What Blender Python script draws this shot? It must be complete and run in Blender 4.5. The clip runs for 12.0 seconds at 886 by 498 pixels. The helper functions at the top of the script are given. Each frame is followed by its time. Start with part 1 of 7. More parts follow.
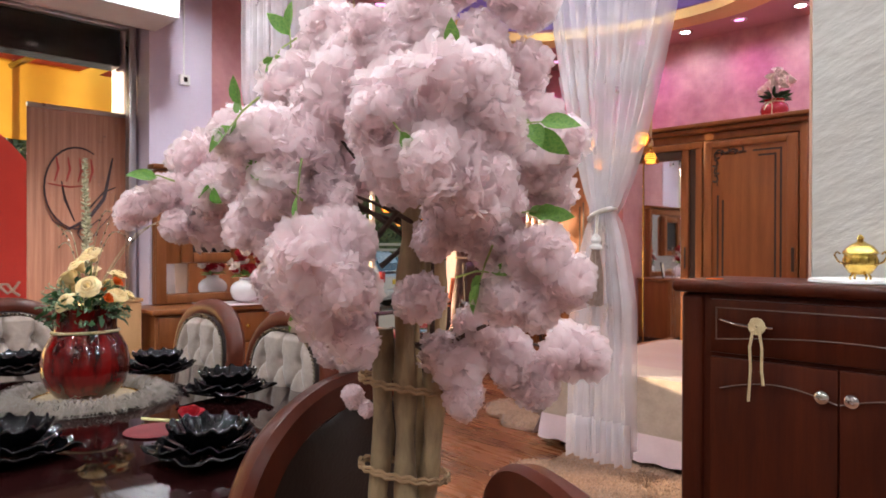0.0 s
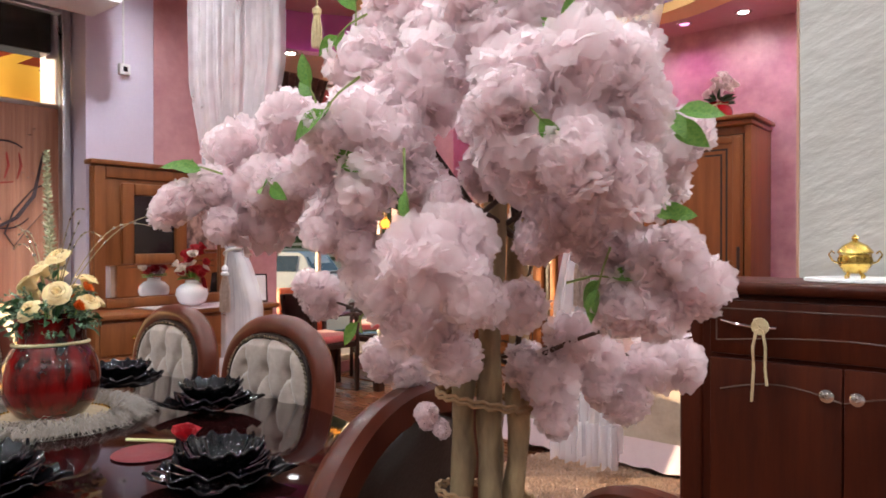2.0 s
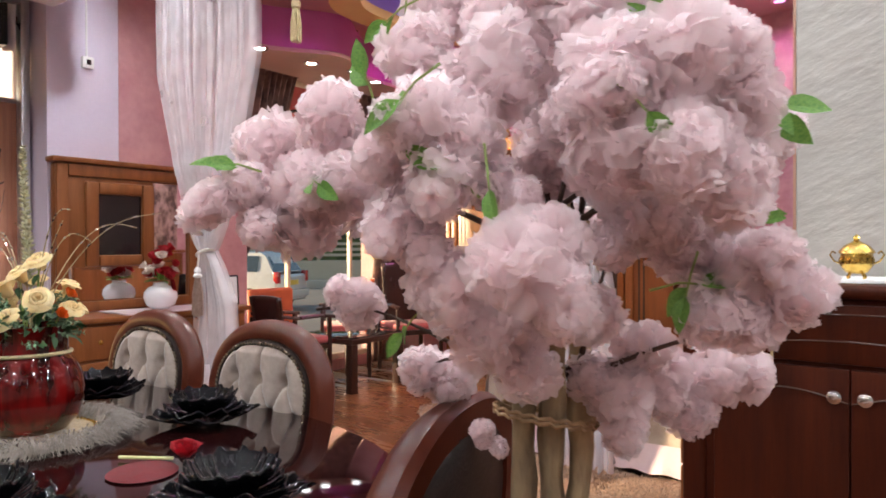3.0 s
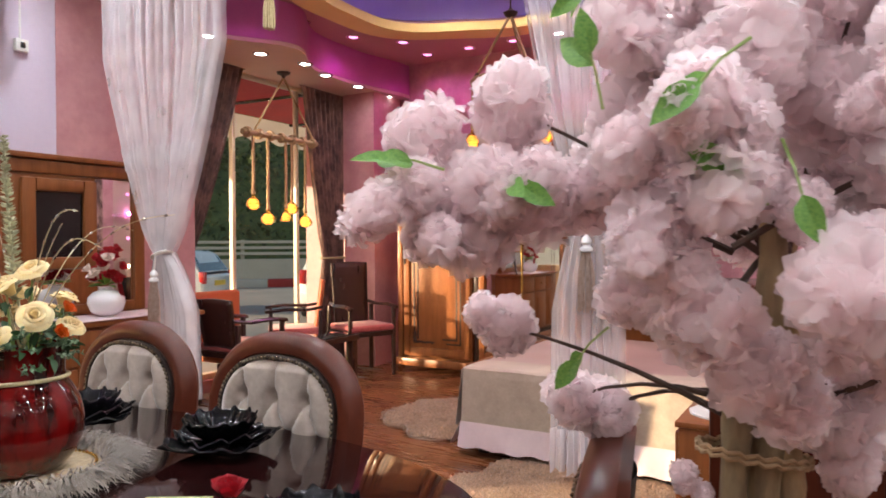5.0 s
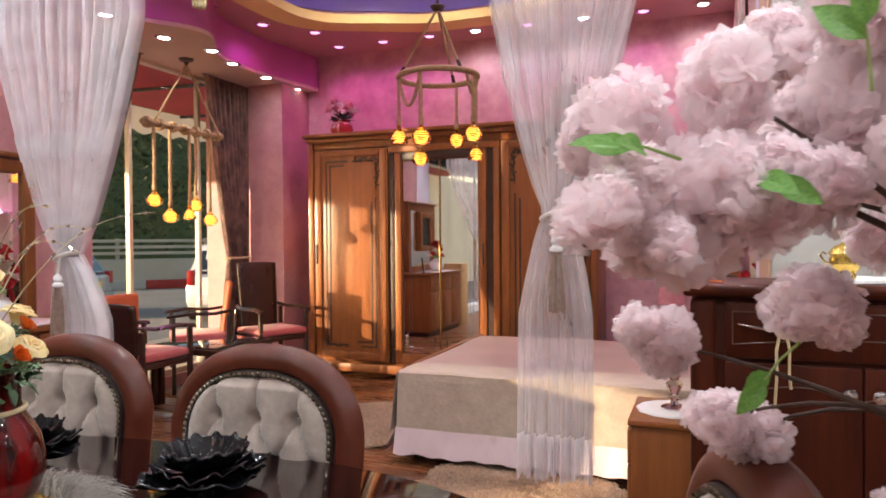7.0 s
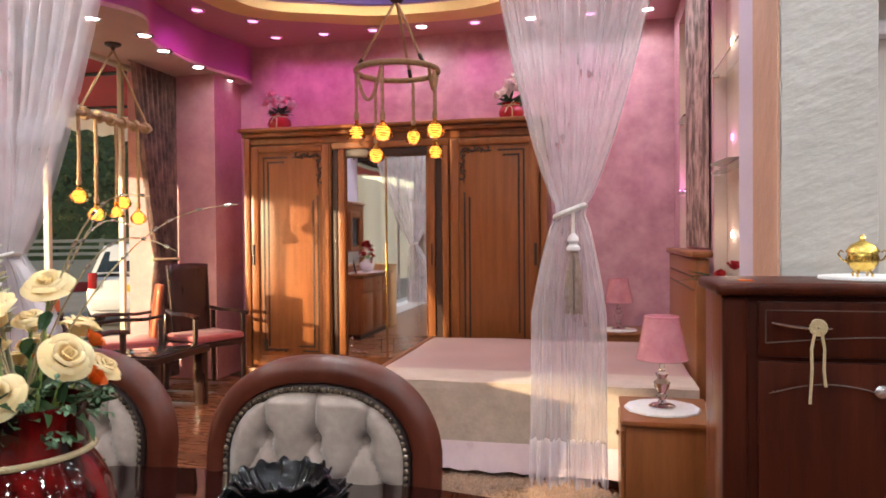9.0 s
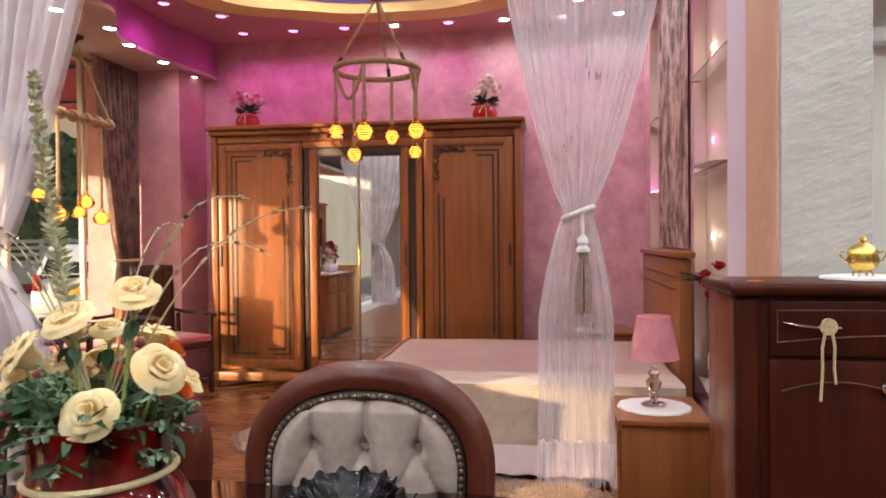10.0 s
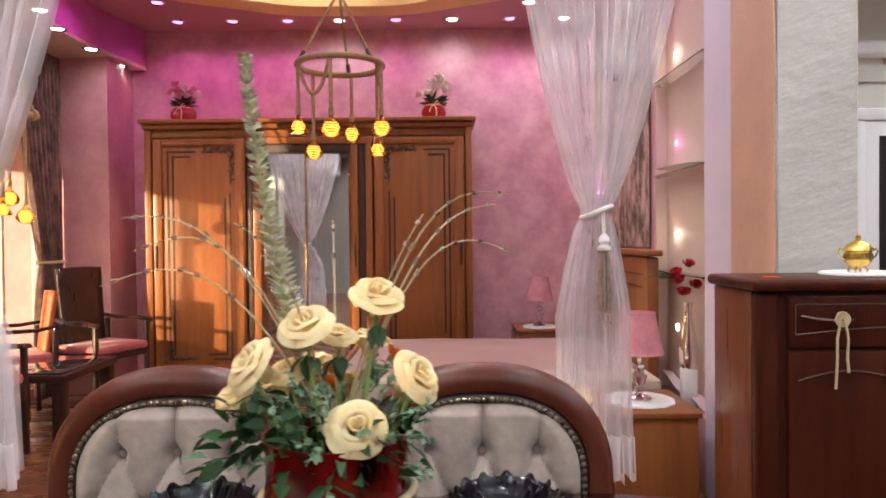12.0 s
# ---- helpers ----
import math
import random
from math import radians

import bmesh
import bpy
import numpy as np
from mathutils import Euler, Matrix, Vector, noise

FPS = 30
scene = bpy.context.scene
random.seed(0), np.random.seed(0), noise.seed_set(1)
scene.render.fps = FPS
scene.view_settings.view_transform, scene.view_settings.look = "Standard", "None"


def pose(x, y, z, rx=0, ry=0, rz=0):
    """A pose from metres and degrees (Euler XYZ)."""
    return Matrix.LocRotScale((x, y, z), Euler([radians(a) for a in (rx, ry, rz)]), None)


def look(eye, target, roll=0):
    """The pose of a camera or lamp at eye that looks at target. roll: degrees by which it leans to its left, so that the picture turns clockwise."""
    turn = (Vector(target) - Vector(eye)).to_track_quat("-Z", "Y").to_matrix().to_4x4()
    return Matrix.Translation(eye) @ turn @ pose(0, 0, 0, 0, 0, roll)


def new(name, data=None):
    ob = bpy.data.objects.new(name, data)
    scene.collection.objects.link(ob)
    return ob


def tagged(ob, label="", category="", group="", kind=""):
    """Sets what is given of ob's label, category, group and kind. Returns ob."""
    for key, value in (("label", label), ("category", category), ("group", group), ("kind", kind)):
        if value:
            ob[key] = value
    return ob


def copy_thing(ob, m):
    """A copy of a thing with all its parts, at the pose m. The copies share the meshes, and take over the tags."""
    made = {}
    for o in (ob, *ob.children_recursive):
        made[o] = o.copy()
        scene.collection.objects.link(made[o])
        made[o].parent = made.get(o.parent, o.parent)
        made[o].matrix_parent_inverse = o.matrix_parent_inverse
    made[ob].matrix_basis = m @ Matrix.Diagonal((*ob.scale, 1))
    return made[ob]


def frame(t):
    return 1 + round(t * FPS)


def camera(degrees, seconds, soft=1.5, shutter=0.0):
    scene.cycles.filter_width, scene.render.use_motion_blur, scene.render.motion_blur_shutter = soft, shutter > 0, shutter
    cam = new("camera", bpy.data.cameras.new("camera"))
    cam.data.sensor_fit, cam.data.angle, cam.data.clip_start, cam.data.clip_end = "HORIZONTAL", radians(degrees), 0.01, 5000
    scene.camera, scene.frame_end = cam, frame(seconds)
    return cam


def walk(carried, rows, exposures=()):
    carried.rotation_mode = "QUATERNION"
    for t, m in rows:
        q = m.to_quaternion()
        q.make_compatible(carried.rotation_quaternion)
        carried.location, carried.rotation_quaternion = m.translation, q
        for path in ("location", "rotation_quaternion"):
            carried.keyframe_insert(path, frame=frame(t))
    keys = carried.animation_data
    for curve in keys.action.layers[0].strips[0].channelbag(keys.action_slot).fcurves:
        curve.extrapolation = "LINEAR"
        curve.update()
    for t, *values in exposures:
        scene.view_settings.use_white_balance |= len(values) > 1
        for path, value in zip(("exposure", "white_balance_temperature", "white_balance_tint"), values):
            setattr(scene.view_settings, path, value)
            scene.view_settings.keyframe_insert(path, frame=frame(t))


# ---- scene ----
cam = camera(64.9, 12.0, 1.7, 0.5)
METRES, EYE, TILT, LEAN, TURN = 2.05, 1.2, 0.0, 0.0, 45.8
ROWS = [
    (0.0, 0.0, 0.0, 0.0, 0.0, -0.21, -0.16),
    (0.5, -0.0233, 0.0127, 0.0002, -1.46, -0.2, -0.17),
    (1.0, -0.0474, 0.0247, 0.0011, -2.91, -0.22, -0.14),
    (1.5, -0.075, 0.0371, 0.0018, -4.52, -0.23, -0.1),
    (2.0, -0.1029, 0.0529, 0.0014, -6.07, -0.24, -0.01),
    (2.5, -0.1295, 0.0721, 0.002, -7.82, -0.28, 0.08),
    (3.0, -0.1578, 0.0951, 0.0046, -9.42, -0.32, 0.16),
    (5.0, -0.2842, 0.1934, 0.0132, -15.87, -0.56, 0.33),
    (5.5, -0.3145, 0.2174, 0.0158, -17.98, -0.61, 0.29),
    (6.0, -0.3394, 0.2432, 0.0176, -20.55, -0.69, 0.33),
    (6.5, -0.3638, 0.2708, 0.0166, -23.2, -0.74, 0.38),
    (7.0, -0.3904, 0.3036, 0.017, -25.32, -0.77, 0.45),
    (9.0, -0.518, 0.4474, 0.016, -33.27, -0.8, 0.47),
    (9.5, -0.5563, 0.4818, 0.0178, -35.22, -0.82, 0.48),
    (10.0, -0.5917, 0.5148, 0.0193, -37.45, -0.84, 0.5),
    (10.5, -0.6275, 0.5496, 0.0174, -39.53, -0.86, 0.55),
    (11.0, -0.6633, 0.5863, 0.0176, -41.57, -0.9, 0.63),
    (11.5, -0.6994, 0.6251, 0.0201, -43.66, -0.93, 0.6),
    (12.0, -0.7376, 0.6633, 0.0206, -45.84, -0.96, 0.6),
]
walk(cam, [(t, pose(0, 0, EYE, TILT, LEAN, TURN) @ pose(METRES * x, METRES * y, METRES * z, 90 + pitch, roll, yaw)) for t, x, y, z, yaw, pitch, roll in ROWS])

# ---- daylight and exposure ----
SUN_WAY = Vector((1.31, 1.0, -0.23)).normalized()
world = bpy.data.worlds.new("sky")
scene.world = world
world.use_nodes = True
wn = world.node_tree
sky = wn.nodes.new("ShaderNodeTexSky")
sky.sky_type, sky.sun_disc = "NISHITA", False
sky.sun_elevation = radians(7.9)
sky.sun_rotation = radians(232.6)
wn.links.new(sky.outputs[0], wn.nodes["Background"].inputs[0])
wn.nodes["Background"].inputs[1].default_value = 0.15
sun_data = bpy.data.lights.new("sun", "SUN")
sun_data.energy, sun_data.angle, sun_data.color = 5.0, radians(0.5), (1.0, 0.78, 0.5)
sun = new("sun", sun_data)
sun.matrix_world = look((0, 0, 0), SUN_WAY)
scene.view_settings.exposure = 0.95


def spot_lamp(x, y, z, watts, color, degrees=158):
    d = bpy.data.lights.new("downlight_lamp", "SPOT")
    d.energy, d.color, d.spot_size, d.spot_blend, d.shadow_soft_size = watts, color, radians(degrees), 0.8, 0.05
    o = new("downlight_lamp", d)
    o.matrix_world = look((x, y, z), (x, y + 0.001, z - 1))
    return o


WARM, WHITE, MAGENTA = (1.0, 0.88, 0.74), (0.90, 0.95, 1.0), (1.0, 0.25, 0.85)

# ---- materials ----
def mat(name, color, rough=0.5, metal=0.0, alt=None, scale=6.0, fine=60.0, bump=0.0, bump_scale=None, contrast=0.5, stretch=(1, 1, 1),
        coat=0.0, spec=0.5, clear=0.0, turn=0.0, island=0.0, obj=0.0, trans=0.0, sheen=0.0, rough_var=0.08):
    """A surface of two colours mixed by coarse and fine noise, with bump, gloss variation and tone that differs piece by piece."""
    m = bpy.data.materials.new(name)
    m.use_nodes = True
    nt = m.node_tree
    bs = nt.nodes["Principled BSDF"]
    alt = alt or tuple(c * 0.75 for c in color)
    co = nt.nodes.new("ShaderNodeTexCoord")
    mp = nt.nodes.new("ShaderNodeMapping")
    mp.inputs["Scale"].default_value = stretch
    if turn:
        m0 = nt.nodes.new("ShaderNodeMapping")
        m0.inputs["Rotation"].default_value = (0, radians(turn), 0)
        nt.links.new(co.outputs["Object"], m0.inputs["Vector"])
        nt.links.new(m0.outputs[0], mp.inputs["Vector"])
    else:
        nt.links.new(co.outputs["Object"], mp.inputs["Vector"])
    a, b = nt.nodes.new("ShaderNodeTexNoise"), nt.nodes.new("ShaderNodeTexNoise")
    for n, s, d in ((a, scale, 4.0), (b, fine, 3.0)):
        n.inputs["Scale"].default_value, n.inputs["Detail"].default_value = s, d
        nt.links.new(mp.outputs[0], n.inputs["Vector"])
    add = nt.nodes.new("ShaderNodeMath")
    add.operation = "MULTIPLY_ADD"
    nt.links.new(b.outputs[0], add.inputs[0])
    add.inputs[1].default_value = 0.35
    nt.links.new(a.outputs[0], add.inputs[2])
    rng = nt.nodes.new("ShaderNodeMapRange")
    rng.inputs["From Min"].default_value, rng.inputs["From Max"].default_value = 0.675 - 0.5 * (1 - contrast) - 0.02, 0.675 + 0.5 * (1 - contrast) + 0.02
    nt.links.new(add.outputs[0], rng.inputs["Value"])
    mix = nt.nodes.new("ShaderNodeMix")
    mix.data_type = "RGBA"
    mix.inputs["A"].default_value, mix.inputs["B"].default_value = (*alt, 1), (*color, 1)
    nt.links.new(rng.outputs[0], mix.inputs["Factor"])
    out = mix.outputs["Result"]
    if island or obj:
        hsv = nt.nodes.new("ShaderNodeHueSaturation")
        src = nt.nodes.new("ShaderNodeNewGeometry") if island else nt.nodes.new("ShaderNodeObjectInfo")
        r2 = nt.nodes.new("ShaderNodeMapRange")
        amount = island or obj
        r2.inputs["To Min"].default_value, r2.inputs["To Max"].default_value = 1 - amount, 1 + amount
        nt.links.new(src.outputs["Random Per Island" if island else "Random"], r2.inputs["Value"])
        nt.links.new(r2.outputs[0], hsv.inputs["Value"])
        nt.links.new(out, hsv.inputs["Color"])
        out = hsv.outputs[0]
    nt.links.new(out, bs.inputs["Base Color"])
    rr = nt.nodes.new("ShaderNodeMapRange")
    rr.inputs["To Min"].default_value, rr.inputs["To Max"].default_value = max(0.02, rough - rough_var), min(1, rough + rough_var)
    nt.links.new(a.outputs[0], rr.inputs["Value"])
    nt.links.new(rr.outputs[0], bs.inputs["Roughness"])
    bs.inputs["Metallic"].default_value = metal
    bs.inputs["Specular IOR Level"].default_value = spec
    bs.inputs["Coat Weight"].default_value = coat
    bs.inputs["Coat Roughness"].default_value = 0.08
    bs.inputs["Sheen Weight"].default_value = sheen
    if bump:
        bn = nt.nodes.new("ShaderNodeBump")
        bn.inputs["Strength"].default_value, bn.inputs["Distance"].default_value = bump, 0.01
        src = b
        if bump_scale:
            src = nt.nodes.new("ShaderNodeTexNoise")
            src.inputs["Scale"].default_value, src.inputs["Detail"].default_value = bump_scale, 5.0
            nt.links.new(mp.outputs[0], src.inputs["Vector"])
        nt.links.new(src.outputs[0], bn.inputs["Height"])
        nt.links.new(bn.outputs[0], bs.inputs["Normal"])
    if trans:
        tr = nt.nodes.new("ShaderNodeBsdfTranslucent")
        nt.links.new(out, tr.inputs["Color"])
        mx = nt.nodes.new("ShaderNodeMixShader")
        mx.inputs[0].default_value = trans
        nt.links.new(bs.outputs[0], mx.inputs[1])
        nt.links.new(tr.outputs[0], mx.inputs[2])
        nt.links.new(mx.outputs[0], nt.nodes["Material Output"].inputs[0])
        if clear:
            tp, m2 = nt.nodes.new("ShaderNodeBsdfTransparent"), nt.nodes.new("ShaderNodeMixShader")
            m2.inputs[0].default_value = clear
            nt.links.new(mx.outputs[0], m2.inputs[1])
            nt.links.new(tp.outputs[0], m2.inputs[2])
            nt.links.new(m2.outputs[0], nt.nodes["Material Output"].inputs[0])
    return m


def glow(name, color, strength):
    m = bpy.data.materials.new(name)
    m.use_nodes = True
    bs = m.node_tree.nodes["Principled BSDF"]
    bs.inputs["Base Color"].default_value = (*color, 1)
    bs.inputs["Emission Color"].default_value = (*color, 1)
    bs.inputs["Emission Strength"].default_value = strength
    return m


def glass(name, color=(1, 1, 1), rough=0.0, ior=1.45, amount=1.0):
    m = bpy.data.materials.new(name)
    m.use_nodes = True
    bs = m.node_tree.nodes["Principled BSDF"]
    bs.inputs["Base Color"].default_value = (*color, 1)
    bs.inputs["Roughness"].default_value = rough
    bs.inputs["IOR"].default_value = ior
    bs.inputs["Transmission Weight"].default_value = amount
    return m


def sheer(name, color, cover=0.5):
    """Thin woven net: part see-through, part lit from both sides."""
    m = bpy.data.materials.new(name)
    m.use_nodes = True
    nt = m.node_tree
    nt.nodes.remove(nt.nodes["Principled BSDF"])
    df, tl, tp = nt.nodes.new("ShaderNodeBsdfDiffuse"), nt.nodes.new("ShaderNodeBsdfTranslucent"), nt.nodes.new("ShaderNodeBsdfTransparent")
    df.inputs[0].default_value = tl.inputs[0].default_value = (*color, 1)
    m1, m2 = nt.nodes.new("ShaderNodeMixShader"), nt.nodes.new("ShaderNodeMixShader")
    m1.inputs[0].default_value = 0.4
    nt.links.new(df.outputs[0], m1.inputs[1])
    nt.links.new(tl.outputs[0], m1.inputs[2])
    co, ns, rg = nt.nodes.new("ShaderNodeTexCoord"), nt.nodes.new("ShaderNodeTexNoise"), nt.nodes.new("ShaderNodeMapRange")
    ns.inputs["Scale"].default_value = 7.0
    rg.inputs["To Min"].default_value, rg.inputs["To Max"].default_value = cover - 0.12, cover + 0.12
    nt.links.new(co.outputs["Object"], ns.inputs["Vector"])
    nt.links.new(ns.outputs[0], rg.inputs["Value"])
    nt.links.new(rg.outputs[0], m2.inputs[0])
    nt.links.new(tp.outputs[0], m2.inputs[1])
    nt.links.new(m1.outputs[0], m2.inputs[2])
    nt.links.new(m2.outputs[0], nt.nodes["Material Output"].inputs[0])
    return m


LILAC = mat("lilac_paint", (0.70, 0.62, 0.74), 0.6, alt=(0.62, 0.54, 0.67), scale=2.0, bump=0.05, bump_scale=90)
PINK = mat("pink_plaster", (0.70, 0.40, 0.44), 0.55, alt=(0.50, 0.24, 0.28), scale=5.0, fine=22, contrast=0.62, bump=0.08, bump_scale=30)
SALMON = mat("salmon_plaster", (0.62, 0.33, 0.34), 0.55, alt=(0.48, 0.22, 0.24), scale=4.0, fine=25, contrast=0.6, bump=0.06, bump_scale=30)
STUCCO = mat("white_trowelled_stucco", (0.60, 0.575, 0.54), 0.6, alt=(0.51, 0.485, 0.45), scale=6, bump=0.75, bump_scale=15, stretch=(0.7, 1, 1.9), turn=24)
PEACH = mat("peach_stucco", (0.68, 0.41, 0.29), 0.6, alt=(0.56, 0.33, 0.23), scale=5, bump=0.6, bump_scale=16)
WHITE_PAINT = mat("white_paint", (0.82, 0.80, 0.80), 0.55, alt=(0.74, 0.72, 0.73), scale=3)
CREAM = mat("cream_wall", (0.74, 0.73, 0.66), 0.6, alt=(0.66, 0.65, 0.57), scale=3, bump=0.05)
CEIL_D = mat("taupe_ceiling_paint", (0.24, 0.19, 0.19), 0.6, alt=(0.19, 0.15, 0.15), scale=2)
TAUPE = mat("taupe_wall_paint", (0.36, 0.31, 0.29), 0.6, alt=(0.30, 0.26, 0.24), scale=2)
CEIL = mat("mauve_ceiling_paint", (0.56, 0.30, 0.32), 0.6, alt=(0.48, 0.24, 0.26), scale=2)
COVE_Y = mat("yellow_cove_paint", (0.88, 0.66, 0.28), 0.55, alt=(0.80, 0.56, 0.22), scale=3)
COVE_B = mat("violet_cove_paint", (0.42, 0.36, 0.72), 0.6, alt=(0.36, 0.30, 0.64), scale=3)
MAG = mat("magenta_paint", (0.60, 0.16, 0.46), 0.5, alt=(0.50, 0.12, 0.38), scale=3)
SOFFIT = mat("pale_soffit_paint", (0.66, 0.48, 0.42), 0.6, alt=(0.58, 0.42, 0.38), scale=3)
PLANK = mat("walnut_laminate", (0.23, 0.085, 0.034), 0.28, alt=(0.12, 0.042, 0.017), scale=3, fine=22, stretch=(1.2, 11, 1), contrast=0.3, obj=0.25, bump=0.03)
TILE = mat("pale_floor_tile", (0.55, 0.52, 0.48), 0.2, alt=(0.48, 0.45, 0.41), scale=2)
WARD = mat("cherry_wood", (0.30, 0.105, 0.034), 0.36, spec=0.3, alt=(0.185, 0.060, 0.019), scale=3, fine=26, stretch=(7, 7, 0.6), contrast=0.45, coat=0.08, bump=0.02)
WARD_DARK = mat("dark_wood_groove", (0.045, 0.018, 0.010), 0.45, alt=(0.03, 0.012, 0.008), scale=8)
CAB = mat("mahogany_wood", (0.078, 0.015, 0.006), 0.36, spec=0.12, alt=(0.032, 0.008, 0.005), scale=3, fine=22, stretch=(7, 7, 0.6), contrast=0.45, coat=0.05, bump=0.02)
CHAIRWOOD = mat("red_brown_wood", (0.125, 0.028, 0.014), 0.32, spec=0.32, alt=(0.065, 0.013, 0.007), scale=4, fine=30, stretch=(3, 3, 1.2), contrast=0.45)
TABLE = mat("lacquered_table", (0.014, 0.003, 0.003), 0.05, spec=0.4, alt=(0.008, 0.002, 0.002), scale=3, fine=22, stretch=(1, 8, 1), coat=0.0, rough_var=0.02)
VELVET = mat("beige_velvet", (0.47, 0.375, 0.32), 0.75, alt=(0.31, 0.24, 0.20), scale=20, fine=70, contrast=0.6, sheen=0.5, bump=0.1)
LEATHER = mat("dark_leather", (0.030, 0.018, 0.015), 0.38, alt=(0.020, 0.012, 0.010), scale=14, fine=160, bump=0.12)
NAIL = mat("antique_brass", (0.34, 0.27, 0.20), 0.28, 0.9, alt=(0.16, 0.12, 0.085), scale=40)
BLACK_GL = mat("black_glazed_porcelain", (0.004, 0.004, 0.005), 0.05, alt=(0.003, 0.003, 0.004), spec=0.32, rough_var=0.02)
RED_GLAZE = mat("red_lacquer_glaze", (0.17, 0.004, 0.004), 0.05, alt=(0.006, 0.001, 0.001), scale=24, fine=30, stretch=(1, 1, 0.28), contrast=0.80, coat=0.2, rough_var=0.03)
RED_PLAIN = mat("red_glaze", (0.42, 0.010, 0.016), 0.12, alt=(0.30, 0.006, 0.01), coat=0.6)
ROPE = mat("jute_rope", (0.46, 0.31, 0.17), 0.8, alt=(0.30, 0.19, 0.10), scale=40, fine=140, bump=0.4)
GOLDROPE = mat("cream_gold_cord", (0.66, 0.54, 0.32), 0.55, alt=(0.5, 0.38, 0.2), scale=60, fine=200, bump=0.3)
FUR = mat("pale_fur", (0.36, 0.30, 0.25), 0.9, alt=(0.20, 0.155, 0.125), scale=9, fine=160, sheen=0.6, island=0.2, trans=0.15)
FURRUG = mat("tan_fur", (0.54, 0.355, 0.24), 0.9, alt=(0.48, 0.31, 0.205), scale=6, fine=90, sheen=0.5, island=0.22)
MAT_W = mat("woven_placemat", (0.56, 0.43, 0.26), 0.6, alt=(0.34, 0.25, 0.14), scale=90, fine=220, bump=0.4)
PETAL = mat("blush_petal_silk", (0.995, 0.932, 0.936), 0.75, alt=(0.99, 0.84, 0.865), scale=9, fine=40, contrast=0.35, island=0.03, trans=0.68, clear=0.34, spec=0.1)
LEAF = mat("green_silk_leaf", (0.27, 0.50, 0.10), 0.45, alt=(0.09, 0.28, 0.05), scale=16, fine=90, island=0.3, trans=0.25, bump=0.2)
LEAFDARK = mat("dark_rose_leaf", (0.035, 0.10, 0.028), 0.5, alt=(0.015, 0.05, 0.016), scale=30, island=0.35, trans=0.15)
LEAFPALE = mat("pale_green_sprig", (0.30, 0.44, 0.28), 0.5, alt=(0.12, 0.22, 0.12), scale=40, island=0.35, trans=0.2)
STEMG = mat("green_stem", (0.30, 0.42, 0.12), 0.5, alt=(0.2, 0.3, 0.08), scale=20)
BARK = mat("peeled_tan_trunk", (0.50, 0.37, 0.20), 0.7, alt=(0.15, 0.10, 0.06), obj=0.4, scale=14, fine=60, stretch=(1.5, 1.5, 0.5), contrast=0.55, bump=0.5)
TWIG = mat("dark_twig", (0.05, 0.030, 0.022), 0.7, alt=(0.09, 0.05, 0.035), scale=30, bump=0.4)
ROSE = mat("cream_yellow_rose", (0.99, 0.86, 0.53), 0.6, alt=(0.97, 0.73, 0.34), scale=20, fine=60, island=0.10, trans=0.3)
ORANGE = mat("orange_flower", (0.85, 0.20, 0.02), 0.6, alt=(0.7, 0.12, 0.01), scale=20, island=0.1, trans=0.2)
REDFL = mat("crimson_flower", (0.50, 0.012, 0.025), 0.6, alt=(0.32, 0.008, 0.015), scale=20, island=0.2, trans=0.15)
PINKFL = mat("pink_flower", (0.75, 0.22, 0.32), 0.6, alt=(0.85, 0.5, 0.5), scale=20, island=0.2, trans=0.15)
WHITEFL = mat("ivory_flower", (0.88, 0.82, 0.74), 0.6, alt=(0.8, 0.66, 0.6), scale=20, island=0.1, trans=0.2)
GRASSY = mat("pale_dried_plume", (0.66, 0.65, 0.46), 0.6, alt=(0.48, 0.48, 0.31), scale=30, island=0.25)
GOLD = mat("bright_gold", (0.83, 0.58, 0.16), 0.2, 1.0, alt=(0.65, 0.42, 0.10), scale=60, bump=0.3)
CHROME = mat("chrome", (0.80, 0.80, 0.82), 0.1, 1.0, alt=(0.7, 0.7, 0.72))
STEEL = mat("brushed_aluminium", (0.62, 0.63, 0.65), 0.3, 1.0, alt=(0.5, 0.5, 0.52), scale=4, fine=60)
CERAMIC = mat("white_ceramic", (0.80, 0.78, 0.78), 0.15, alt=(0.72, 0.70, 0.71), coat=0.5)
DOILY = mat("white_lace", (0.86, 0.84, 0.82), 0.7, alt=(0.72, 0.7, 0.68), scale=60, fine=200, bump=0.4)
SATIN = mat("blush_satin_bedspread", (0.38, 0.20, 0.165), 0.4, alt=(0.29, 0.155, 0.145), scale=5, fine=40, sheen=0.4, bump=0.05)
SATIN_B = mat("beige_quilted_bedspread", (0.52, 0.41, 0.33), 0.5, alt=(0.38, 0.29, 0.22), scale=10, fine=60, sheen=0.3, bump=0.3, bump_scale=40)
SATIN_P = mat("pale_pink_satin_frill", (0.76, 0.60, 0.62), 0.3, alt=(0.66, 0.50, 0.53), scale=8, sheen=0.4)
DRAPE = mat("brown_brocade", (0.27, 0.14, 0.11), 0.55, alt=(0.065, 0.032, 0.026), scale=11, fine=45, contrast=0.72, sheen=0.4, stretch=(1, 1, 0.6))
PANEL = mat("brown_pink_wallcloth", (0.54, 0.36, 0.32), 0.6, alt=(0.10, 0.055, 0.045), scale=12, fine=40, contrast=0.78, stretch=(1, 1, 0.6))
NET = sheer("white_net", (0.97, 0.94, 0.97), 0.30)
LACE = sheer("white_lace_net", (0.96, 0.92, 0.94), 0.60)
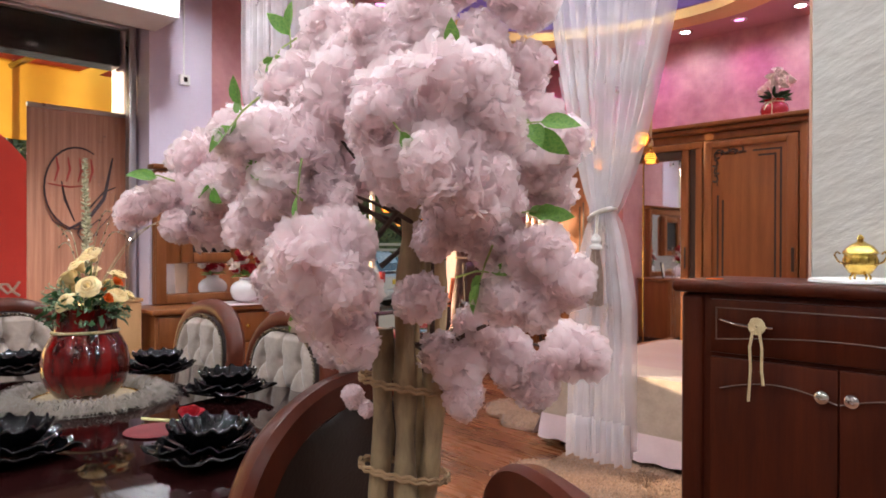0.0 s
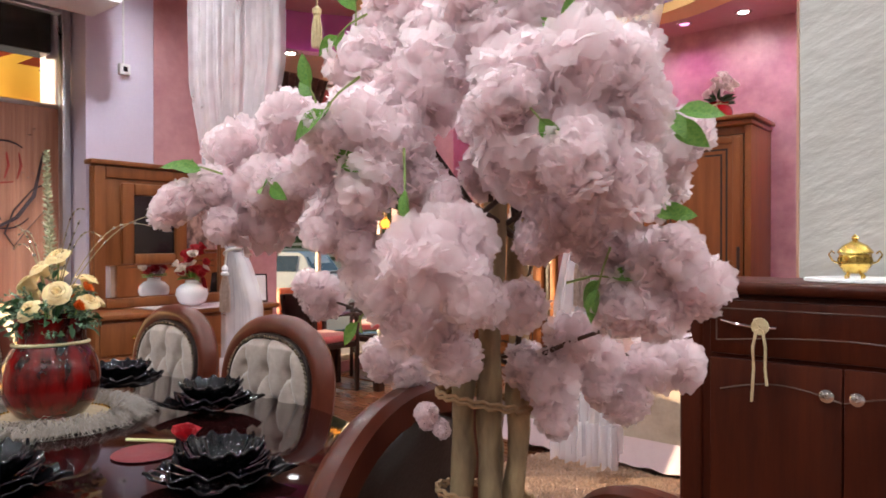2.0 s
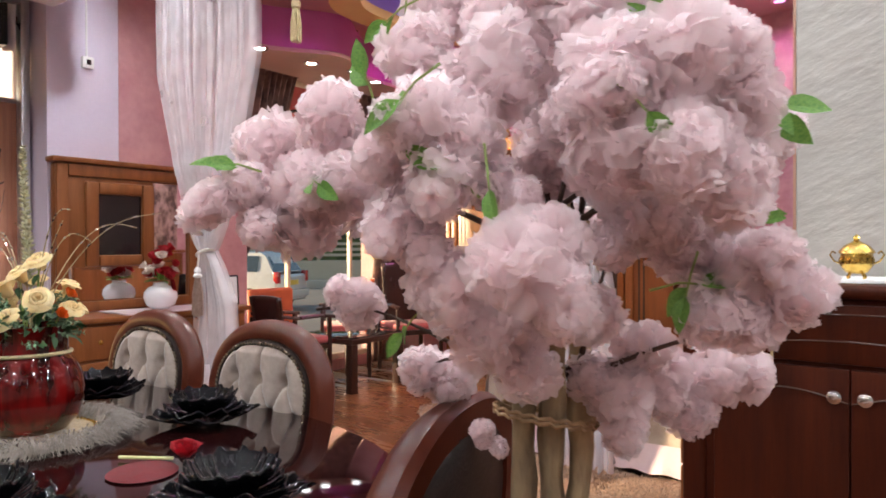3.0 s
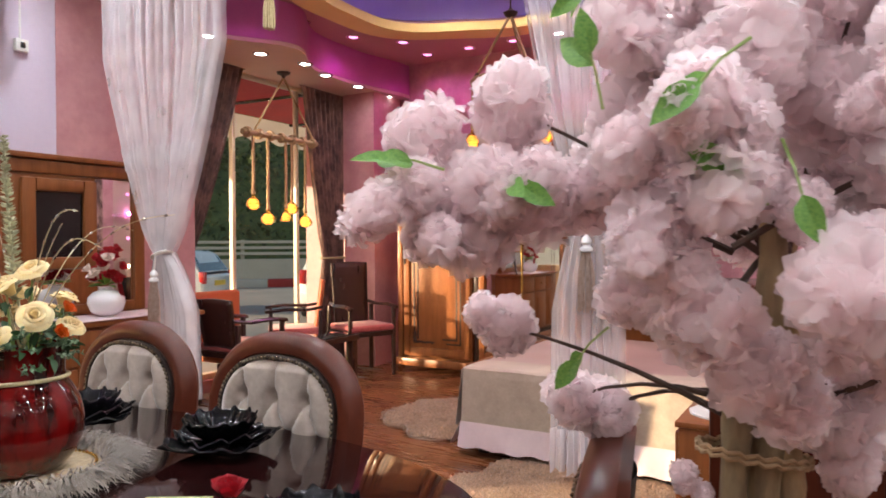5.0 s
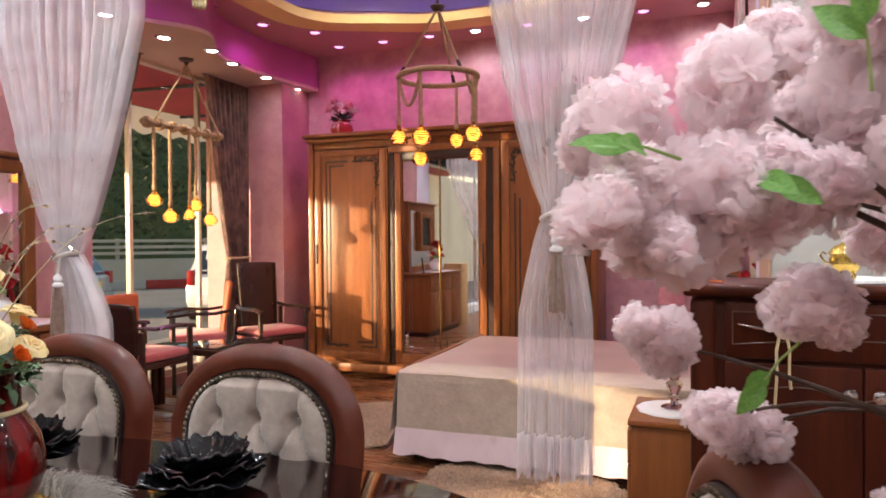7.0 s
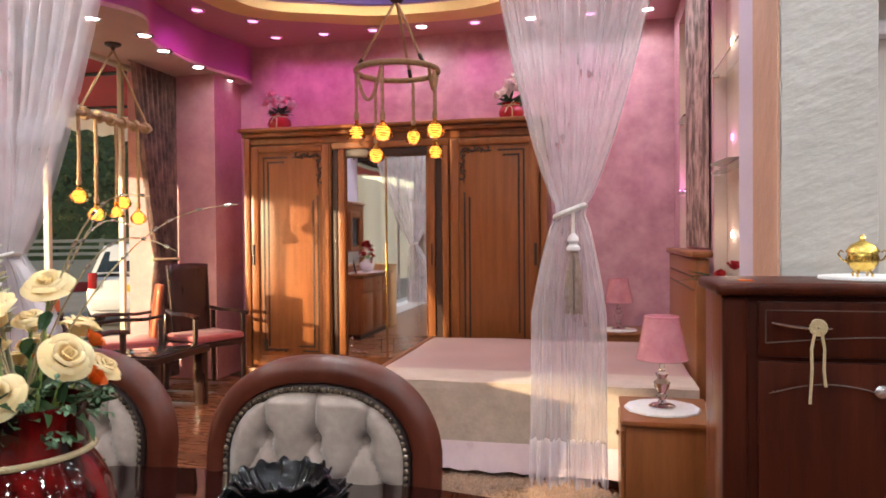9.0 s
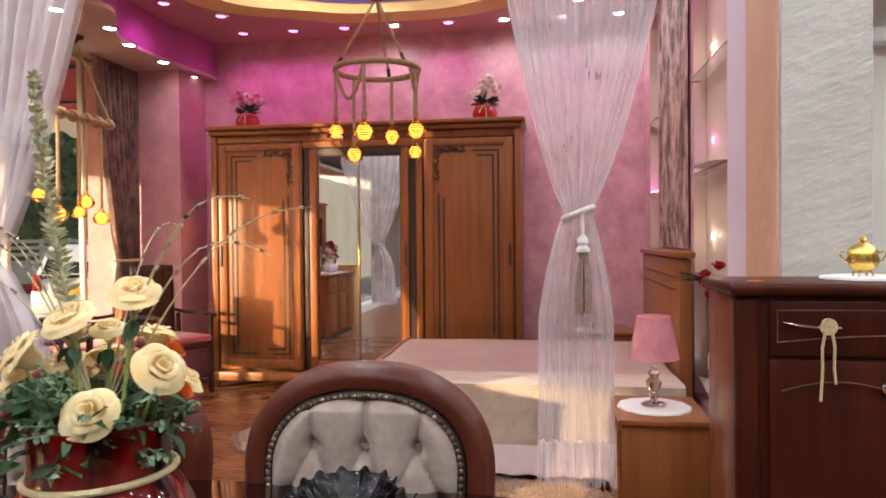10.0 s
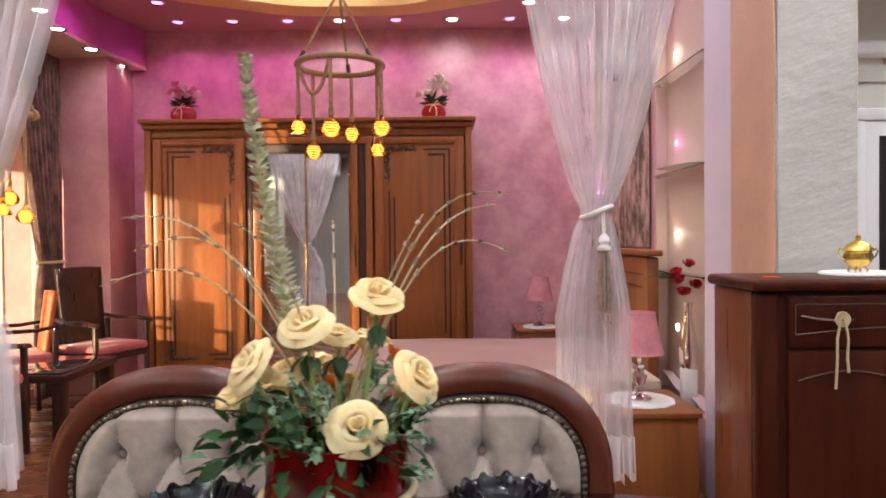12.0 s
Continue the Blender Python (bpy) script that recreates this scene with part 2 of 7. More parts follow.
SHADE = mat("pink_satin_shade", (0.90, 0.48, 0.54), 0.25, alt=(0.7, 0.28, 0.34), scale=10, trans=0.4, coat=0.6)
DARKWOOD = mat("dark_espresso_wood", (0.045, 0.018, 0.012), 0.3, alt=(0.028, 0.011, 0.008), scale=4, stretch=(5, 5, 1), coat=0.3)
REDCUSH = mat("red_cushion", (0.52, 0.10, 0.10), 0.7, alt=(0.4, 0.07, 0.07), scale=20, sheen=0.4)
ORANGECH = mat("orange_leather", (0.55, 0.13, 0.045), 0.5, alt=(0.42, 0.09, 0.03), scale=10)
PANE = glass("window_glass", (1, 1, 1), 0.0, 1.1)
GLASS = glass("clear_glass", (0.93, 0.98, 0.96), 0.0, 1.3)
SMOKED = mat("smoked_glass_top", (0.03, 0.035, 0.03), 0.04, coat=1.0, rough_var=0.02)
AMBER = glass("amber_glass", (1.0, 0.64, 0.20), 0.02, 1.2)
MIRROR = mat("mirror_silver", (0.88, 0.89, 0.89), 0.025, 1.0, alt=(0.87, 0.88, 0.88), rough_var=0.005)
BLACKM = mat("black_panel", (0.012, 0.011, 0.012), 0.2, alt=(0.018, 0.016, 0.016), coat=0.3)
BANNER = mat("wood_print_banner", (0.55, 0.26, 0.16), 0.5, alt=(0.32, 0.12, 0.07), scale=3, fine=16, stretch=(14, 14, 0.4), contrast=0.55)
INK = mat("dark_print", (0.05, 0.02, 0.025), 0.5)
INKW = mat("pale_print", (0.78, 0.66, 0.58), 0.5)
INKR = mat("red_print", (0.6, 0.08, 0.06), 0.5)
INKB = mat("violet_blue_print", (0.16, 0.13, 0.42), 0.5)
AWN = mat("red_awning_canvas", (0.50, 0.045, 0.04), 0.6, alt=(0.36, 0.03, 0.03), scale=2, trans=0.3)
WHITEC = mat("white_canvas", (0.62, 0.60, 0.57), 0.6, alt=(0.5, 0.48, 0.45), scale=2, trans=0.2)
YELLOWC = mat("yellow_canvas", (0.75, 0.47, 0.07), 0.6, alt=(0.62, 0.36, 0.05), scale=2, trans=0.3)
ASPHALT = mat("dusty_asphalt", (0.28, 0.26, 0.24), 0.85, alt=(0.21, 0.20, 0.185), scale=0.6, fine=40, bump=0.2)
PAVE = mat("pale_pavement", (0.46, 0.43, 0.38), 0.8, alt=(0.38, 0.35, 0.31), scale=1.2, fine=30, bump=0.2)
BANKW = mat("pale_retaining_wall", (0.50, 0.45, 0.37), 0.8, alt=(0.40, 0.36, 0.29), scale=1.0, fine=12, bump=0.2)
HEDGE = mat("dark_foliage", (0.12, 0.14, 0.05), 0.7, alt=(0.035, 0.05, 0.018), scale=2, island=0.5, trans=0.15)
CARW = mat("white_car_paint", (0.80, 0.80, 0.80), 0.2, alt=(0.76, 0.76, 0.76), coat=0.8)
CARGLASS = mat("dark_car_glass", (0.03, 0.04, 0.045), 0.05, coat=1.0, rough_var=0.02)
TYRE = mat("black_rubber", (0.02, 0.02, 0.02), 0.8)
TAIL = mat("red_tail_lamp", (0.55, 0.02, 0.02), 0.15, coat=0.8)
PLATEY = mat("yellow_plate", (0.75, 0.5, 0.06), 0.4)
L_WHITE, L_WARM, L_MAG = glow("led_white", (1.0, 0.95, 0.92), 14), glow("led_warm", (1.0, 0.80, 0.52), 12), glow("led_magenta", (1.0, 0.36, 0.85), 1.25)
L_FIL, L_BLUE, L_YEL = glow("filament", (1.0, 0.47, 0.11), 1.7), glow("led_strip_violet", (0.42, 0.34, 1.0), 1.2), glow("led_strip_amber", (1.0, 0.6, 0.2), 0.8)

# ---- mesh helpers ----
def box(bm, x0, x1, y0, y1, z0, z1, bevel=0.0, seg=2):
    """A box between two corners, its edges rounded by bevel."""
    vs = [bm.verts.new((x, y, z)) for x in (x0, x1) for y in (y0, y1) for z in (z0, z1)]
    fs = [bm.faces.new([vs[i] for i in q]) for q in ((0, 1, 3, 2), (4, 6, 7, 5), (0, 4, 5, 1), (2, 3, 7, 6), (0, 2, 6, 4), (1, 5, 7, 3))]
    if bevel:
        es = list({e for f in fs for e in f.edges})
        bmesh.ops.bevel(bm, geom=es, offset=bevel, segments=seg, profile=0.5, affect="EDGES")


def boxed(x0, x1, y0, y1, z0, z1, bevel=0.0, seg=2):
    bm = bmesh.new()
    box(bm, x0, x1, y0, y1, z0, z1, bevel, seg)
    return bm


def lathe(bm, profile, seg=32, at=(0, 0, 0), wobble=0.0, lobes=6):
    """Turns (radius, height) points round the z axis."""
    rings = []
    for r, z in profile:
        ring = []
        for i in range(seg):
            a = 2 * math.pi * i / seg
            q = r * (1 + wobble * math.cos(lobes * a))
            ring.append(bm.verts.new((at[0] + q * math.cos(a), at[1] + q * math.sin(a), at[2] + z)))
        rings.append(ring)
    for u, v in zip(rings, rings[1:]):
        for i in range(seg):
            bm.faces.new((u[i], u[(i + 1) % seg], v[(i + 1) % seg], v[i]))
    for ring, flip in ((rings[0], True), (rings[-1], False)):
        if (ring[0].co - ring[seg // 2].co).length > 1e-4:
            bm.faces.new(ring[::-1] if flip else ring)
    return bm


def tube(bm, path, radius, seg=8, closed=False, taper=None, flat=1.0, caps=True):
    """Sweeps a round (or flattened) section along points; radius may be a list."""
    pts = [Vector(p) for p in path]
    n = len(pts)
    rings, side = [], None
    for i, p in enumerate(pts):
        a = pts[(i - 1) % n] if closed or i else p
        b = pts[(i + 1) % n] if closed or i < n - 1 else p
        d = (b - a).normalized() if (b - a).length > 1e-9 else Vector((0, 0, 1))
        if side is None:
            side = d.orthogonal().normalized()
        side = (side - d * side.dot(d))
        side = side.normalized() if side.length > 1e-6 else d.orthogonal().normalized()
        up = d.cross(side)
        r = radius[i] if isinstance(radius, (list, tuple)) else radius
        rings.append([bm.verts.new(p + side * (r * math.cos(2 * math.pi * k / seg)) + up * (r * flat * math.sin(2 * math.pi * k / seg))) for k in range(seg)])
    for u, v in zip(rings, rings[1:] + ([rings[0]] if closed else [])):
        for k in range(seg):
            bm.faces.new((u[k], u[(k + 1) % seg], v[(k + 1) % seg], v[k]))
    if caps and not closed:
        bm.faces.new(rings[0][::-1])
        bm.faces.new(rings[-1])
    return bm


def mesh_of(name, bm, material, smooth=True, sharp=38):
    me = bpy.data.meshes.new(name)
    bmesh.ops.recalc_face_normals(bm, faces=bm.faces)
    bm.to_mesh(me)
    bm.free()
    for m in material if isinstance(material, (list, tuple)) else [material]:
        me.materials.append(m)
    if smooth:
        me.polygons.foreach_set("use_smooth", [True] * len(me.polygons))
        me.set_sharp_from_angle(angle=radians(sharp))
    return me


def part(name, bm, material, parent=None, label="", at=None, smooth=True, sharp=38):
    """Links a bmesh as one mesh object under a thing or under a part."""
    ob = new(name, mesh_of(name, bm, material, smooth, sharp))
    if parent:
        ob.parent = parent
    if at is not None:
        ob.matrix_basis = at
    return tagged(ob, label)


def thing(name, label, category, m=None, group=""):
    ob = new(name)
    ob.empty_display_size = 0.1
    if m is not None:
        ob.matrix_basis = m
    return tagged(ob, label, category, group)


def structure(name, bm, material, label="", category="", smooth=False):
    return tagged(part(name, bm, material, None, "", None, smooth), label, category, "", "structure")


def extrude_outline(pts, z0, z1):
    """A slab from a closed outline in the plan."""
    bm = bmesh.new()
    lo, hi = [bm.verts.new((x, y, z0)) for x, y in pts], [bm.verts.new((x, y, z1)) for x, y in pts]
    bm.faces.new(lo[::-1])
    bm.faces.new(hi)
    for i in range(len(pts)):
        j = (i + 1) % len(pts)
        bm.faces.new((lo[i], lo[j], hi[j], hi[i]))
    return bm


def sheet(fn, nu, nv):
    """A grid surface; fn(u, v) gives its points for u, v from 0 to 1."""
    bm = bmesh.new()
    rows = [[bm.verts.new(fn(i / nu, j / nv)) for i in range(nu + 1)] for j in range(nv + 1)]
    for a, b in zip(rows, rows[1:]):
        for i in range(nu):
            bm.faces.new((a[i], a[i + 1], b[i + 1], b[i]))
    return bm


def rope_path(a, b, sag=0.0, n=12):
    a, b = Vector(a), Vector(b)
    return [a.lerp(b, i / n) - Vector((0, 0, sag * 4 * (i / n) * (1 - i / n))) for i in range(n + 1)]


def petal_into(bm, m, w, l, curl, rnd, ruffle=0.12, nu=3, nv=3, mi=0):
    """One curled petal, its base at the origin of m, growing along local y, bent up along z."""
    rows = []
    for j in range(nv + 1):
        v = j / nv
        wid = w * (0.25 + 0.75 * math.sin(math.pi * min(1.0, 0.12 + v * 0.72)) ** 0.8)
        row = []
        for i in range(nu + 1):
            u = i / nu * 2 - 1
            z = curl * l * v * v + 0.25 * wid * u * u + rnd.uniform(-1, 1) * ruffle * l * v
            edge = (1 - 0.22 * u * u) if j == nv else 1
            row.append(bm.verts.new(m @ Vector((u * wid * 0.5, l * v * edge, z))))
        rows.append(row)
    for a, b in zip(rows, rows[1:]):
        for i in range(nu):
            f = bm.faces.new((a[i], a[i + 1], b[i + 1], b[i]))
            f.material_index = mi


def leaf_into(bm, m, w, l, droop=0.15, nv=5):
    """A pointed leaf folded along its midrib."""
    mid, lf, rt = [], [], []
    for j in range(nv + 1):
        v = j / nv
        wid = w * 0.5 * math.sin(math.pi * v ** 0.8) ** 0.9 + 0.0004
        z = -droop * l * v * v
        mid.append(bm.verts.new(m @ Vector((0, l * v, z))))
        lf.append(bm.verts.new(m @ Vector((-wid, l * v, z + wid * 0.35))))
        rt.append(bm.verts.new(m @ Vector((wid, l * v, z + wid * 0.35))))
    for j in range(nv):
        bm.faces.new((lf[j], mid[j], mid[j + 1], lf[j + 1]))
        bm.faces.new((mid[j], rt[j], rt[j + 1], mid[j + 1]))


def aim(p, d, spin=0.0, size=1.0):
    """A pose at p whose local y points along d."""
    q = Vector(d).to_track_quat("Y", "Z").to_matrix().to_4x4()
    return Matrix.Translation(p) @ q @ Matrix.Rotation(spin, 4, "Y") @ Matrix.Scale(size, 4)


def ball_dir(rnd):
    z, a = rnd.uniform(-1, 1), rnd.uniform(0, 2 * math.pi)
    r = math.sqrt(1 - z * z)
    return Vector((r * math.cos(a), r * math.sin(a), z))

# ---- the shell of the room ----
structure("floor", boxed(-5.6, 3.2, -4.7, 6.2, -0.2, -0.012), TILE, "pale glossy tile showroom floor", "floor")
structure("wall_north", boxed(-5.6, -0.5, 5.98, 6.15, 0, 3.6), PINK, "back wall in mottled pink venetian plaster", "wall")
structure("wall_pier", boxed(-5.6, -4.72, 5.5, 5.976, 0, 3.05), SALMON, "salmon plaster pier beside the window", "wall")
structure("wall_west", boxed(-5.36, -4.66, 1.82, 2.255, 0, 3.05), LILAC, "lilac painted wall strip by the shop window", "wall")
structure("wall_west_panel", boxed(-5.36, -4.664, 2.259, 3.25, 0, 3.05), SALMON, "salmon pink plaster wall behind the buffet", "wall")
bm = bmesh.new()
box(bm, -5.36, -5.22, 3.254, 5.496, 0, 0.1)
box(bm, -5.36, -5.22, 3.254, 5.496, 2.74, 3.05)
structure("wall_west_window", bm, SALMON, "window wall beside the bedroom display", "wall")
structure("wall_header", boxed(-5.0, -4.66, -4.6, 1.816, 2.74, 3.05), WHITE_PAINT, "white lintel above the shop window", "wall")
structure("wall_plinth", boxed(-5.0, -4.66, -4.6, 1.816, 0, 0.12), WHITE_PAINT, "white plinth below the shop window", "wall")
structure("beam", boxed(-4.656, -4.28, -4.5, 1.86, 2.62, 3.05, 0.006), WHITE_PAINT, "white boxed beam under the ceiling", "beam")
structure("wall_south", boxed(-5.6, 3.2, -4.9, -4.7, 0, 3.05), TAUPE, "taupe wall closing the showroom", "wall")
structure("wall_east", boxed(3.0, 3.2, -4.7, 6.2, 0, 3.05), TAUPE, "taupe wall at the far side of the showroom", "wall")
structure("pillar", boxed(-0.79, -0.49, 2.44, 2.83, 0, 3.05, 0.004), STUCCO, "pillar in white trowelled stucco", "pillar")
structure("pillar_side", boxed(-0.80, -0.792, 2.446, 2.83, 0, 3.05), PEACH, "peach stucco side of the pillar", "pillar")
structure("column", boxed(-0.79, -0.45, 2.834, 3.156, 0, 3.05), LILAC, "lilac painted column", "pillar")


def niche_wall(name, y0, y1, openings):
    """A stretch of the wall behind the bed's head, with shelf niches let into it."""
    bm = bmesh.new()
    y = y0
    for a, b, z0, z1 in openings:
        box(bm, -0.77, -0.45, y, a, 0, 3.05)
        box(bm, -0.77, -0.45, a, b, 0, z0)
        box(bm, -0.77, -0.45, a, b, z1, 3.05)
        box(bm, -0.69, -0.45, a, b, z0, z1)
        y = b
    box(bm, -0.77, -0.45, y, y1, 0, 3.05)
    return structure(name, bm, PINK, "pink plaster wall with lit shelf niches", "wall")


niche_wall("wall_headboard", 3.164, 5.976, [(3.19, 3.98, 0.35, 2.9), (5.22, 5.62, 0.35, 2.9)])
NICHE_IN = mat("beige_niche_lining", (0.66, 0.52, 0.44), 0.6, alt=(0.58, 0.45, 0.38), scale=4)
for ya, yb in ((3.19, 3.98), (5.22, 5.62)):
    structure("niche_back", boxed(-0.700, -0.694, ya + 0.006, yb - 0.006, 0.354, 2.896), NICHE_IN, "beige painted back of the niche", "niche")
    structure("niche_side", boxed(-0.767, -0.702, yb - 0.006, yb - 0.002, 0.354, 2.896), NICHE_IN, "beige painted side of the niche", "niche")
    structure("niche_side", boxed(-0.767, -0.702, ya + 0.002, ya + 0.006, 0.354, 2.896), NICHE_IN, "beige painted side of the niche", "niche")
structure("wall_beyond", boxed(-0.44, 2.99, 5.0, 5.12, 0, 3.05), CREAM, "pale cream wall of the next showroom bay", "wall")
structure("beam_beyond", boxed(0.2, 2.99, 4.86, 4.996, 2.52, 2.62, 0.02), WHITE_PAINT, "white cornice on the wall beyond", "moulding")

# ceiling with its curved cove
COVE_C = (-2.72, 4.2)


def cove_outline(grow=0.0, n=96):
    pts = []
    for i in range(n):
        a = 2 * math.pi * i / n
        c, s = math.cos(a), math.sin(a)
        r = 1.0 / ((abs(c) / (1.46 + grow)) ** 3.4 + (abs(s) / (1.13 + grow)) ** 3.4) ** (1 / 3.4)
        k = abs(math.sin(2 * a)) ** 5
        pts.append((COVE_C[0] + r * c * (1 - 0.13 * k), COVE_C[1] + r * s * (1 - 0.10 * k)))
    return pts


def ring_slab(inner, outer, z0, z1):
    bm = bmesh.new()
    a = [[bm.verts.new((x, y, z)) for x, y in p] for p, z in ((inner, z0), (outer, z0), (outer, z1), (inner, z1))]
    n = len(inner)
    for u, v in zip(a, a[1:] + a[:1]):
        for i in range(n):
            j = (i + 1) % n
            bm.faces.new((u[i], u[j], v[j], v[i]))
    return bm


def square_outline(n, x0, x1, y0, y1):
    pts = []
    for i in range(n):
        a = 2 * math.pi * i / n
        c, s = math.cos(a), math.sin(a)
        cx, cy = COVE_C
        t = min((x1 - cx) / c if c > 1e-9 else 1e9, (x0 - cx) / c if c < -1e-9 else 1e9, (y1 - cy) / s if s > 1e-9 else 1e9, (y0 - cy) / s if s < -1e-9 else 1e9)
        pts.append((cx + c * t, cy + s * t))
    return pts


bm = ring_slab(cove_outline(), square_outline(96, -5.6, -0.46, 2.36, 5.98), 3.06, 3.14)
structure("ceiling", bm, CEIL, "mauve ceiling over the bedroom display", "ceiling")
structure("ceiling_dining", boxed(-5.6, 3.2, -4.9, 2.36, 3.06, 3.14), CEIL_D, "taupe ceiling over the dining display", "ceiling")
structure("ceiling_beyond", boxed(-0.46, 3.2, 2.36, 6.2, 3.06, 3.14), WHITE_PAINT, "white ceiling of the next bay", "ceiling")
structure("ceiling_cove_rim", ring_slab(cove_outline(-0.20), cove_outline(0.03), 2.985, 3.057), COVE_Y, "yellow curved rim of the ceiling cove", "ceiling", True)
structure("ceiling_cove_side", ring_slab(cove_outline(0.0), cove_outline(0.06), 3.145, 3.36), COVE_B, "violet side of the ceiling cove", "ceiling", True)
structure("ceiling_cove_top", boxed(-4.7, -0.7, 2.4, 5.97, 3.365, 3.42), COVE_B, "violet inner field of the ceiling cove", "ceiling")
structure("cove_light_strip", ring_slab(cove_outline(-0.15), cove_outline(-0.12), 3.062, 3.07), L_BLUE, "violet light strip hidden in the cove", "light")


def soffit_edge(y):
    """How far the lowered soffit reaches into the room at y."""
    bulge = 0.36 * math.exp(-((y - 3.95) / 0.42) ** 2)
    return -4.70 + bulge + 0.10 * max(0.0, min(1.0, (y - 5.3) / 0.5))


ys = [2.36 + i * (5.976 - 2.36) / 60 for i in range(61)]
soffit_pts = [(-5.36, 2.36)] + [(soffit_edge(y), y) for y in ys] + [(-5.36, 5.976)]
structure("soffit", extrude_outline(soffit_pts, 2.72, 2.75), SOFFIT, "pale lowered soffit with a wavy edge", "ceiling")
structure("soffit_fascia", extrude_outline([(x - 0.004, y) for x, y in soffit_pts], 2.754, 3.056), MAG, "magenta wavy fascia of the soffit", "ceiling", True)

# windows
def window_frame(name, x, y0, y1, z0, z1, bars, material, label, w=0.045):
    win = tagged(thing(name, label, "window"), kind="structure")
    for a, b, c, d in ((y0, y0 + w, z0, z1), (y1 - w, y1, z0, z1), (y0 + w, y1 - w, z0, z0 + w), (y0 + w, y1 - w, z1 - w, z1)):
        part("window_frame", boxed(x - 0.035, x + 0.035, a, b, c, d, 0.004), material, win)
    for y in bars:
        part("mullion", boxed(x - 0.022, x + 0.022, y - 0.018, y + 0.018, z0 + w, z1 - w, 0.003), material, win)
    edges = [y0 + w] + list(bars) + [y1 - w]
    for a, b in zip(edges, edges[1:]):
        p = part("pane", boxed(x - 0.004, x + 0.004, a, b, z0 + w, z1 - w), PANE, win)
        p.visible_shadow = False
    return win


CREAMALU = mat("cream_aluminium", (0.72, 0.66, 0.52), 0.4, alt=(0.64, 0.58, 0.45))
window_frame("window_1", -4.86, -4.55, 1.80, 0.12, 2.70, (-2.8, -0.9), STEEL, "large shop window in a brushed aluminium frame", 0.05)
window_frame("window_2", -5.29, 3.254, 5.496, 0.1, 2.74, (4.19, 5.0), CREAMALU, "tall shop window in pale aluminium bars", 0.05)

# ---- dining table and chairs ----
TX, TY = -2.07, 0.64


def table_outline(a, b, n=72, e=2.5):
    return [(a * math.copysign(abs(math.cos(t)) ** (2 / e), math.cos(t)), b * math.copysign(abs(math.sin(t)) ** (2 / e), math.sin(t))) for t in [2 * math.pi * i / n for i in range(n)]]


dining_table = thing("dining_table", "oval dining table in dark glossy mahogany lacquer", "table", pose(TX, TY, 0))
bm = bmesh.new()
rings = []
for k, z in ((0.985, 0.718), (1.0, 0.726), (1.0, 0.744), (0.993, 0.753), (0.985, 0.755)):
    rings.append([bm.verts.new((x * k, y * k, z)) for x, y in table_outline(0.93, 0.56)])
for u, v in zip(rings, rings[1:]):
    for i in range(72):
        bm.faces.new((u[i], u[(i + 1) % 72], v[(i + 1) % 72], v[i]))
bm.faces.new(rings[0][::-1])
bm.faces.new(rings[-1])
part("tabletop", bm, TABLE, dining_table)
part("apron", extrude_outline(table_outline(0.78, 0.43), 0.64, 0.714), TABLE, dining_table)
for sx in (-1, 1):
    part("pedestal", lathe(bmesh.new(), [(0.14, 0.04), (0.10, 0.1), (0.06, 0.3), (0.09, 0.5), (0.12, 0.636)], 20, (sx * 0.45, 0, 0)), TABLE, dining_table)
    part("base_foot", boxed(sx * 0.45 - 0.08, sx * 0.45 + 0.08, -0.32, 0.32, 0.0, 0.045, 0.015), TABLE, dining_table)

HW, ZA, ZT, ZB = 0.226, 0.79, 0.965, 0.50


def arch(t, grow=0.0):
    """The centre line of the chair's rounded back frame, t from 0 (left foot) to 1 (right foot)."""
    if t < 0.2:
        k = t / 0.2
        return Vector((-(HW + grow) * (0.90 + 0.10 * math.sin(k * math.pi / 2)), 0, ZB + (ZA - ZB) * k))
    if t > 0.8:
        k = (1 - t) / 0.2
        return Vector(((HW + grow) * (0.90 + 0.10 * math.sin(k * math.pi / 2)), 0, ZB + (ZA - ZB) * k))
    a = math.pi * (1 - (t - 0.2) / 0.6)
    return Vector(((HW + grow) * math.copysign(abs(math.cos(a)) ** 0.85, math.cos(a)), 0, ZA + (ZT - ZA + grow) * abs(math.sin(a)) ** 0.95))


def lean(p):
    """Tilts the chair's back a little outwards with height."""
    return Vector((p[0], p[1] + (p[2] - ZB) * 0.10, p[2]))


BUTTONS = [(-0.105, 0.832), (0.0, 0.832), (0.105, 0.832), (-0.155, 0.735), (-0.052, 0.735), (0.052, 0.735), (0.155, 0.735), (-0.105, 0.64), (0.0, 0.64), (0.105, 0.64)]
FOLDS = [(bx, bz, bx * 1.12, bz + 0.13) for bx, bz in BUTTONS[:3]]
for bx, bz in BUTTONS[:3] + BUTTONS[7:]:
    for dx in (-0.052, 0.052):
        FOLDS.append((bx, bz, bx + dx, 0.735))


def seg_dist(px, pz, ax, az, bx, bz):
    dx, dz = bx - ax, bz - az
    k = max(0.0, min(1.0, ((px - ax) * dx + (pz - az) * dz) / (dx * dx + dz * dz + 1e-9)))
    return math.hypot(px - ax - k * dx, pz - az - k * dz)


def inner_half(z):
    """Half the width of the upholstered field at height z."""
    g = -0.030
    if z <= ZA:
        k = (z - ZB) / (ZA - ZB)
        return (HW + g) * (0.90 + 0.10 * math.sin(max(0.0, k) * math.pi / 2))
    s = min(1.0, (z - ZA) / (ZT - ZA + g)) ** (1 / 0.95)
    return (HW + g) * max(0.0, math.cos(math.asin(s))) ** 0.85


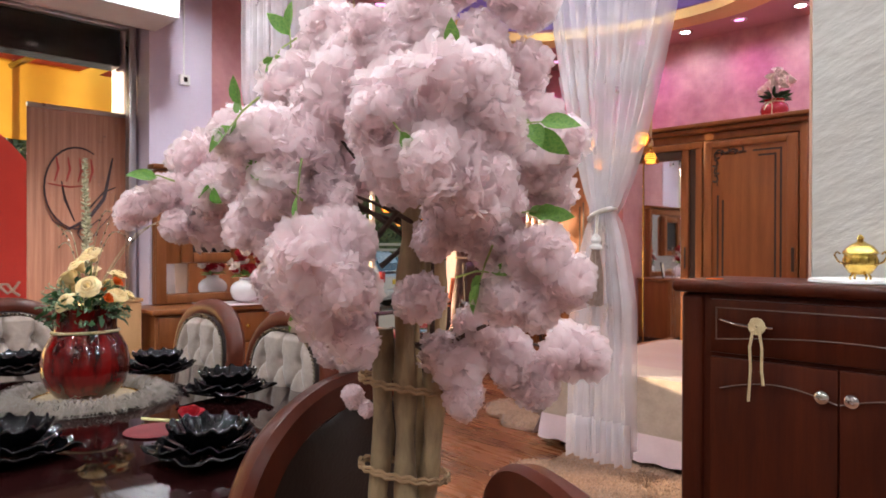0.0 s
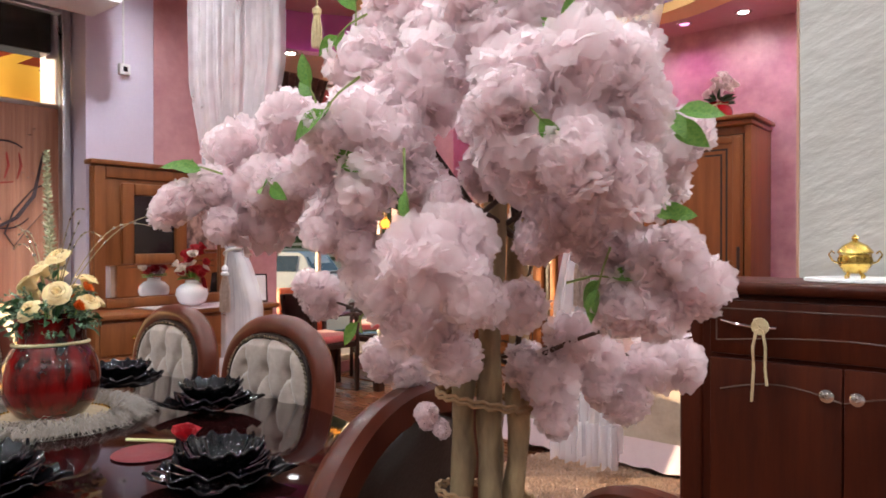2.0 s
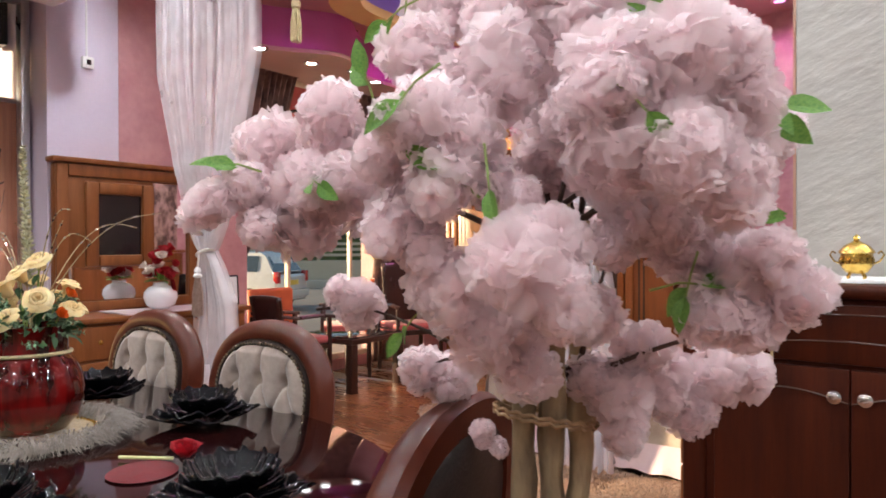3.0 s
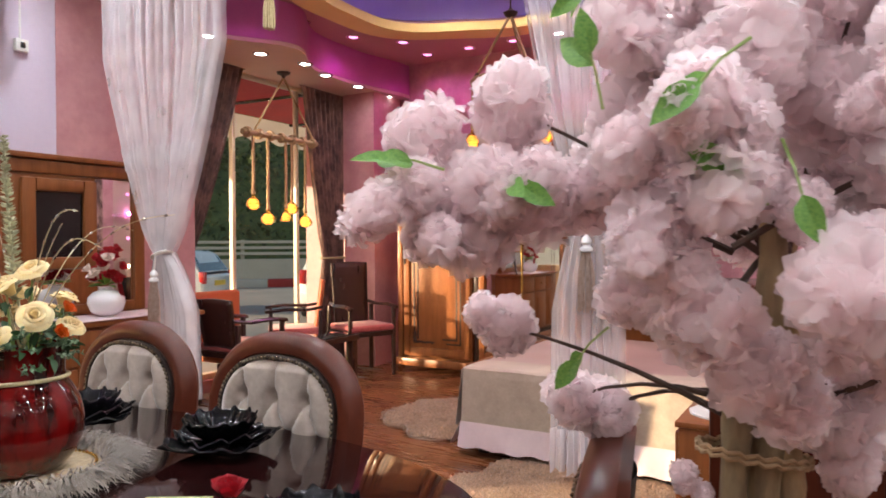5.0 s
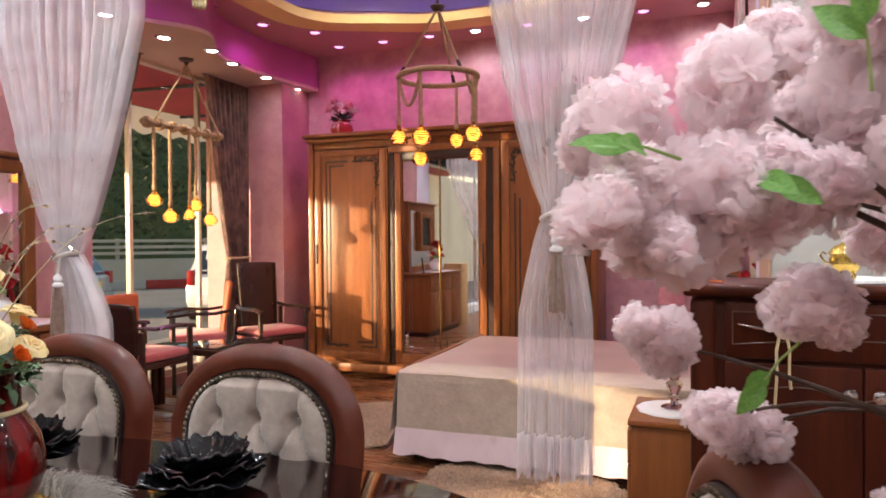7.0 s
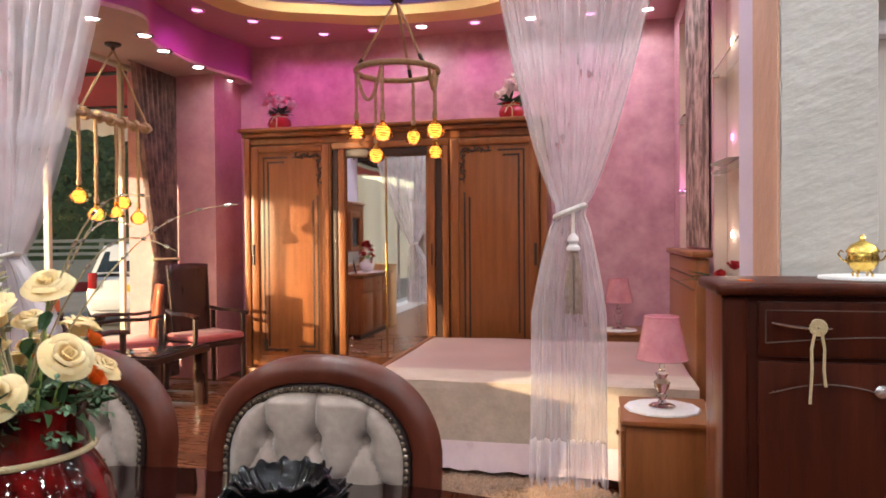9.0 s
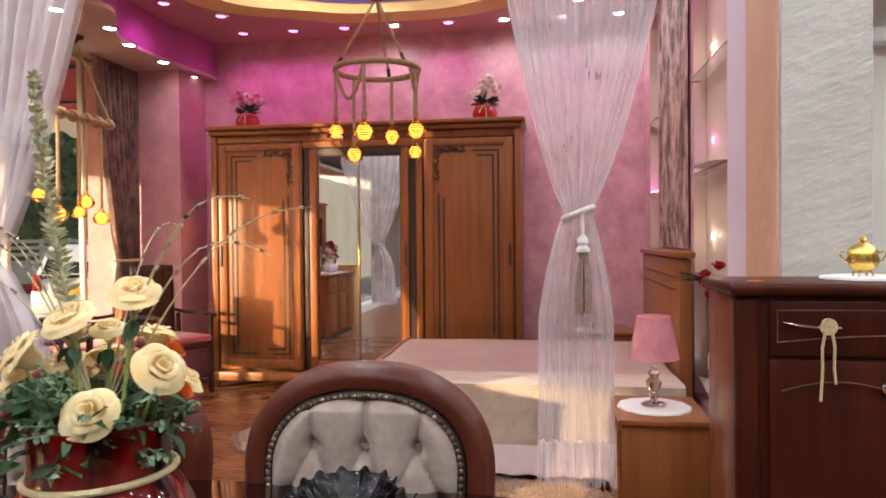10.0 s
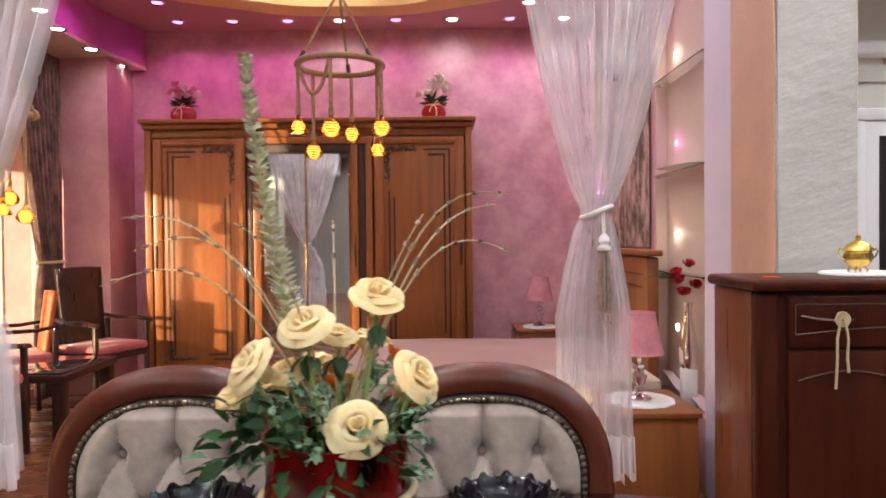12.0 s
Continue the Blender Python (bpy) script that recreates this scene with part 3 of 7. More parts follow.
def make_chair():
    """Faces -y; its back stands at y = 0."""
    ch = thing("dining_chair", "red-brown wooden dining chair with button-tufted beige velvet back and nailheads", "chair", None, "chairs round the dining table")
    bm = bmesh.new()
    n = 64
    rings = []
    for i in range(n + 1):
        t = i / n
        p = arch(t)
        a, b = arch(max(0, t - 0.01)), arch(min(1, t + 0.01))
        d = (b - a).normalized()
        out = Vector((-d.z, 0, d.x))
        prof = ((-0.028, -0.010), (-0.022, -0.026), (-0.004, -0.033), (0.014, -0.028), (0.027, -0.010), (0.029, 0.012), (0.020, 0.026), (-0.022, 0.026))
        rings.append([bm.verts.new(lean(p + out * u + Vector((0, v, 0)))) for u, v in prof])
    for u, v in zip(rings, rings[1:]):
        for k in range(8):
            bm.faces.new((u[k], u[(k + 1) % 8], v[(k + 1) % 8], v[k]))
    bm.faces.new(rings[0])
    bm.faces.new(rings[-1][::-1])
    part("back_frame", bm, CHAIRWOOD, ch)

    def pad(u, v):
        z = 0.53 + (ZT - 0.032 - 0.53) * (1 - (1 - v) ** 1.7)
        w = inner_half(z)
        x = (u * 2 - 1) * w
        edge = max(0.0, min(1.0, (1 - abs(u * 2 - 1)) * w / 0.035)) * max(0.0, min(1.0, (ZT - 0.032 - z) / 0.03))
        puff = 0.036 * math.sqrt(edge)
        for bx, bz in BUTTONS:
            puff -= 0.022 * math.exp(-((x - bx) ** 2 + (z - bz) ** 2) / 0.00030)
        for f in FOLDS:
            puff -= 0.017 * math.exp(-seg_dist(x, z, *f) / 0.008)
        return lean((x, -0.012 - max(-0.01, puff), z))

    part("upholstered_back", sheet(pad, 72, 72), VELVET, ch, "button-tufted beige velvet back pad")
    button_mesh = mesh_of("button", lathe(bmesh.new(), [(0.0005, 0.004), (0.006, 0.003), (0.008, 0.0)], 8), VELVET)
    for bx, bz in BUTTONS:
        o = new("button", button_mesh)
        o.parent = ch
        o.matrix_basis = Matrix.Translation(lean((bx, -0.013, bz))) @ Matrix.Rotation(radians(90), 4, "X")
    # nailheads follow the inside of the frame
    pts, acc, last = [], 0.0, None
    for i in range(900):
        t = 0.02 + 0.96 * i / 899
        p, a, b = arch(t), arch(max(0, t - 0.01)), arch(min(1, t + 0.01))
        d = (b - a).normalized()
        q = lean(p + Vector((-d.z, 0, d.x)) * -0.0335 + Vector((0, -0.037, 0)))
        if last is None or (q - last).length > 0.0125:
            pts.append(q)
            last = q
    bm = bmesh.new()
    for q in pts:
        top = bm.verts.new(q + Vector((0, -0.006, 0)))
        ring = [bm.verts.new(q + Vector((0.0058 * math.cos(k * math.pi / 4), 0.0, 0.0058 * math.sin(k * math.pi / 4)))) for k in range(8)]
        for k in range(8):
            bm.faces.new((top, ring[k], ring[(k + 1) % 8]))
    # the dark piping that the nails stand in
    rim = []
    for i in range(97):
        t = 0.02 + 0.96 * i / 96
        p, a, b = arch(t), arch(max(0, t - 0.01)), arch(min(1, t + 0.01))
        d = (b - a).normalized()
        rim.append(lean(p + Vector((-d.z, 0, d.x)) * -0.0335 + Vector((0, -0.027, 0))))
    part("piping", tube(bmesh.new(), rim, 0.0095, 6), LEATHER, ch, "dark leather piping")
    tagged(part("nail_trim", bm, NAIL, ch, "row of antique brass nailheads"), kind="stuff")

    def rear(u, v):
        z = 0.50 + (ZT - 0.02 - 0.50) * (1 - (1 - v) ** 1.7)
        w = inner_half(min(z, ZT - 0.033)) + 0.006
        x = (u * 2 - 1) * w
        return lean((x, 0.020 + 0.012 * (1 - (u * 2 - 1) ** 2), z))

    part("outer_back", sheet(rear, 16, 20), LEATHER, ch, "dark leather outer back")
    part("seat_frame", boxed(-0.23, 0.23, -0.44, 0.03, 0.40, 0.45, 0.012), CHAIRWOOD, ch)

    def cushion(u, v):
        a, b = u * 2 - 1, v * 2 - 1
        return Vector((a * 0.225, -0.205 + b * 0.225, 0.452 + 0.055 * (1 - a ** 6) * (1 - b ** 6)))

    part("seat", sheet(cushion, 20, 20), VELVET, ch, "beige velvet seat cushion")
    for sx in (-1, 1):
        part("leg", tube(bmesh.new(), [(sx * 0.20, -0.40, 0.41), (sx * 0.205, -0.415, 0.2), (sx * 0.20, -0.40, 0.0)], [0.026, 0.020, 0.015], 10), CHAIRWOOD, ch)
        part("leg", tube(bmesh.new(), [(sx * 0.19, 0.0, 0.52), (sx * 0.19, 0.0, 0.3), (sx * 0.195, 0.06, 0.0)], [0.024, 0.022, 0.016], 10), CHAIRWOOD, ch)
    return ch


chair = make_chair()
chair.matrix_basis = pose(-1.957, 1.185, 0)
copy_thing(chair, pose(-2.545, 1.185, 0))
copy_thing(chair, pose(-3.12, 0.66, 0, 0, 0, 90))
end_chair = tagged(copy_thing(chair, pose(-0.985, 0.70, 0, 0, 0, -77)), "dining chair with dark leather outer back at the table's end")
spare = tagged(copy_thing(chair, pose(-0.50, 0.74, 0, 0, 0, 155) @ Matrix.Diagonal((0.92, 0.92, 0.922, 1))), "dining chair with dark leather outer back beside the blossom tree")

# ---- wardrobe ----
WX0, WX1, WY = -4.40, -1.79, 5.43
wardrobe = thing("wardrobe", "cherry wood wardrobe with carved panel doors and a mirrored centre", "wardrobe", pose(0, WY, 0))
part("side_panel", boxed(WX0, WX0 + 0.05, 0.0, 0.53, 0.06, 2.12, 0.003), WARD, wardrobe)
part("side_panel", boxed(WX1 - 0.05, WX1, 0.0, 0.53, 0.06, 2.12, 0.003), WARD, wardrobe)
part("back_panel", boxed(WX0 + 0.05, WX1 - 0.05, 0.50, 0.53, 0.06, 2.12), WARD, wardrobe)
part("top_panel", boxed(WX0 + 0.05, WX1 - 0.05, 0.02, 0.50, 2.06, 2.12, 0.003), WARD, wardrobe)
part("floor_panel", boxed(WX0 + 0.05, WX1 - 0.05, 0.02, 0.50, 0.10, 0.14), WARD, wardrobe)
part("cornice", boxed(WX0 - 0.035, WX1 + 0.035, -0.05, 0.53, 2.165, 2.20, 0.012), WARD, wardrobe)
part("cornice_neck", boxed(WX0 - 0.012, WX1 + 0.012, -0.022, 0.53, 2.122, 2.163, 0.012), WARD, wardrobe)
part("plinth", boxed(WX0 - 0.02, WX1 + 0.02, -0.035, 0.50, 0.06, 0.135, 0.012), WARD, wardrobe)
for x in (WX0 + 0.02, WX1 - 0.02):
    part("foot", lathe(bmesh.new(), [(0.02, 0.0), (0.035, 0.02), (0.03, 0.06)], 12, (x, 0.02, 0)), WARD, wardrobe)
    part("foot", lathe(bmesh.new(), [(0.02, 0.0), (0.035, 0.02), (0.03, 0.06)], 12, (x, 0.46, 0)), WARD, wardrobe)


def groove(bm, pts, w=0.0075, y=-0.0015):
    """A dark inlaid line in the door's face."""
    for (ax, az), (bx, bz) in zip(pts, pts[1:]):
        box(bm, min(ax, bx) - w, max(ax, bx) + w, y, y + 0.003, min(az, bz) - w, max(az, bz) + w)


def scroll(bm, x, z, sx, sz):
    """Carved leaf scroll in a panel's corner, growing along x and down along z."""
    def curl(cx, cz, r, a0, a1, n=10):
        return [(cx + r * (1 - 0.5 * i / n) * math.cos(a0 + (a1 - a0) * i / n), 0.0, cz + r * (1 - 0.5 * i / n) * math.sin(a0 + (a1 - a0) * i / n)) for i in range(n + 1)]
    for k in range(4):
        tube(bm, [(x + sx * p[0], -0.002, z - sz * p[2]) for p in curl(0.03 + k * 0.055, 0.012 * (-1) ** k, 0.032, math.pi, math.pi * (1 + 1.3 * (-1) ** k))], 0.0075, 5)
        tube(bm, [(x + sx * p[2], -0.002, z - sz * p[0]) for p in curl(0.03 + k * 0.062, 0.012 * (-1) ** k, 0.032, math.pi, math.pi * (1 + 1.3 * (-1) ** k))], 0.0075, 5)
    tube(bm, [(x + sx * 0.01, -0.002, z - sz * 0.008), (x + sx * 0.12, -0.002, z - sz * 0.004), (x + sx * 0.24, -0.002, z - sz * 0.012)], 0.006, 5)
    tube(bm, [(x + sx * 0.008, -0.002, z - sz * 0.01), (x + sx * 0.004, -0.002, z - sz * 0.12), (x + sx * 0.012, -0.002, z - sz * 0.27)], 0.004, 5)


def panel_door(x0, x1, y, side, handle_x):
    door = part("door", boxed(x0, x1, y, y + 0.025, 0.15, 2.05, 0.004), WARD, wardrobe)
    f = 0.075
    z0, z1 = 0.24, 1.99
    for a, b, c, d in ((x0 + 0.012, x0 + f, 0.165, 2.035), (x1 - f, x1 - 0.012, 0.165, 2.035), (x0 + f, x1 - f, 0.165, z0), (x0 + f, x1 - f, z1, 2.035)):
        part("stile", boxed(a, b, y - 0.016, y - 0.001, c, d, 0.007), WARD, door)
    bm = bmesh.new()
    for d in (0.045, 0.085):
        a, b, c, e = x0 + f + d, x1 - f - d, z0 + d, z1 - d
        if side > 0:
            groove(bm, [(a, e - 0.34), (a, c)])
            groove(bm, [(a + 0.28, e), (b, e), (b, c + 0.16)])
        else:
            groove(bm, [(b, e - 0.34), (b, c), (b - 0.14, c)])
            groove(bm, [(b - 0.28, e), (a, e), (a, c)])
    bmesh.ops.translate(bm, verts=bm.verts, vec=(0, y - 0.001, 0))
    part("inlay", bm, WARD_DARK, door, "dark inlaid lines")
    spots = ((x0 + f + 0.03, z1 - 0.035, 1, 1), (x1 - f - 0.03, z0 + 0.05, -0.45, -0.45)) if side > 0 else ((x1 - f - 0.03, z1 - 0.035, -1, 1), (x0 + f + 0.05, z0 + 0.05, 0.9, -0.35))
    for sx, sz, kx, kz in spots:
        bm = bmesh.new()
        scroll(bm, sx, sz, kx, kz)
        bmesh.ops.translate(bm, verts=bm.verts, vec=(0, y - 0.001, 0))
        part("carving", bm, WARD_DARK, door, "carved leaf scroll")
    part("handle", boxed(handle_x - 0.012, handle_x + 0.012, y - 0.024, y - 0.010, 1.02, 1.20, 0.006), WARD_DARK, door)
    return door


panel_door(-4.335, -3.60, 0.0, -1, -4.31)
panel_door(-2.57, -1.85, 0.0, 1, -1.88)
# sliding centre leaf with two bevelled mirrors
centre = part("door", boxed(-3.585, -2.70, 0.035, 0.055, 0.15, 2.05, 0.003), WARD, wardrobe, "sliding leaf with two mirrors")
part("stile", boxed(-3.585, -3.545, 0.012, 0.034, 0.15, 2.05, 0.003), WARD_DARK, centre)
part("stile", boxed(-3.54, -3.48, 0.008, 0.034, 0.15, 2.0, 0.006), WARD, centre)
part("stile", boxed(-2.76, -2.70, 0.008, 0.034, 0.15, 2.05, 0.006), WARD, centre)
part("rail", boxed(-3.54, -2.765, 0.014, 0.034, 0.15, 0.235, 0.006), WARD, centre)
part("rail", boxed(-3.475, -2.765, 0.014, 0.034, 1.93, 2.0, 0.006), WARD_DARK, centre)
for a, b in ((-3.465, -3.125), (-3.115, -2.775)):
    mir = part("mirror", boxed(a, b, 0.026, 0.033, 0.245, 1.925, 0.004, 1), MIRROR, centre, "tall bevelled mirror")
    bm = bmesh.new()
    s = 1 if a < -3.3 else -1
    c0 = a if s > 0 else b
    for d in (0.05, 0.075):
        groove(bm, [(c0 + s * d, 1.2), (c0 + s * d, 0.42)], 0.003, 0.0245)
    for d in (0.04, 0.06):
        groove(bm, [(c0 + s * 0.17, 0.25 + d), (c0 + s * 0.29, 0.25 + d), (c0 + s * 0.29, 0.25 + d + 0.12)], 0.003, 0.0245)
    sc = bmesh.new()
    scroll(sc, c0 + s * 0.03, 0.285, s * 0.62, -0.5)
    bmesh.ops.translate(sc, verts=sc.verts, vec=(0, 0.027, 0))
    part("etching", bm, CHROME, mir)
    part("etching", sc, CHROME, mir)
part("mirror_bar", boxed(-3.124, -3.116, 0.018, 0.026, 0.24, 1.93), GOLD, centre)
part("divider", boxed(-2.695, -2.645, 0.02, 0.06, 0.15, 2.05), WARD_DARK, wardrobe)
part("divider", boxed(-2.64, -2.585, 0.004, 0.06, 0.15, 2.05, 0.006), WARD, wardrobe)
part("top_rail", boxed(-3.595, -2.58, 0.0, 0.03, 2.0, 2.055, 0.006), WARD, wardrobe)
part("handle", boxed(-2.735, -2.722, -0.006, 0.008, 1.02, 1.20, 0.005), WARD_DARK, centre)


# ---- small flowers, used by several pots ----
def bloom_into(bm, c, r, rnd, petals=14, up=(0, 0, 1), mi=0):
    """A round many-petalled flower head."""
    q = Vector(up).to_track_quat("Z", "Y").to_matrix().to_4x4()
    base = Matrix.Translation(c) @ q
    for k in range(petals):
        ring = k / petals
        a = k * 2.4
        tilt = radians(15 + 75 * (1 - ring))
        m = base @ Matrix.Rotation(a, 4, "Z") @ Matrix.Translation((0, r * 0.10 * ring, 0)) @ Matrix.Rotation(tilt, 4, "X")
        petal_into(bm, m, r * (0.7 + 0.35 * ring), r * (0.65 + 0.4 * ring), 0.25, rnd, 0.10, 2, 3, mi)


def pot_flowers(x, y, z, blooms, label):
    """Red bellied pot with a mixed bunch, standing on the wardrobe."""
    rnd = random.Random(int(1000 * abs(x)))
    t = thing("flower_pot", label, "vase", pose(x, y, z), "flower pots on the wardrobe")
    part("pot", lathe(bmesh.new(), [(0.05, 0), (0.09, 0.02), (0.105, 0.06), (0.095, 0.10), (0.07, 0.125), (0.065, 0.13), (0.08, 0.145)], 28), RED_PLAIN, t)
    cord = bmesh.new()
    lathe(cord, [(0.073, 0.118), (0.077, 0.123), (0.073, 0.128)], 24)
    tube(cord, [(0.0, -0.074, 0.122), (0.02, -0.10, 0.09), (0.022, -0.112, 0.03), (0.018, -0.10, -0.02)], 0.004, 6)
    tube(cord, [(0.0, -0.074, 0.122), (-0.02, -0.10, 0.10), (-0.035, -0.11, 0.06)], 0.004, 6)
    tube(cord, [(0.0, -0.076, 0.122), (0.03, -0.09, 0.15), (0.045, -0.09, 0.13), (0.0, -0.08, 0.12)], 0.004, 6)
    part("cord", cord, GOLDROPE, t)
    gr = bmesh.new()
    for k in range(46):
        a, e = rnd.uniform(0, 6.28), rnd.uniform(0.0, 1.1)
        d = Vector((math.cos(a) * math.cos(e), math.sin(a) * math.cos(e), math.sin(e)))
        leaf_into(gr, aim(Vector((0, 0, 0.14)) + d * 0.03, d, rnd.uniform(-1, 1)), 0.03, rnd.uniform(0.07, 0.11))
    part("foliage", gr, LEAFDARK, t)
    for k, (m, n, hi) in enumerate(blooms):
        for i in range(n):
            bm = bmesh.new()
            a = rnd.uniform(0, 6.28)
            h = rnd.uniform(0.2, hi)
            r = rnd.uniform(0.02, 0.12) * (1.15 - (h - 0.2) / 0.3)
            bloom_into(bm, (r * math.cos(a), r * math.sin(a), h), rnd.uniform(0.046, 0.060), rnd, 12, (math.cos(a) * 0.7, math.sin(a) * 0.7, 0.7))
            part("flower", bm, m, t)
    return t


pot_flowers(-4.15, 5.62, 2.2, ((PINKFL, 12, 0.30), (WHITEFL, 9, 0.27)), "red glazed pot of pink and ivory flowers")
pot_flowers(-2.09, 5.62, 2.2, ((WHITEFL, 22, 0.34),), "red glazed pot of ivory roses tied with cord")

# ---- bed ----
bed = thing("bed", "double bed dressed in blush satin and a beige quilted spread", "bed", pose(0, 0, 0))
BX0, BX1, BY0, BY1, BZ = -2.60, -0.92, 3.42, 4.98, 0.49


def spread(x0, x1, y0, y1, z, rough, seed):
    rnd_off = Vector((seed, seed * 2.3, 0))

    def fn(u, v):
        x, y = x0 + (x1 - x0) * u, y0 + (y1 - y0) * v
        return Vector((x, y, z + rough * noise.noise(Vector((x * 3, y * 3, 0)) + rnd_off)))
    return sheet(fn, 40, 40)


part("mattress", boxed(BX0 + 0.02, BX1, BY0 + 0.02, BY1 - 0.02, 0.25, BZ - 0.02, 0.05), SATIN, bed)
part("bed_base", boxed(BX0 + 0.03, BX1, BY0 + 0.03, BY1 - 0.03, 0.10, 0.245, 0.02), WARD, bed)
for x in (BX0 + 0.09, BX1 - 0.08):
    for y in (BY0 + 0.08, BY1 - 0.08):
        part("leg", boxed(x - 0.03, x + 0.03, y - 0.03, y + 0.03, 0.0, 0.098, 0.005), WARD_DARK, bed)
part("bedspread", spread(BX0, BX1, BY0 + 0.2, BY1, BZ + 0.006, 0.008, 1.0), SATIN, bed, "blush satin bedspread")


def hang(name, x0, x1, z0, z1, y, material, flare, fold, label, along="x", x_at=0.0):
    """Cloth hanging down the bed's side in soft folds."""
    def fn(u, v):
        s = x0 + (x1 - x0) * u
        drop = 1 - v
        off = -flare * drop - fold * (0.4 + drop) * (0.5 + 0.5 * noise.noise(Vector((s * 9, 0.5, 3.0)))) 
        z = z0 + (z1 - z0) * v + (0.006 * math.sin(s * 40) * (1 - v))
        return Vector((s, y + off, z)) if along == "x" else Vector((x_at + off, s, z))
    return part(name, sheet(fn, 90, 8), material, bed, label)


def quilt(u, v):
    x = BX0 - 0.004 + (BX1 - BX0) * u
    s = v * 0.63
    y = BY0 + 0.28 - s if s < 0.28 else BY0 - 0.01 - 0.10 * (s - 0.28)
    z = BZ + 0.014 if s < 0.26 else BZ + 0.014 - max(0, (s - 0.275))
    return Vector((x, y - 0.010 * noise.noise(Vector((x * 6, 1.0, s * 2))) * (s > 0.3), z + 0.004 * noise.noise(Vector((x * 5, y * 5, 2)))))


part("quilted_band", sheet(quilt, 60, 40), SATIN_B, bed, "beige quilted lower band of the spread")
hang("frill", BX0 - 0.004, BX1, 0.06, 0.20, BY0 - 0.045, SATIN_P, 0.02, 0.03, "pale pink gathered satin frill")
hang("foot_drape", BY0 - 0.03, BY1, 0.17, BZ + 0.005, 0, SATIN_B, 0.03, 0.02, "beige quilted drop at the foot", "y", BX0)
hang("frill", BY0 - 0.05, BY1, 0.06, 0.19, 0, SATIN_P, 0.05, 0.03, "pale pink gathered satin frill", "y", BX0)
part("footboard", boxed(BX0 - 0.045, BX0 - 0.012, BY0 + 0.22, BY1 + 0.06, 0.44, 0.50, 0.008), WARD, bed)
part("headboard", boxed(-0.90, -0.83, 3.72, BY1 + 0.1, 0.1, 1.12, 0.012), WARD, bed)
part("headboard_cap", boxed(-0.92, -0.815, 3.69, BY1 + 0.13, 1.124, 1.16, 0.012), WARD, bed)
bm = bmesh.new()
for z in (0.95, 1.02):
    box(bm, -0.904, -0.9, 3.80, BY1, z - 0.005, z + 0.005)
part("inlay", bm, WARD_DARK, bed)


# ---- bedside tables and lamps ----
def nightstand(x0, x1, y0, y1, z, label):
    t = thing("nightstand", label, "nightstand", pose(0, 0, 0), "pair of nightstands")
    part("body", boxed(x0, x1, y0, y1, 0.05, z - 0.028, 0.004), WARD, t)
    part("top", boxed(x0 - 0.014, x1 + 0.014, y0 - 0.014, y1, z - 0.025, z, 0.006), WARD, t)
    part("plinth", boxed(x0 + 0.02, x1 - 0.02, y0 + 0.02, y1 - 0.02, 0, 0.048), WARD_DARK, t)
    dr = part("drawer", boxed(x0 - 0.018, x0 - 0.001, y0 + 0.02, y1 - 0.02, 0.28, z - 0.05, 0.005), WARD, t)
    part("knob", lathe(bmesh.new(), [(0.006, 0), (0.014, 0.012), (0.001, 0.02)], 12), CHROME, dr, "", pose(x0 - 0.018, (y0 + y1) / 2, 0.36, 0, -90, 0))
    part("drawer", boxed(x0 - 0.018, x0 - 0.001, y0 + 0.02, y1 - 0.02, 0.06, 0.27, 0.005), WARD, t)
    return t


nightstand(-1.29, -0.93, 2.86, 3.32, 0.475, "cherry wood nightstand beside the bed")
nightstand(-1.43, -0.93, 5.40, 5.86, 0.50, "cherry wood nightstand on the bed's far side")


def lamp(x, y, z, label):
    t = thing("table_lamp", label, "lamp", pose(x, y, z), "pair of bedside lamps")
    part("base", lathe(bmesh.new(), [(0.055, 0), (0.058, 0.008), (0.045, 0.016), (0.02, 0.022), (0.014, 0.035)], 24), CHROME, t, "chrome foot")
    part("stem", lathe(bmesh.new(), [(0.014, 0.035), (0.024, 0.05), (0.016, 0.065), (0.032, 0.09), (0.036, 0.11), (0.018, 0.13), (0.028, 0.15), (0.012, 0.17), (0.010, 0.20)], 12), GLASS, t, "crystal stem")
    part("socket", lathe(bmesh.new(), [(0.010, 0.195), (0.012, 0.21), (0.009, 0.26)], 12), CHROME, t)
    bm = bmesh.new()
    n = 64
    lo, hi = [], []
    for i in range(n):
        a = 2 * math.pi * i / n
        k = 1 + 0.018 * (i % 2)
        lo.append(bm.verts.new((0.108 * k * math.cos(a), 0.108 * k * math.sin(a), 0.215)))
        hi.append(bm.verts.new((0.072 * k * math.cos(a), 0.072 * k * math.sin(a), 0.40)))
    for i in range(n):
        bm.faces.new((lo[i], lo[(i + 1) % n], hi[(i + 1) % n], hi[i]))
    sh = part("shade", bm, SHADE, t, "pleated pink satin shade")
    part("trim", lathe(bmesh.new(), [(0.110, 0.213), (0.113, 0.218), (0.110, 0.223)], 40), SHADE, sh)
    part("trim", lathe(bmesh.new(), [(0.073, 0.397), (0.076, 0.401), (0.073, 0.405)], 40), SHADE, sh)
    return t


def doily(x, y, z, r, label):
    bm = bmesh.new()
    lathe(bm, [(0.001, 0.006), (r * 0.7, 0.006), (r * 0.85, 0.012), (r * 0.98, 0.010), (r, 0.002), (r * 0.9, 0.0)], 48, (0, 0, 0), 0.02, 12)
    ob = part("doily", bm, DOILY, None, "", pose(x, y, z))
    return tagged(ob, label, "doily")


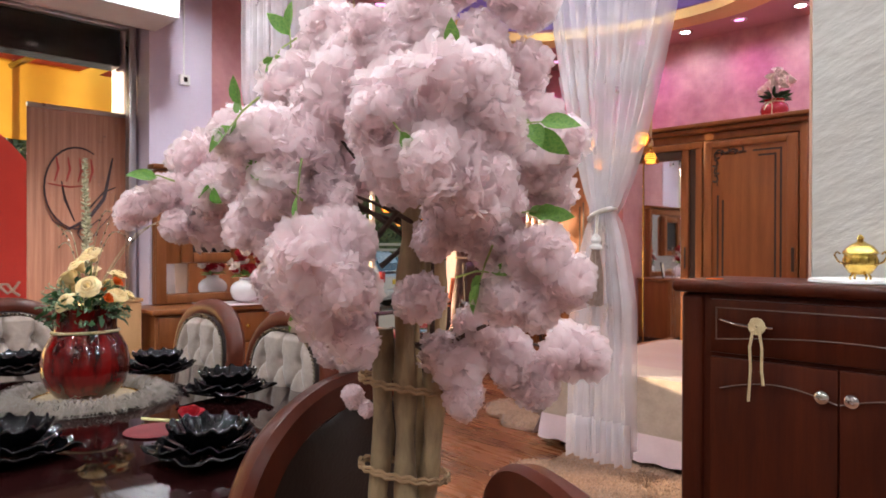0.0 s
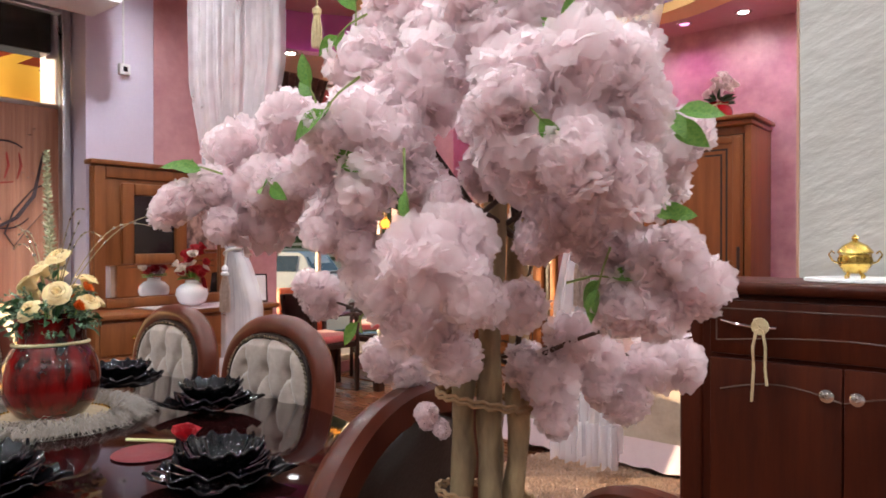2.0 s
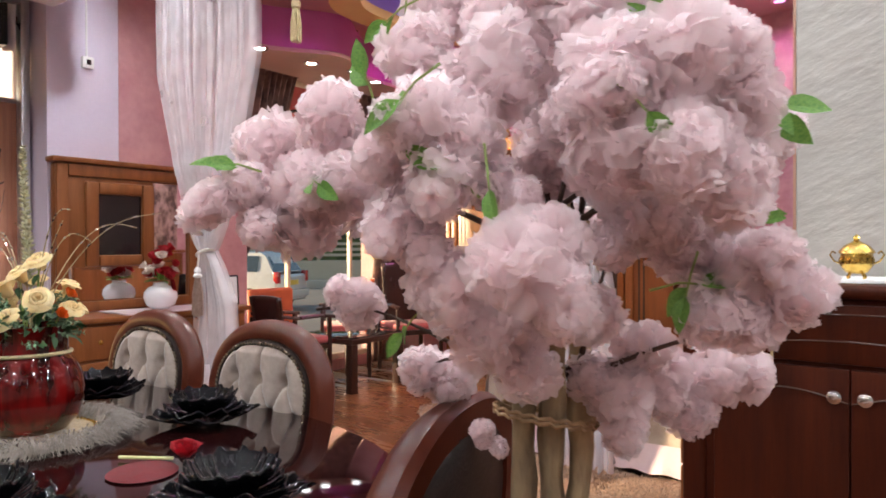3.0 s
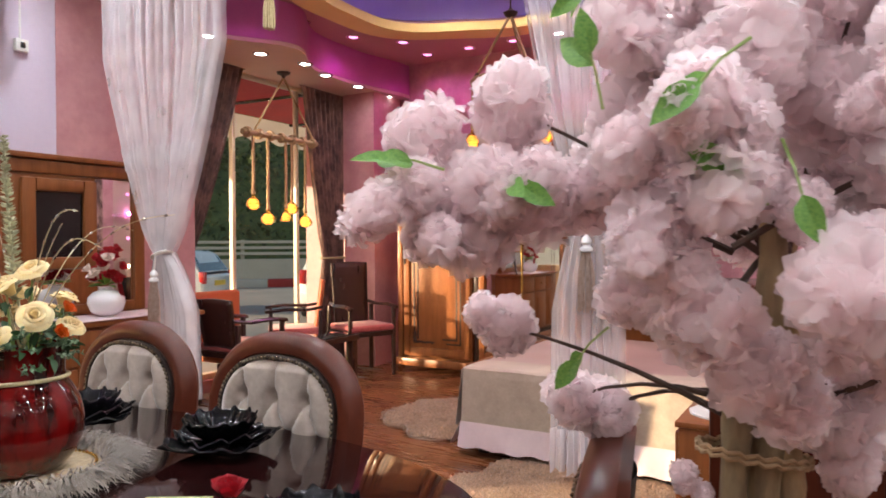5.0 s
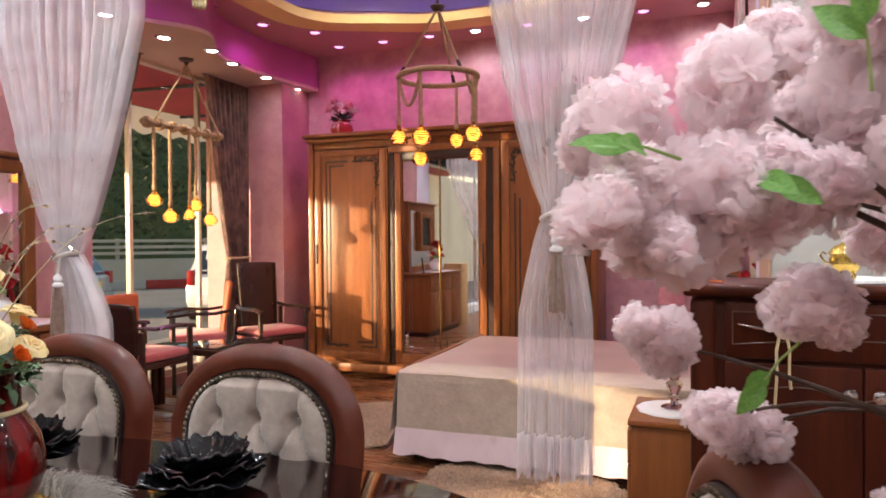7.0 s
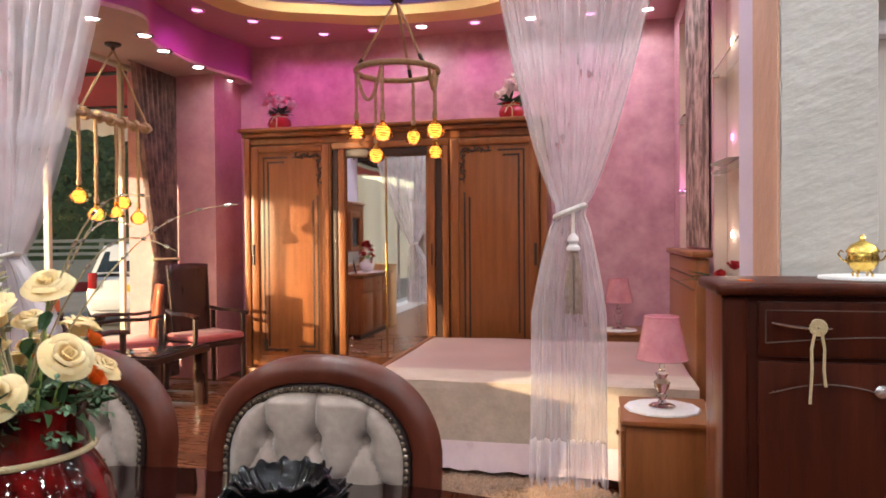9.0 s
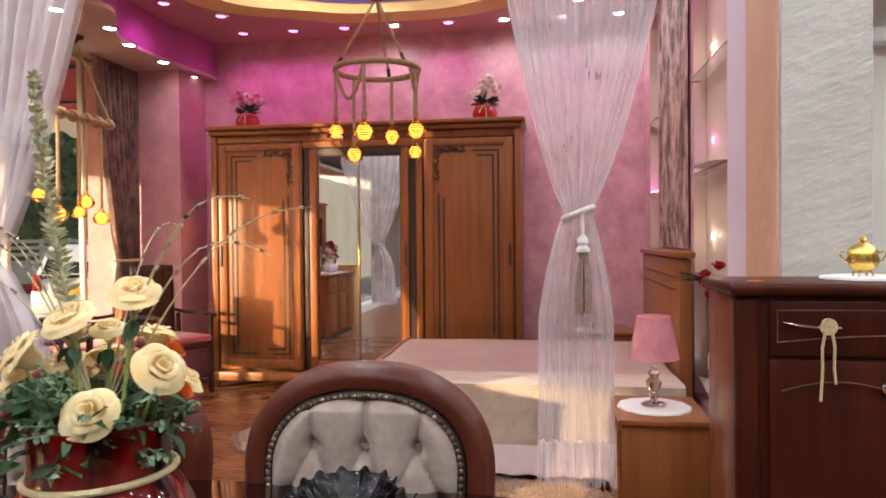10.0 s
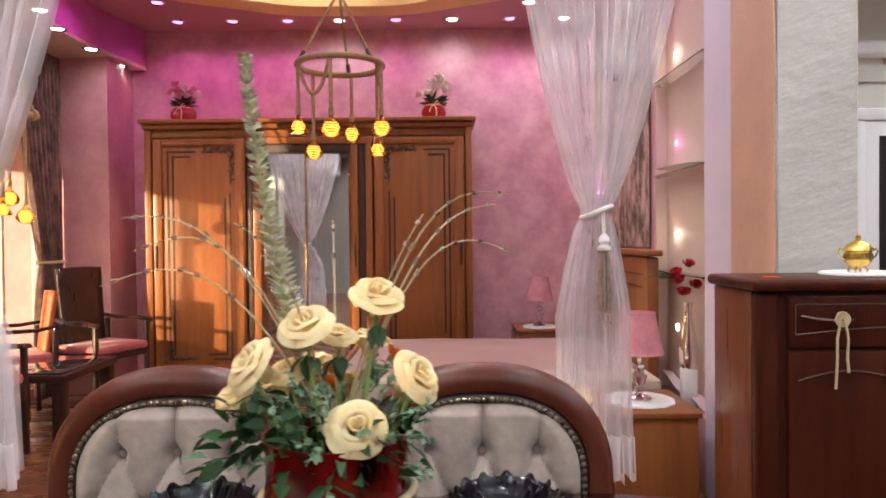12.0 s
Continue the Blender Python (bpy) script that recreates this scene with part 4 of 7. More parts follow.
doily(-1.125, 3.08, 0.475, 0.16, "fluffy white round mat on the nightstand")
lamp(-1.125, 3.08, 0.483, "bedside lamp with pleated pink shade and crystal stem")
doily(-1.24, 5.56, 0.50, 0.14, "white round mat on the far nightstand")
lamp(-1.24, 5.56, 0.508, "bedside lamp with pink shade on the far nightstand")

# ---- chest with drawer in the foreground ----
CX0, CX1, CYF, CYB = -1.045, -0.145, 2.05, 2.42
chest = thing("chest", "dark mahogany shoe chest with a drawer and cupboard doors", "cabinet", pose(0, 0, 0))
part("body", boxed(CX0 + 0.02, CX1 - 0.02, CYF + 0.012, CYB, 0.06, 1.06, 0.004), CAB, chest)
part("corner_post", boxed(CX0 + 0.004, CX0 + 0.075, CYF - 0.004, CYF + 0.05, 0.0, 1.058, 0.016, 3), CAB, chest)
part("corner_post", boxed(CX1 - 0.075, CX1 - 0.004, CYF - 0.004, CYF + 0.05, 0.0, 1.058, 0.016, 3), CAB, chest)
# same mahogany as the body, lightened to paint in light falling on this side
part("side_panel", boxed(CX0 + 0.008, CX0 + 0.019, CYF + 0.055, CYB - 0.01, 0.02, 1.058, 0.003), mat("mahogany_side_lit", (0.19, 0.052, 0.02), 0.3, spec=0.3, alt=(0.12, 0.03, 0.012), scale=3, fine=22, stretch=(7, 7, 0.6), coat=0.1), chest, "mahogany side panel with the light on it put into its colour")
INLAY = mat("pale_inlay_line", (0.11, 0.06, 0.04), 0.35)
price = tagged(part("price_tag", boxed(-0.985, -0.945, 2.10, 2.135, 1.1005, 1.104, 0.001, 1), ORANGE, None), "small orange price tag on the chest", "tag")
part("top", boxed(CX0 - 0.018, CX1 + 0.018, CYF - 0.028, CYB, 1.062, 1.10, 0.016, 4), CAB, chest)
part("plinth", boxed(CX0 + 0.02, CX1 - 0.02, CYF + 0.02, CYB - 0.02, 0.0, 0.058), CAB, chest)


def arc_lines(bm, x0, x1, z, rise, y):
    n = 16
    tube(bm, [(x0 + (x1 - x0) * i / n, y, z + rise * math.sin(math.pi * i / n)) for i in range(n + 1)], 0.0022, 5)


for dx0, dx1 in ((-0.945, -0.241),):
    drawer = part("drawer", boxed(dx0, dx1, CYF - 0.006, CYF + 0.011, 0.885, 1.045, 0.005), CAB, chest)
    bm = bmesh.new()
    for a, b, c, d in ((dx0 + 0.02, dx1 - 0.02, 1.020, 1.020), (dx0 + 0.02, dx0 + 0.02, 0.925, 1.020), (dx1 - 0.02, dx1 - 0.02, 0.925, 1.020)):
        tube(bm, [(a, CYF - 0.0065, c), (b, CYF - 0.0065, d)], 0.0022, 5)
    arc_lines(bm, dx0 + 0.02, dx1 - 0.02, 0.925, 0.022, CYF - 0.0065)
    part("inlay", bm, INLAY, drawer)
    mid = dx0 + 0.13
    part("handle", tube(bmesh.new(), [(mid - 0.095, CYF - 0.012, 0.985), (mid - 0.05, CYF - 0.026, 0.977), (mid, CYF - 0.030, 0.972), (mid + 0.06, CYF - 0.024, 0.972)], [0.0035, 0.005, 0.005, 0.004], 8), CHROME, drawer, "slim chrome bar handle")
    for k in range(2):
        w = (dx1 - dx0 - 0.004) / 2
        a = dx0 + k * (w + 0.004)
        leaf_door = part("door", boxed(a, a + w, CYF - 0.004, CYF + 0.011, 0.075, 0.872, 0.004), CAB, chest)
        bm = bmesh.new()
        arc_lines(bm, a + (0.03 if k == 0 else 0.0), a + w - (0.0 if k == 0 else 0.03), 0.78, 0.03, CYF - 0.0045)
        part("inlay", bm, INLAY, leaf_door)
        kx = a + w - 0.034 if k == 0 else a + 0.034
        part("knob", lathe(bmesh.new(), [(0.006, 0), (0.007, 0.010), (0.017, 0.014), (0.018, 0.020), (0.012, 0.024), (0.001, 0.025)], 20), CHROME, leaf_door, "round chrome knob", pose(kx, CYF - 0.004, 0.798, 90, 0, 0))
# cord rosette hung on the drawer handle
tassel = thing("cord_rosette", "cream cord rosette with two tails on the drawer handle", "ornament", pose(-0.795, CYF - 0.034, 0.975))
bm = bmesh.new()
tube(bm, [(0.004 * (1 + k * 0.055) * math.cos(k * 0.45), -0.004, 0.004 * (1 + k * 0.055) * math.sin(k * 0.45)) for k in range(90)], 0.003, 6)
part("rosette", bm, GOLDROPE, tassel)
for dx, l in ((-0.018, 0.215), (0.016, 0.165)):
    part("tail", tube(bmesh.new(), [(dx * 0.5, -0.006, -0.01), (dx, -0.006, -0.06), (dx * 0.9, -0.004, -0.12), (dx * 1.2, -0.004, -l)], 0.0042, 7), GOLDROPE, tassel)

# sugar bowl
bowl = thing("sugar_bowl", "ornate gilt sugar bowl with lid and two handles", "bowl", pose(-0.60, 2.26, 1.106) @ Matrix.Diagonal((0.88, 0.88, 0.92, 1)))
part("body", lathe(bmesh.new(), [(0.02, 0.018), (0.032, 0.022), (0.048, 0.045), (0.050, 0.062), (0.046, 0.078), (0.050, 0.082)], 28, (0, 0, 0), 0.03, 14), GOLD, bowl)
part("glass_band", lathe(bmesh.new(), [(0.051, 0.050), (0.053, 0.060), (0.051, 0.070)], 28), GLASS, bowl, "clear cut-glass band")
part("lid", lathe(bmesh.new(), [(0.054, 0.083), (0.052, 0.09), (0.036, 0.108), (0.016, 0.118), (0.008, 0.124), (0.012, 0.132), (0.006, 0.140), (0.001, 0.144)], 28, (0, 0, 0), 0.02, 10), GOLD, bowl)
for s in (-1, 1):
    part("handle", tube(bmesh.new(), [(s * 0.048, 0, 0.05), (s * 0.066, 0, 0.058), (s * 0.078, 0, 0.078), (s * 0.070, 0, 0.090), (s * 0.060, 0, 0.082)], 0.0032, 7), GOLD, bowl)
for k in range(4):
    a = math.pi / 4 + k * math.pi / 2
    part("foot", tube(bmesh.new(), [(0.024 * math.cos(a), 0.024 * math.sin(a), 0.022), (0.034 * math.cos(a), 0.034 * math.sin(a), 0.010), (0.032 * math.cos(a), 0.032 * math.sin(a), 0.002)], 0.004, 6), GOLD, bowl)
doily(-0.60, 2.24, 1.10, 0.13, "white lace doily under the sugar bowl")

CORD_W = mat("silvery_cord", (0.70, 0.66, 0.62), 0.5, alt=(0.5, 0.46, 0.42), scale=80, bump=0.3)

# ---- net curtains tied back between the two displays ----
def net_curtain(x_tie, y, x_top0, x_top1, x_bot0, x_bot1, z_tie, z_bot, label, lean_in=0.0):
    t = thing("net_curtain", label, "curtain", pose(0, 0, 0), "pair of net curtains")
    z_top = 3.04

    def half(z):
        if z > z_tie:
            k = min(1.0, (z - z_tie) / 1.05)
            s = k ** 0.75
            a, b = x_tie - 0.035 + (x_top0 - x_tie + 0.035) * s, x_tie + 0.035 + (x_top1 - x_tie - 0.035) * s
        else:
            k = (z_tie - z) / (z_tie - z_bot)
            s = min(1.0, k * 2.6) ** 0.6 * (0.82 + 0.18 * k)
            a, b = x_tie - 0.035 + (x_bot0 - x_tie + 0.035) * s, x_tie + 0.035 + (x_bot1 - x_tie - 0.035) * s
        return a, b

    def layer(z0, z1, off, amp, waves, material, name, scallop=0.0, nv=70):
        def fn(u, v):
            z = z0 + (z1 - z0) * v
            a, b = half(z)
            w = b - a
            tight = min(1.0, w / 0.25)
            ph = u * waves * 2 * math.pi + 0.9 * math.sin(u * 7 + off * 40)
            dep = amp * (0.45 + 0.55 * tight) * (math.sin(ph) + 0.4 * math.sin(ph * 2.3 + 1.0))
            if v == 0 and scallop:
                z -= scallop * abs(math.sin(u * 9 * math.pi))
            return Vector((a + w * u + 0.006 * math.sin(ph * 0.5 + z * 3), y + off + dep, z))
        return part(name, sheet(fn, 220, nv), material, t)

    layer(z_bot, z_top, 0.0, 0.022, 13, NET, "net")
    layer(z_bot + 0.02, z_top, 0.035, 0.018, 9, NET, "net")
    layer(z_bot - 0.004, z_bot + 0.13, -0.012, 0.022, 13, LACE, "lace_hem", 0.030, 10)
    layer(z_tie + 0.46, z_tie + 0.56, -0.006, 0.022, 13, NET, "lace_band", 0.020, 10)
    tie = part("tieback", tube(bmesh.new(), [(x_tie + 0.05 * math.cos(a), y + 0.045 * math.sin(a), z_tie + 0.02 * math.cos(a)) for a in [2 * math.pi * k / 24 for k in range(24)]], 0.010, 8, True), CORD_W, t, "silvery cord tieback")
    tx, ty = x_tie + 0.012, y - 0.060
    part("cord", tube(bmesh.new(), [(tx, ty + 0.01, z_tie), (tx, ty, z_tie - 0.08)], 0.006, 6), CORD_W, t)
    part("bead", lathe(bmesh.new(), [(0.006, -0.075), (0.018, -0.088), (0.020, -0.102), (0.014, -0.112), (0.024, -0.122), (0.024, -0.132), (0.014, -0.138)], 18, (tx, ty, z_tie)), CERAMIC, t)
    bm = bmesh.new()
    rnd = random.Random(3)
    for k in range(46):
        a, r = rnd.uniform(0, 6.28), rnd.uniform(0, 1) ** 0.5
        tube(bm, [(tx + 0.014 * r * math.cos(a), ty + 0.014 * r * math.sin(a), z_tie - 0.135), (tx + 0.030 * r * math.cos(a), ty + 0.030 * r * math.sin(a), z_tie - 0.22), (tx + 0.032 * r * math.cos(a), ty + 0.032 * r * math.sin(a), z_tie - 0.33 - rnd.uniform(0, 0.02))], 0.0024, 4)
    part("tassel", bm, mat("taupe_tassel_thread", (0.45, 0.33, 0.28), 0.6, alt=(0.3, 0.2, 0.16), scale=60) if "taupe_tassel_thread" not in bpy.data.materials else bpy.data.materials["taupe_tassel_thread"], t, "taupe thread tassel")
    return t


net_curtain(-1.49, 2.30, -1.79, -1.14, -1.64, -1.36, 1.325, 0.41, "white net curtain tied back with a tasselled cord")
net_curtain(-3.74, 2.25, -4.22, -3.31, -3.83, -3.50, 1.17, 0.42, "white net curtain gathered by a tasselled cord beside the buffet")

# ---- blossom tree ----
tree = thing("blossom_tree", "artificial cherry tree with blush blossoms on bound tan trunks", "artificial tree", pose(-0.785, 0.65, 0))
ORI = Vector((-0.785, 0.65, 0))
rnd = random.Random(11)
part("pot", lathe(bmesh.new(), [(0.11, 0), (0.13, 0.02), (0.15, 0.2), (0.16, 0.24), (0.14, 0.24), (0.13, 0.21)], 28), CERAMIC, tree)
part("soil", lathe(bmesh.new(), [(0.128, 0.20), (0.001, 0.215)], 20), TWIG, tree)


def wander(a, b, bend, n=14, seed=0):
    a, b = Vector(a), Vector(b)
    return [a.lerp(b, i / n) + Vector((noise.noise((i * 0.35, seed, 0)), noise.noise((i * 0.35, seed, 5)), 0)) * bend for i in range(n + 1)]


RIGHTWARD, INWARD = Vector((0.64, 0.77, 0)), Vector((-0.77, 0.64, 0))
for k, (side, depth, top, r) in enumerate(((-0.016, 0.0, 1.08, 0.0170), (0.028, -0.012, 1.26, 0.0175), (0.070, 0.010, 1.24, 0.0165), (0.045, 0.055, 1.18, 0.011))):
    foot = RIGHTWARD * (side * 0.8) + INWARD * depth
    head = RIGHTWARD * (side * (1.0 if k else 0.4)) + INWARD * depth
    p = wander((foot.x, foot.y, 0.21), (head.x, head.y, top), 0.016, 22, k * 3.1)
    part("trunk", tube(bmesh.new(), p, [r * (1 - 0.12 * i / 22) * (1 + 0.09 * math.sin(i * 1.9 + k) + 0.10 * math.sin(i * 4.3 + 2 * k)) for i in range(23)], 14), BARK, tree)
for z in (0.868, 0.995):
    bm = bmesh.new()
    for dz in (0, 0.006):
        tube(bm, [RIGHTWARD * (0.026 + 0.066 * math.cos(q)) + INWARD * (0.008 + 0.045 * math.sin(q)) + Vector((0, 0, z + dz - 0.012 * math.cos(q) + 0.002 * math.sin(q * 20))) for q in [2 * math.pi * i / 60 for i in range(60)]], 0.0026, 6, True)
    part("binding", bm, ROPE, tree, "twisted binding cord")

CLUMPS_LEFT = [(-1.079, 0.406, 1.258, 0.032), (-1.055, 0.440, 1.282, 0.031), (-1.075, 0.487, 1.335, 0.038), (-1.020, 0.503, 1.244, 0.042), (-1.053, 0.469, 1.236, 0.034), (-0.958, 0.520, 1.274, 0.040), (-0.829, 0.472, 1.238, 0.035), (-0.985, 0.516, 1.362, 0.043), (-1.000, 0.481, 1.285, 0.035)]
CLUMPS_TOP = [(-0.877, 0.547, 1.437, 0.039), (-0.892, 0.628, 1.527, 0.042), (-0.911, 0.603, 1.497, 0.028), (-0.802, 0.615, 1.467, 0.041), (-0.712, 0.585, 1.454, 0.031), (-0.673, 0.625, 1.483, 0.041), (-0.619, 0.673, 1.463, 0.041), (-0.594, 0.732, 1.436, 0.034), (-0.640, 0.648, 1.441, 0.031), (-0.726, 0.571, 1.488, 0.027)]
CLUMPS_FRONT = [(-0.756, 0.552, 1.397, 0.048), (-0.791, 0.511, 1.324, 0.049), (-0.795, 0.449, 1.334, 0.036), (-0.759, 0.526, 1.275, 0.027), (-0.778, 0.464, 1.272, 0.036), (-0.852, 0.456, 1.303, 0.031)]
CLUMPS_MID = [(-0.624, 0.540, 1.369, 0.052), (-0.564, 0.558, 1.373, 0.046), (-0.529, 0.596, 1.344, 0.039), (-0.564, 0.558, 1.305, 0.046), (-0.623, 0.538, 1.299, 0.046), (-0.643, 0.515, 1.338, 0.036), (-0.544, 0.709, 1.319, 0.037), (-0.523, 0.722, 1.338, 0.027), (-0.575, 0.748, 1.272, 0.034), (-0.651, 0.659, 1.246, 0.047), (-0.609, 0.691, 1.215, 0.040), (-0.531, 0.582, 1.272, 0.038), (-0.669, 0.632, 1.208, 0.028)]
CLUMPS_LOW = [(-0.684, 0.458, 1.192, 0.046), (-0.794, 0.500, 1.160, 0.042), (-0.649, 0.481, 1.154, 0.034), (-0.765, 0.523, 1.120, 0.038), (-0.730, 0.550, 1.086, 0.032), (-0.695, 0.632, 1.134, 0.032), (-0.718, 0.519, 1.250, 0.025), (-1.042, 0.624, 1.124, 0.034), (-0.987, 0.694, 1.031, 0.032), (-0.950, 0.727, 1.015, 0.034), (-0.812, 0.484, 1.201, 0.030)]
CLUMPS_RIGHT = [(-0.549, 0.692, 1.178, 0.044), (-0.497, 0.696, 1.157, 0.033), (-0.572, 0.667, 1.132, 0.036), (-0.538, 0.692, 1.122, 0.030), (-0.696, 0.707, 1.032, 0.041), (-0.684, 0.710, 0.988, 0.028), (-0.674, 0.792, 1.042, 0.039), (-0.644, 0.818, 0.999, 0.036), (-0.614, 0.852, 1.042, 0.036), (-0.587, 0.875, 1.038, 0.031), (-0.671, 0.724, 1.081, 0.031), (-0.839, 0.629, 0.976, 0.017), (-0.822, 0.641, 0.957, 0.012)]
CLUMPS_BACK = [(-0.70, 0.80, 1.29, 0.055), (-0.80, 0.76, 1.33, 0.055), (-0.62, 0.78, 1.37, 0.045), (-0.90, 0.66, 1.31, 0.045), (-0.84, 0.64, 1.41, 0.05), (-0.72, 0.70, 1.42, 0.05), (-0.62, 0.68, 1.37, 0.05), (-0.70, 0.63, 1.36, 0.05), (-0.88, 0.60, 1.36, 0.045), (-0.90, 0.655, 1.165, 0.04), (-0.92, 0.57, 1.275, 0.04), (-0.66, 0.66, 1.56, 0.045), (-0.58, 0.72, 1.52, 0.04), (-0.78, 0.70, 1.55, 0.04)]
CLUMPS_SIDE = [(-0.886, 0.847, 1.456, 0.039), (-0.845, 0.831, 1.496, 0.038), (-0.876, 0.828, 1.381, 0.035), (-0.818, 0.829, 1.391, 0.041), (-0.834, 0.843, 1.311, 0.035), (-0.912, 0.881, 1.503, 0.034), (-0.806, 0.831, 1.234, 0.031), (-0.942, 0.901, 1.458, 0.031)]
CLUMPS = CLUMPS_SIDE + CLUMPS_LEFT + CLUMPS_FRONT + CLUMPS_MID + CLUMPS_LOW + CLUMPS_RIGHT + CLUMPS_TOP + CLUMPS_BACK

# dark limbs from the trunk heads to the clusters
for k, c in enumerate(CLUMPS[::5] + CLUMPS_LOW[7:10]):
    e = Vector(c[:3]) - ORI
    s = RIGHTWARD * (0.03, 0.066, -0.01)[k % 3] + Vector((0, 0, min(1.22, max(1.04, e.z - 0.06 - 0.03 * (k % 4)))))
    m = (s + e) / 2 + Vector((0, 0, 0.02 if e.z > 1.1 else 0.05))
    pts = [s.lerp(m, i / 5).lerp(m.lerp(e, i / 5), i / 5) for i in range(6)]
    part("limb", tube(bmesh.new(), pts, [0.0042, 0.0036, 0.003, 0.0024, 0.002, 0.0015], 7), TWIG, tree)


def flower_into(bm, base, r, rnd):
    """One double blossom: rings of broad fan petals with frilled, notched rims."""
    for n, tilt, reach in ((6, 86, 1.0), (5, 62, 0.94), (4, 34, 0.78)):
        off = rnd.uniform(0, 6.28)
        for i in range(n):
            a = off + 2 * math.pi * i / n + rnd.uniform(-0.2, 0.2)
            lean_out = radians(tilt + rnd.uniform(-11, 11))
            l, w, ph = r * reach * rnd.uniform(0.88, 1.1), r * reach * rnd.uniform(0.95, 1.2), rnd.uniform(0, 6.28)
            rad_, tan_ = Vector((math.cos(a), math.sin(a), 0)), Vector((-math.sin(a), math.cos(a), 0))
            rows = []
            for j in range(4):
                v = j / 3
                wid = w * (0.16 + 0.84 * math.sin(math.pi * (0.06 + 0.56 * v)))
                th = lean_out + 0.55 * (v - 0.55) * v
                row = []
                for k in range(9):
                    u = k / 8 * 2 - 1
                    rr = l * v * (1 - 0.20 * u * u * v) * (1 + (0.06 * math.sin(u * 6.5 + ph) + 0.035 * math.sin(u * 15 + 3 * ph) if j == 3 else 0))
                    frill = r * (0.10 * math.sin(u * 4.4 + ph) + 0.045 * math.sin(u * 11 + 2 * ph)) * v * v + 0.12 * r * u * u * v
                    up = Vector((0, 0, 1))
                    p = rad_ * (rr * math.sin(th) - frill * math.cos(th)) + up * (rr * math.cos(th) + frill * math.sin(th)) + tan_ * (u * wid * 0.5)
                    row.append(bm.verts.new(base @ p))
                rows.append(row)
            for ra, rb_ in zip(rows, rows[1:]):
                for k in range(8):
                    bm.faces.new((ra[k], ra[k + 1], rb_[k + 1], rb_[k]))


def blossom_mesh(seed):
    """A ball of double blossoms packed side by side, about one unit in radius."""
    r = random.Random(seed)
    bm = bmesh.new()
    n = 9
    for i in range(n):
        z = 1 - 2 * (i + 0.5) / n
        a = i * 2.399963 + r.uniform(-0.3, 0.3)
        q = math.sqrt(1 - z * z)
        d = (Vector((q * math.cos(a), q * math.sin(a), z)) + ball_dir(r) * 0.22).normalized()
        flower_into(bm, Matrix.Translation(d * r.uniform(0.26, 0.74)) @ d.to_track_quat("Z", "Y").to_matrix().to_4x4(), r.uniform(0.62, 0.86), r)
    return mesh_of("blossom", bm, PETAL, True, 180)


def sat(q, k):
    """A smaller cluster that grows out of another's side."""
    r = random.Random(q[0] * 971 + q[2] * 37 + k)
    d = ball_dir(r)
    s = q[3] * 0.95
    return (q[0] + d.x * s, q[1] + d.y * s, q[2] + d.z * s * 0.8, q[3] * r.uniform(0.55, 0.75))


meshes = [blossom_mesh(s) for s in range(6)]
for k, (x, y, z, r) in enumerate([c for q in CLUMPS for c in ((q, sat(q, 1)) if q[3] > 0.033 else (q,))]):
    o = new("blossom", meshes[k % 6])
    o.parent = tree
    o.matrix_basis = Matrix.Translation(Vector((x, y, z)) - ORI) @ Euler((rnd.uniform(0, 6), rnd.uniform(0, 6), rnd.uniform(0, 6))).to_matrix().to_4x4() @ Matrix.Diagonal((r * rnd.uniform(1.04, 1.24), r * 1.13, r * rnd.uniform(0.98, 1.16), 1))

# leaf sprays: a place and the way in which each leaf points
SPRAYS = [((-1.08, 0.425, 1.305), (-0.7, -0.4, 0.15), 3), ((-0.80, 0.418, 1.345), (-0.35, -0.2, -0.35), 2), ((-0.905, 0.485, 1.395), (-0.1, -0.2, 0.7), 2), ((-0.79, 0.465, 1.285), (-0.3, -0.3, 0.3), 4)]
SPRAYS += [((-0.97, 0.475, 1.28), (0.5, -0.1, -0.15), 3), ((-0.965, 0.62, 1.095), (-0.3, -0.1, -0.35), 2), ((-0.61, 0.655, 1.155), (-0.1, -0.2, -0.6), 2), ((-0.60, 0.665, 1.168), (0.6, 0.2, 0.1), 1), ((-0.631, 0.63, 1.44), (0.1, -0.2, 0.5), 2)]
SPRAYS += [((-0.60, 0.515, 1.326), (0.35, 0.1, -0.35), 1), ((-0.53, 0.665, 1.338), (0.3, 0.1, -0.3), 2), ((-0.52, 0.66, 1.345), (0.5, 0.2, 0.1), 1), ((-0.56, 0.72, 1.243), (0.5, 0.3, 0.05), 3), ((-0.918, 0.572, 1.523), (0.1, -0.1, 0.7), 2), ((-0.935, 0.556, 1.48), (-0.4, -0.1, -0.2), 2), ((-0.79, 0.69, 1.52), (0.5, 0.1, 0.5), 2), ((-0.735, 0.47, 1.262), (0.2, -0.2, -0.6), 1)]
lm = bmesh.new()
leaf_into(lm, Matrix.Identity(4), 0.50, 1.0)
leaf_mesh = mesh_of("leaf", lm, LEAF)
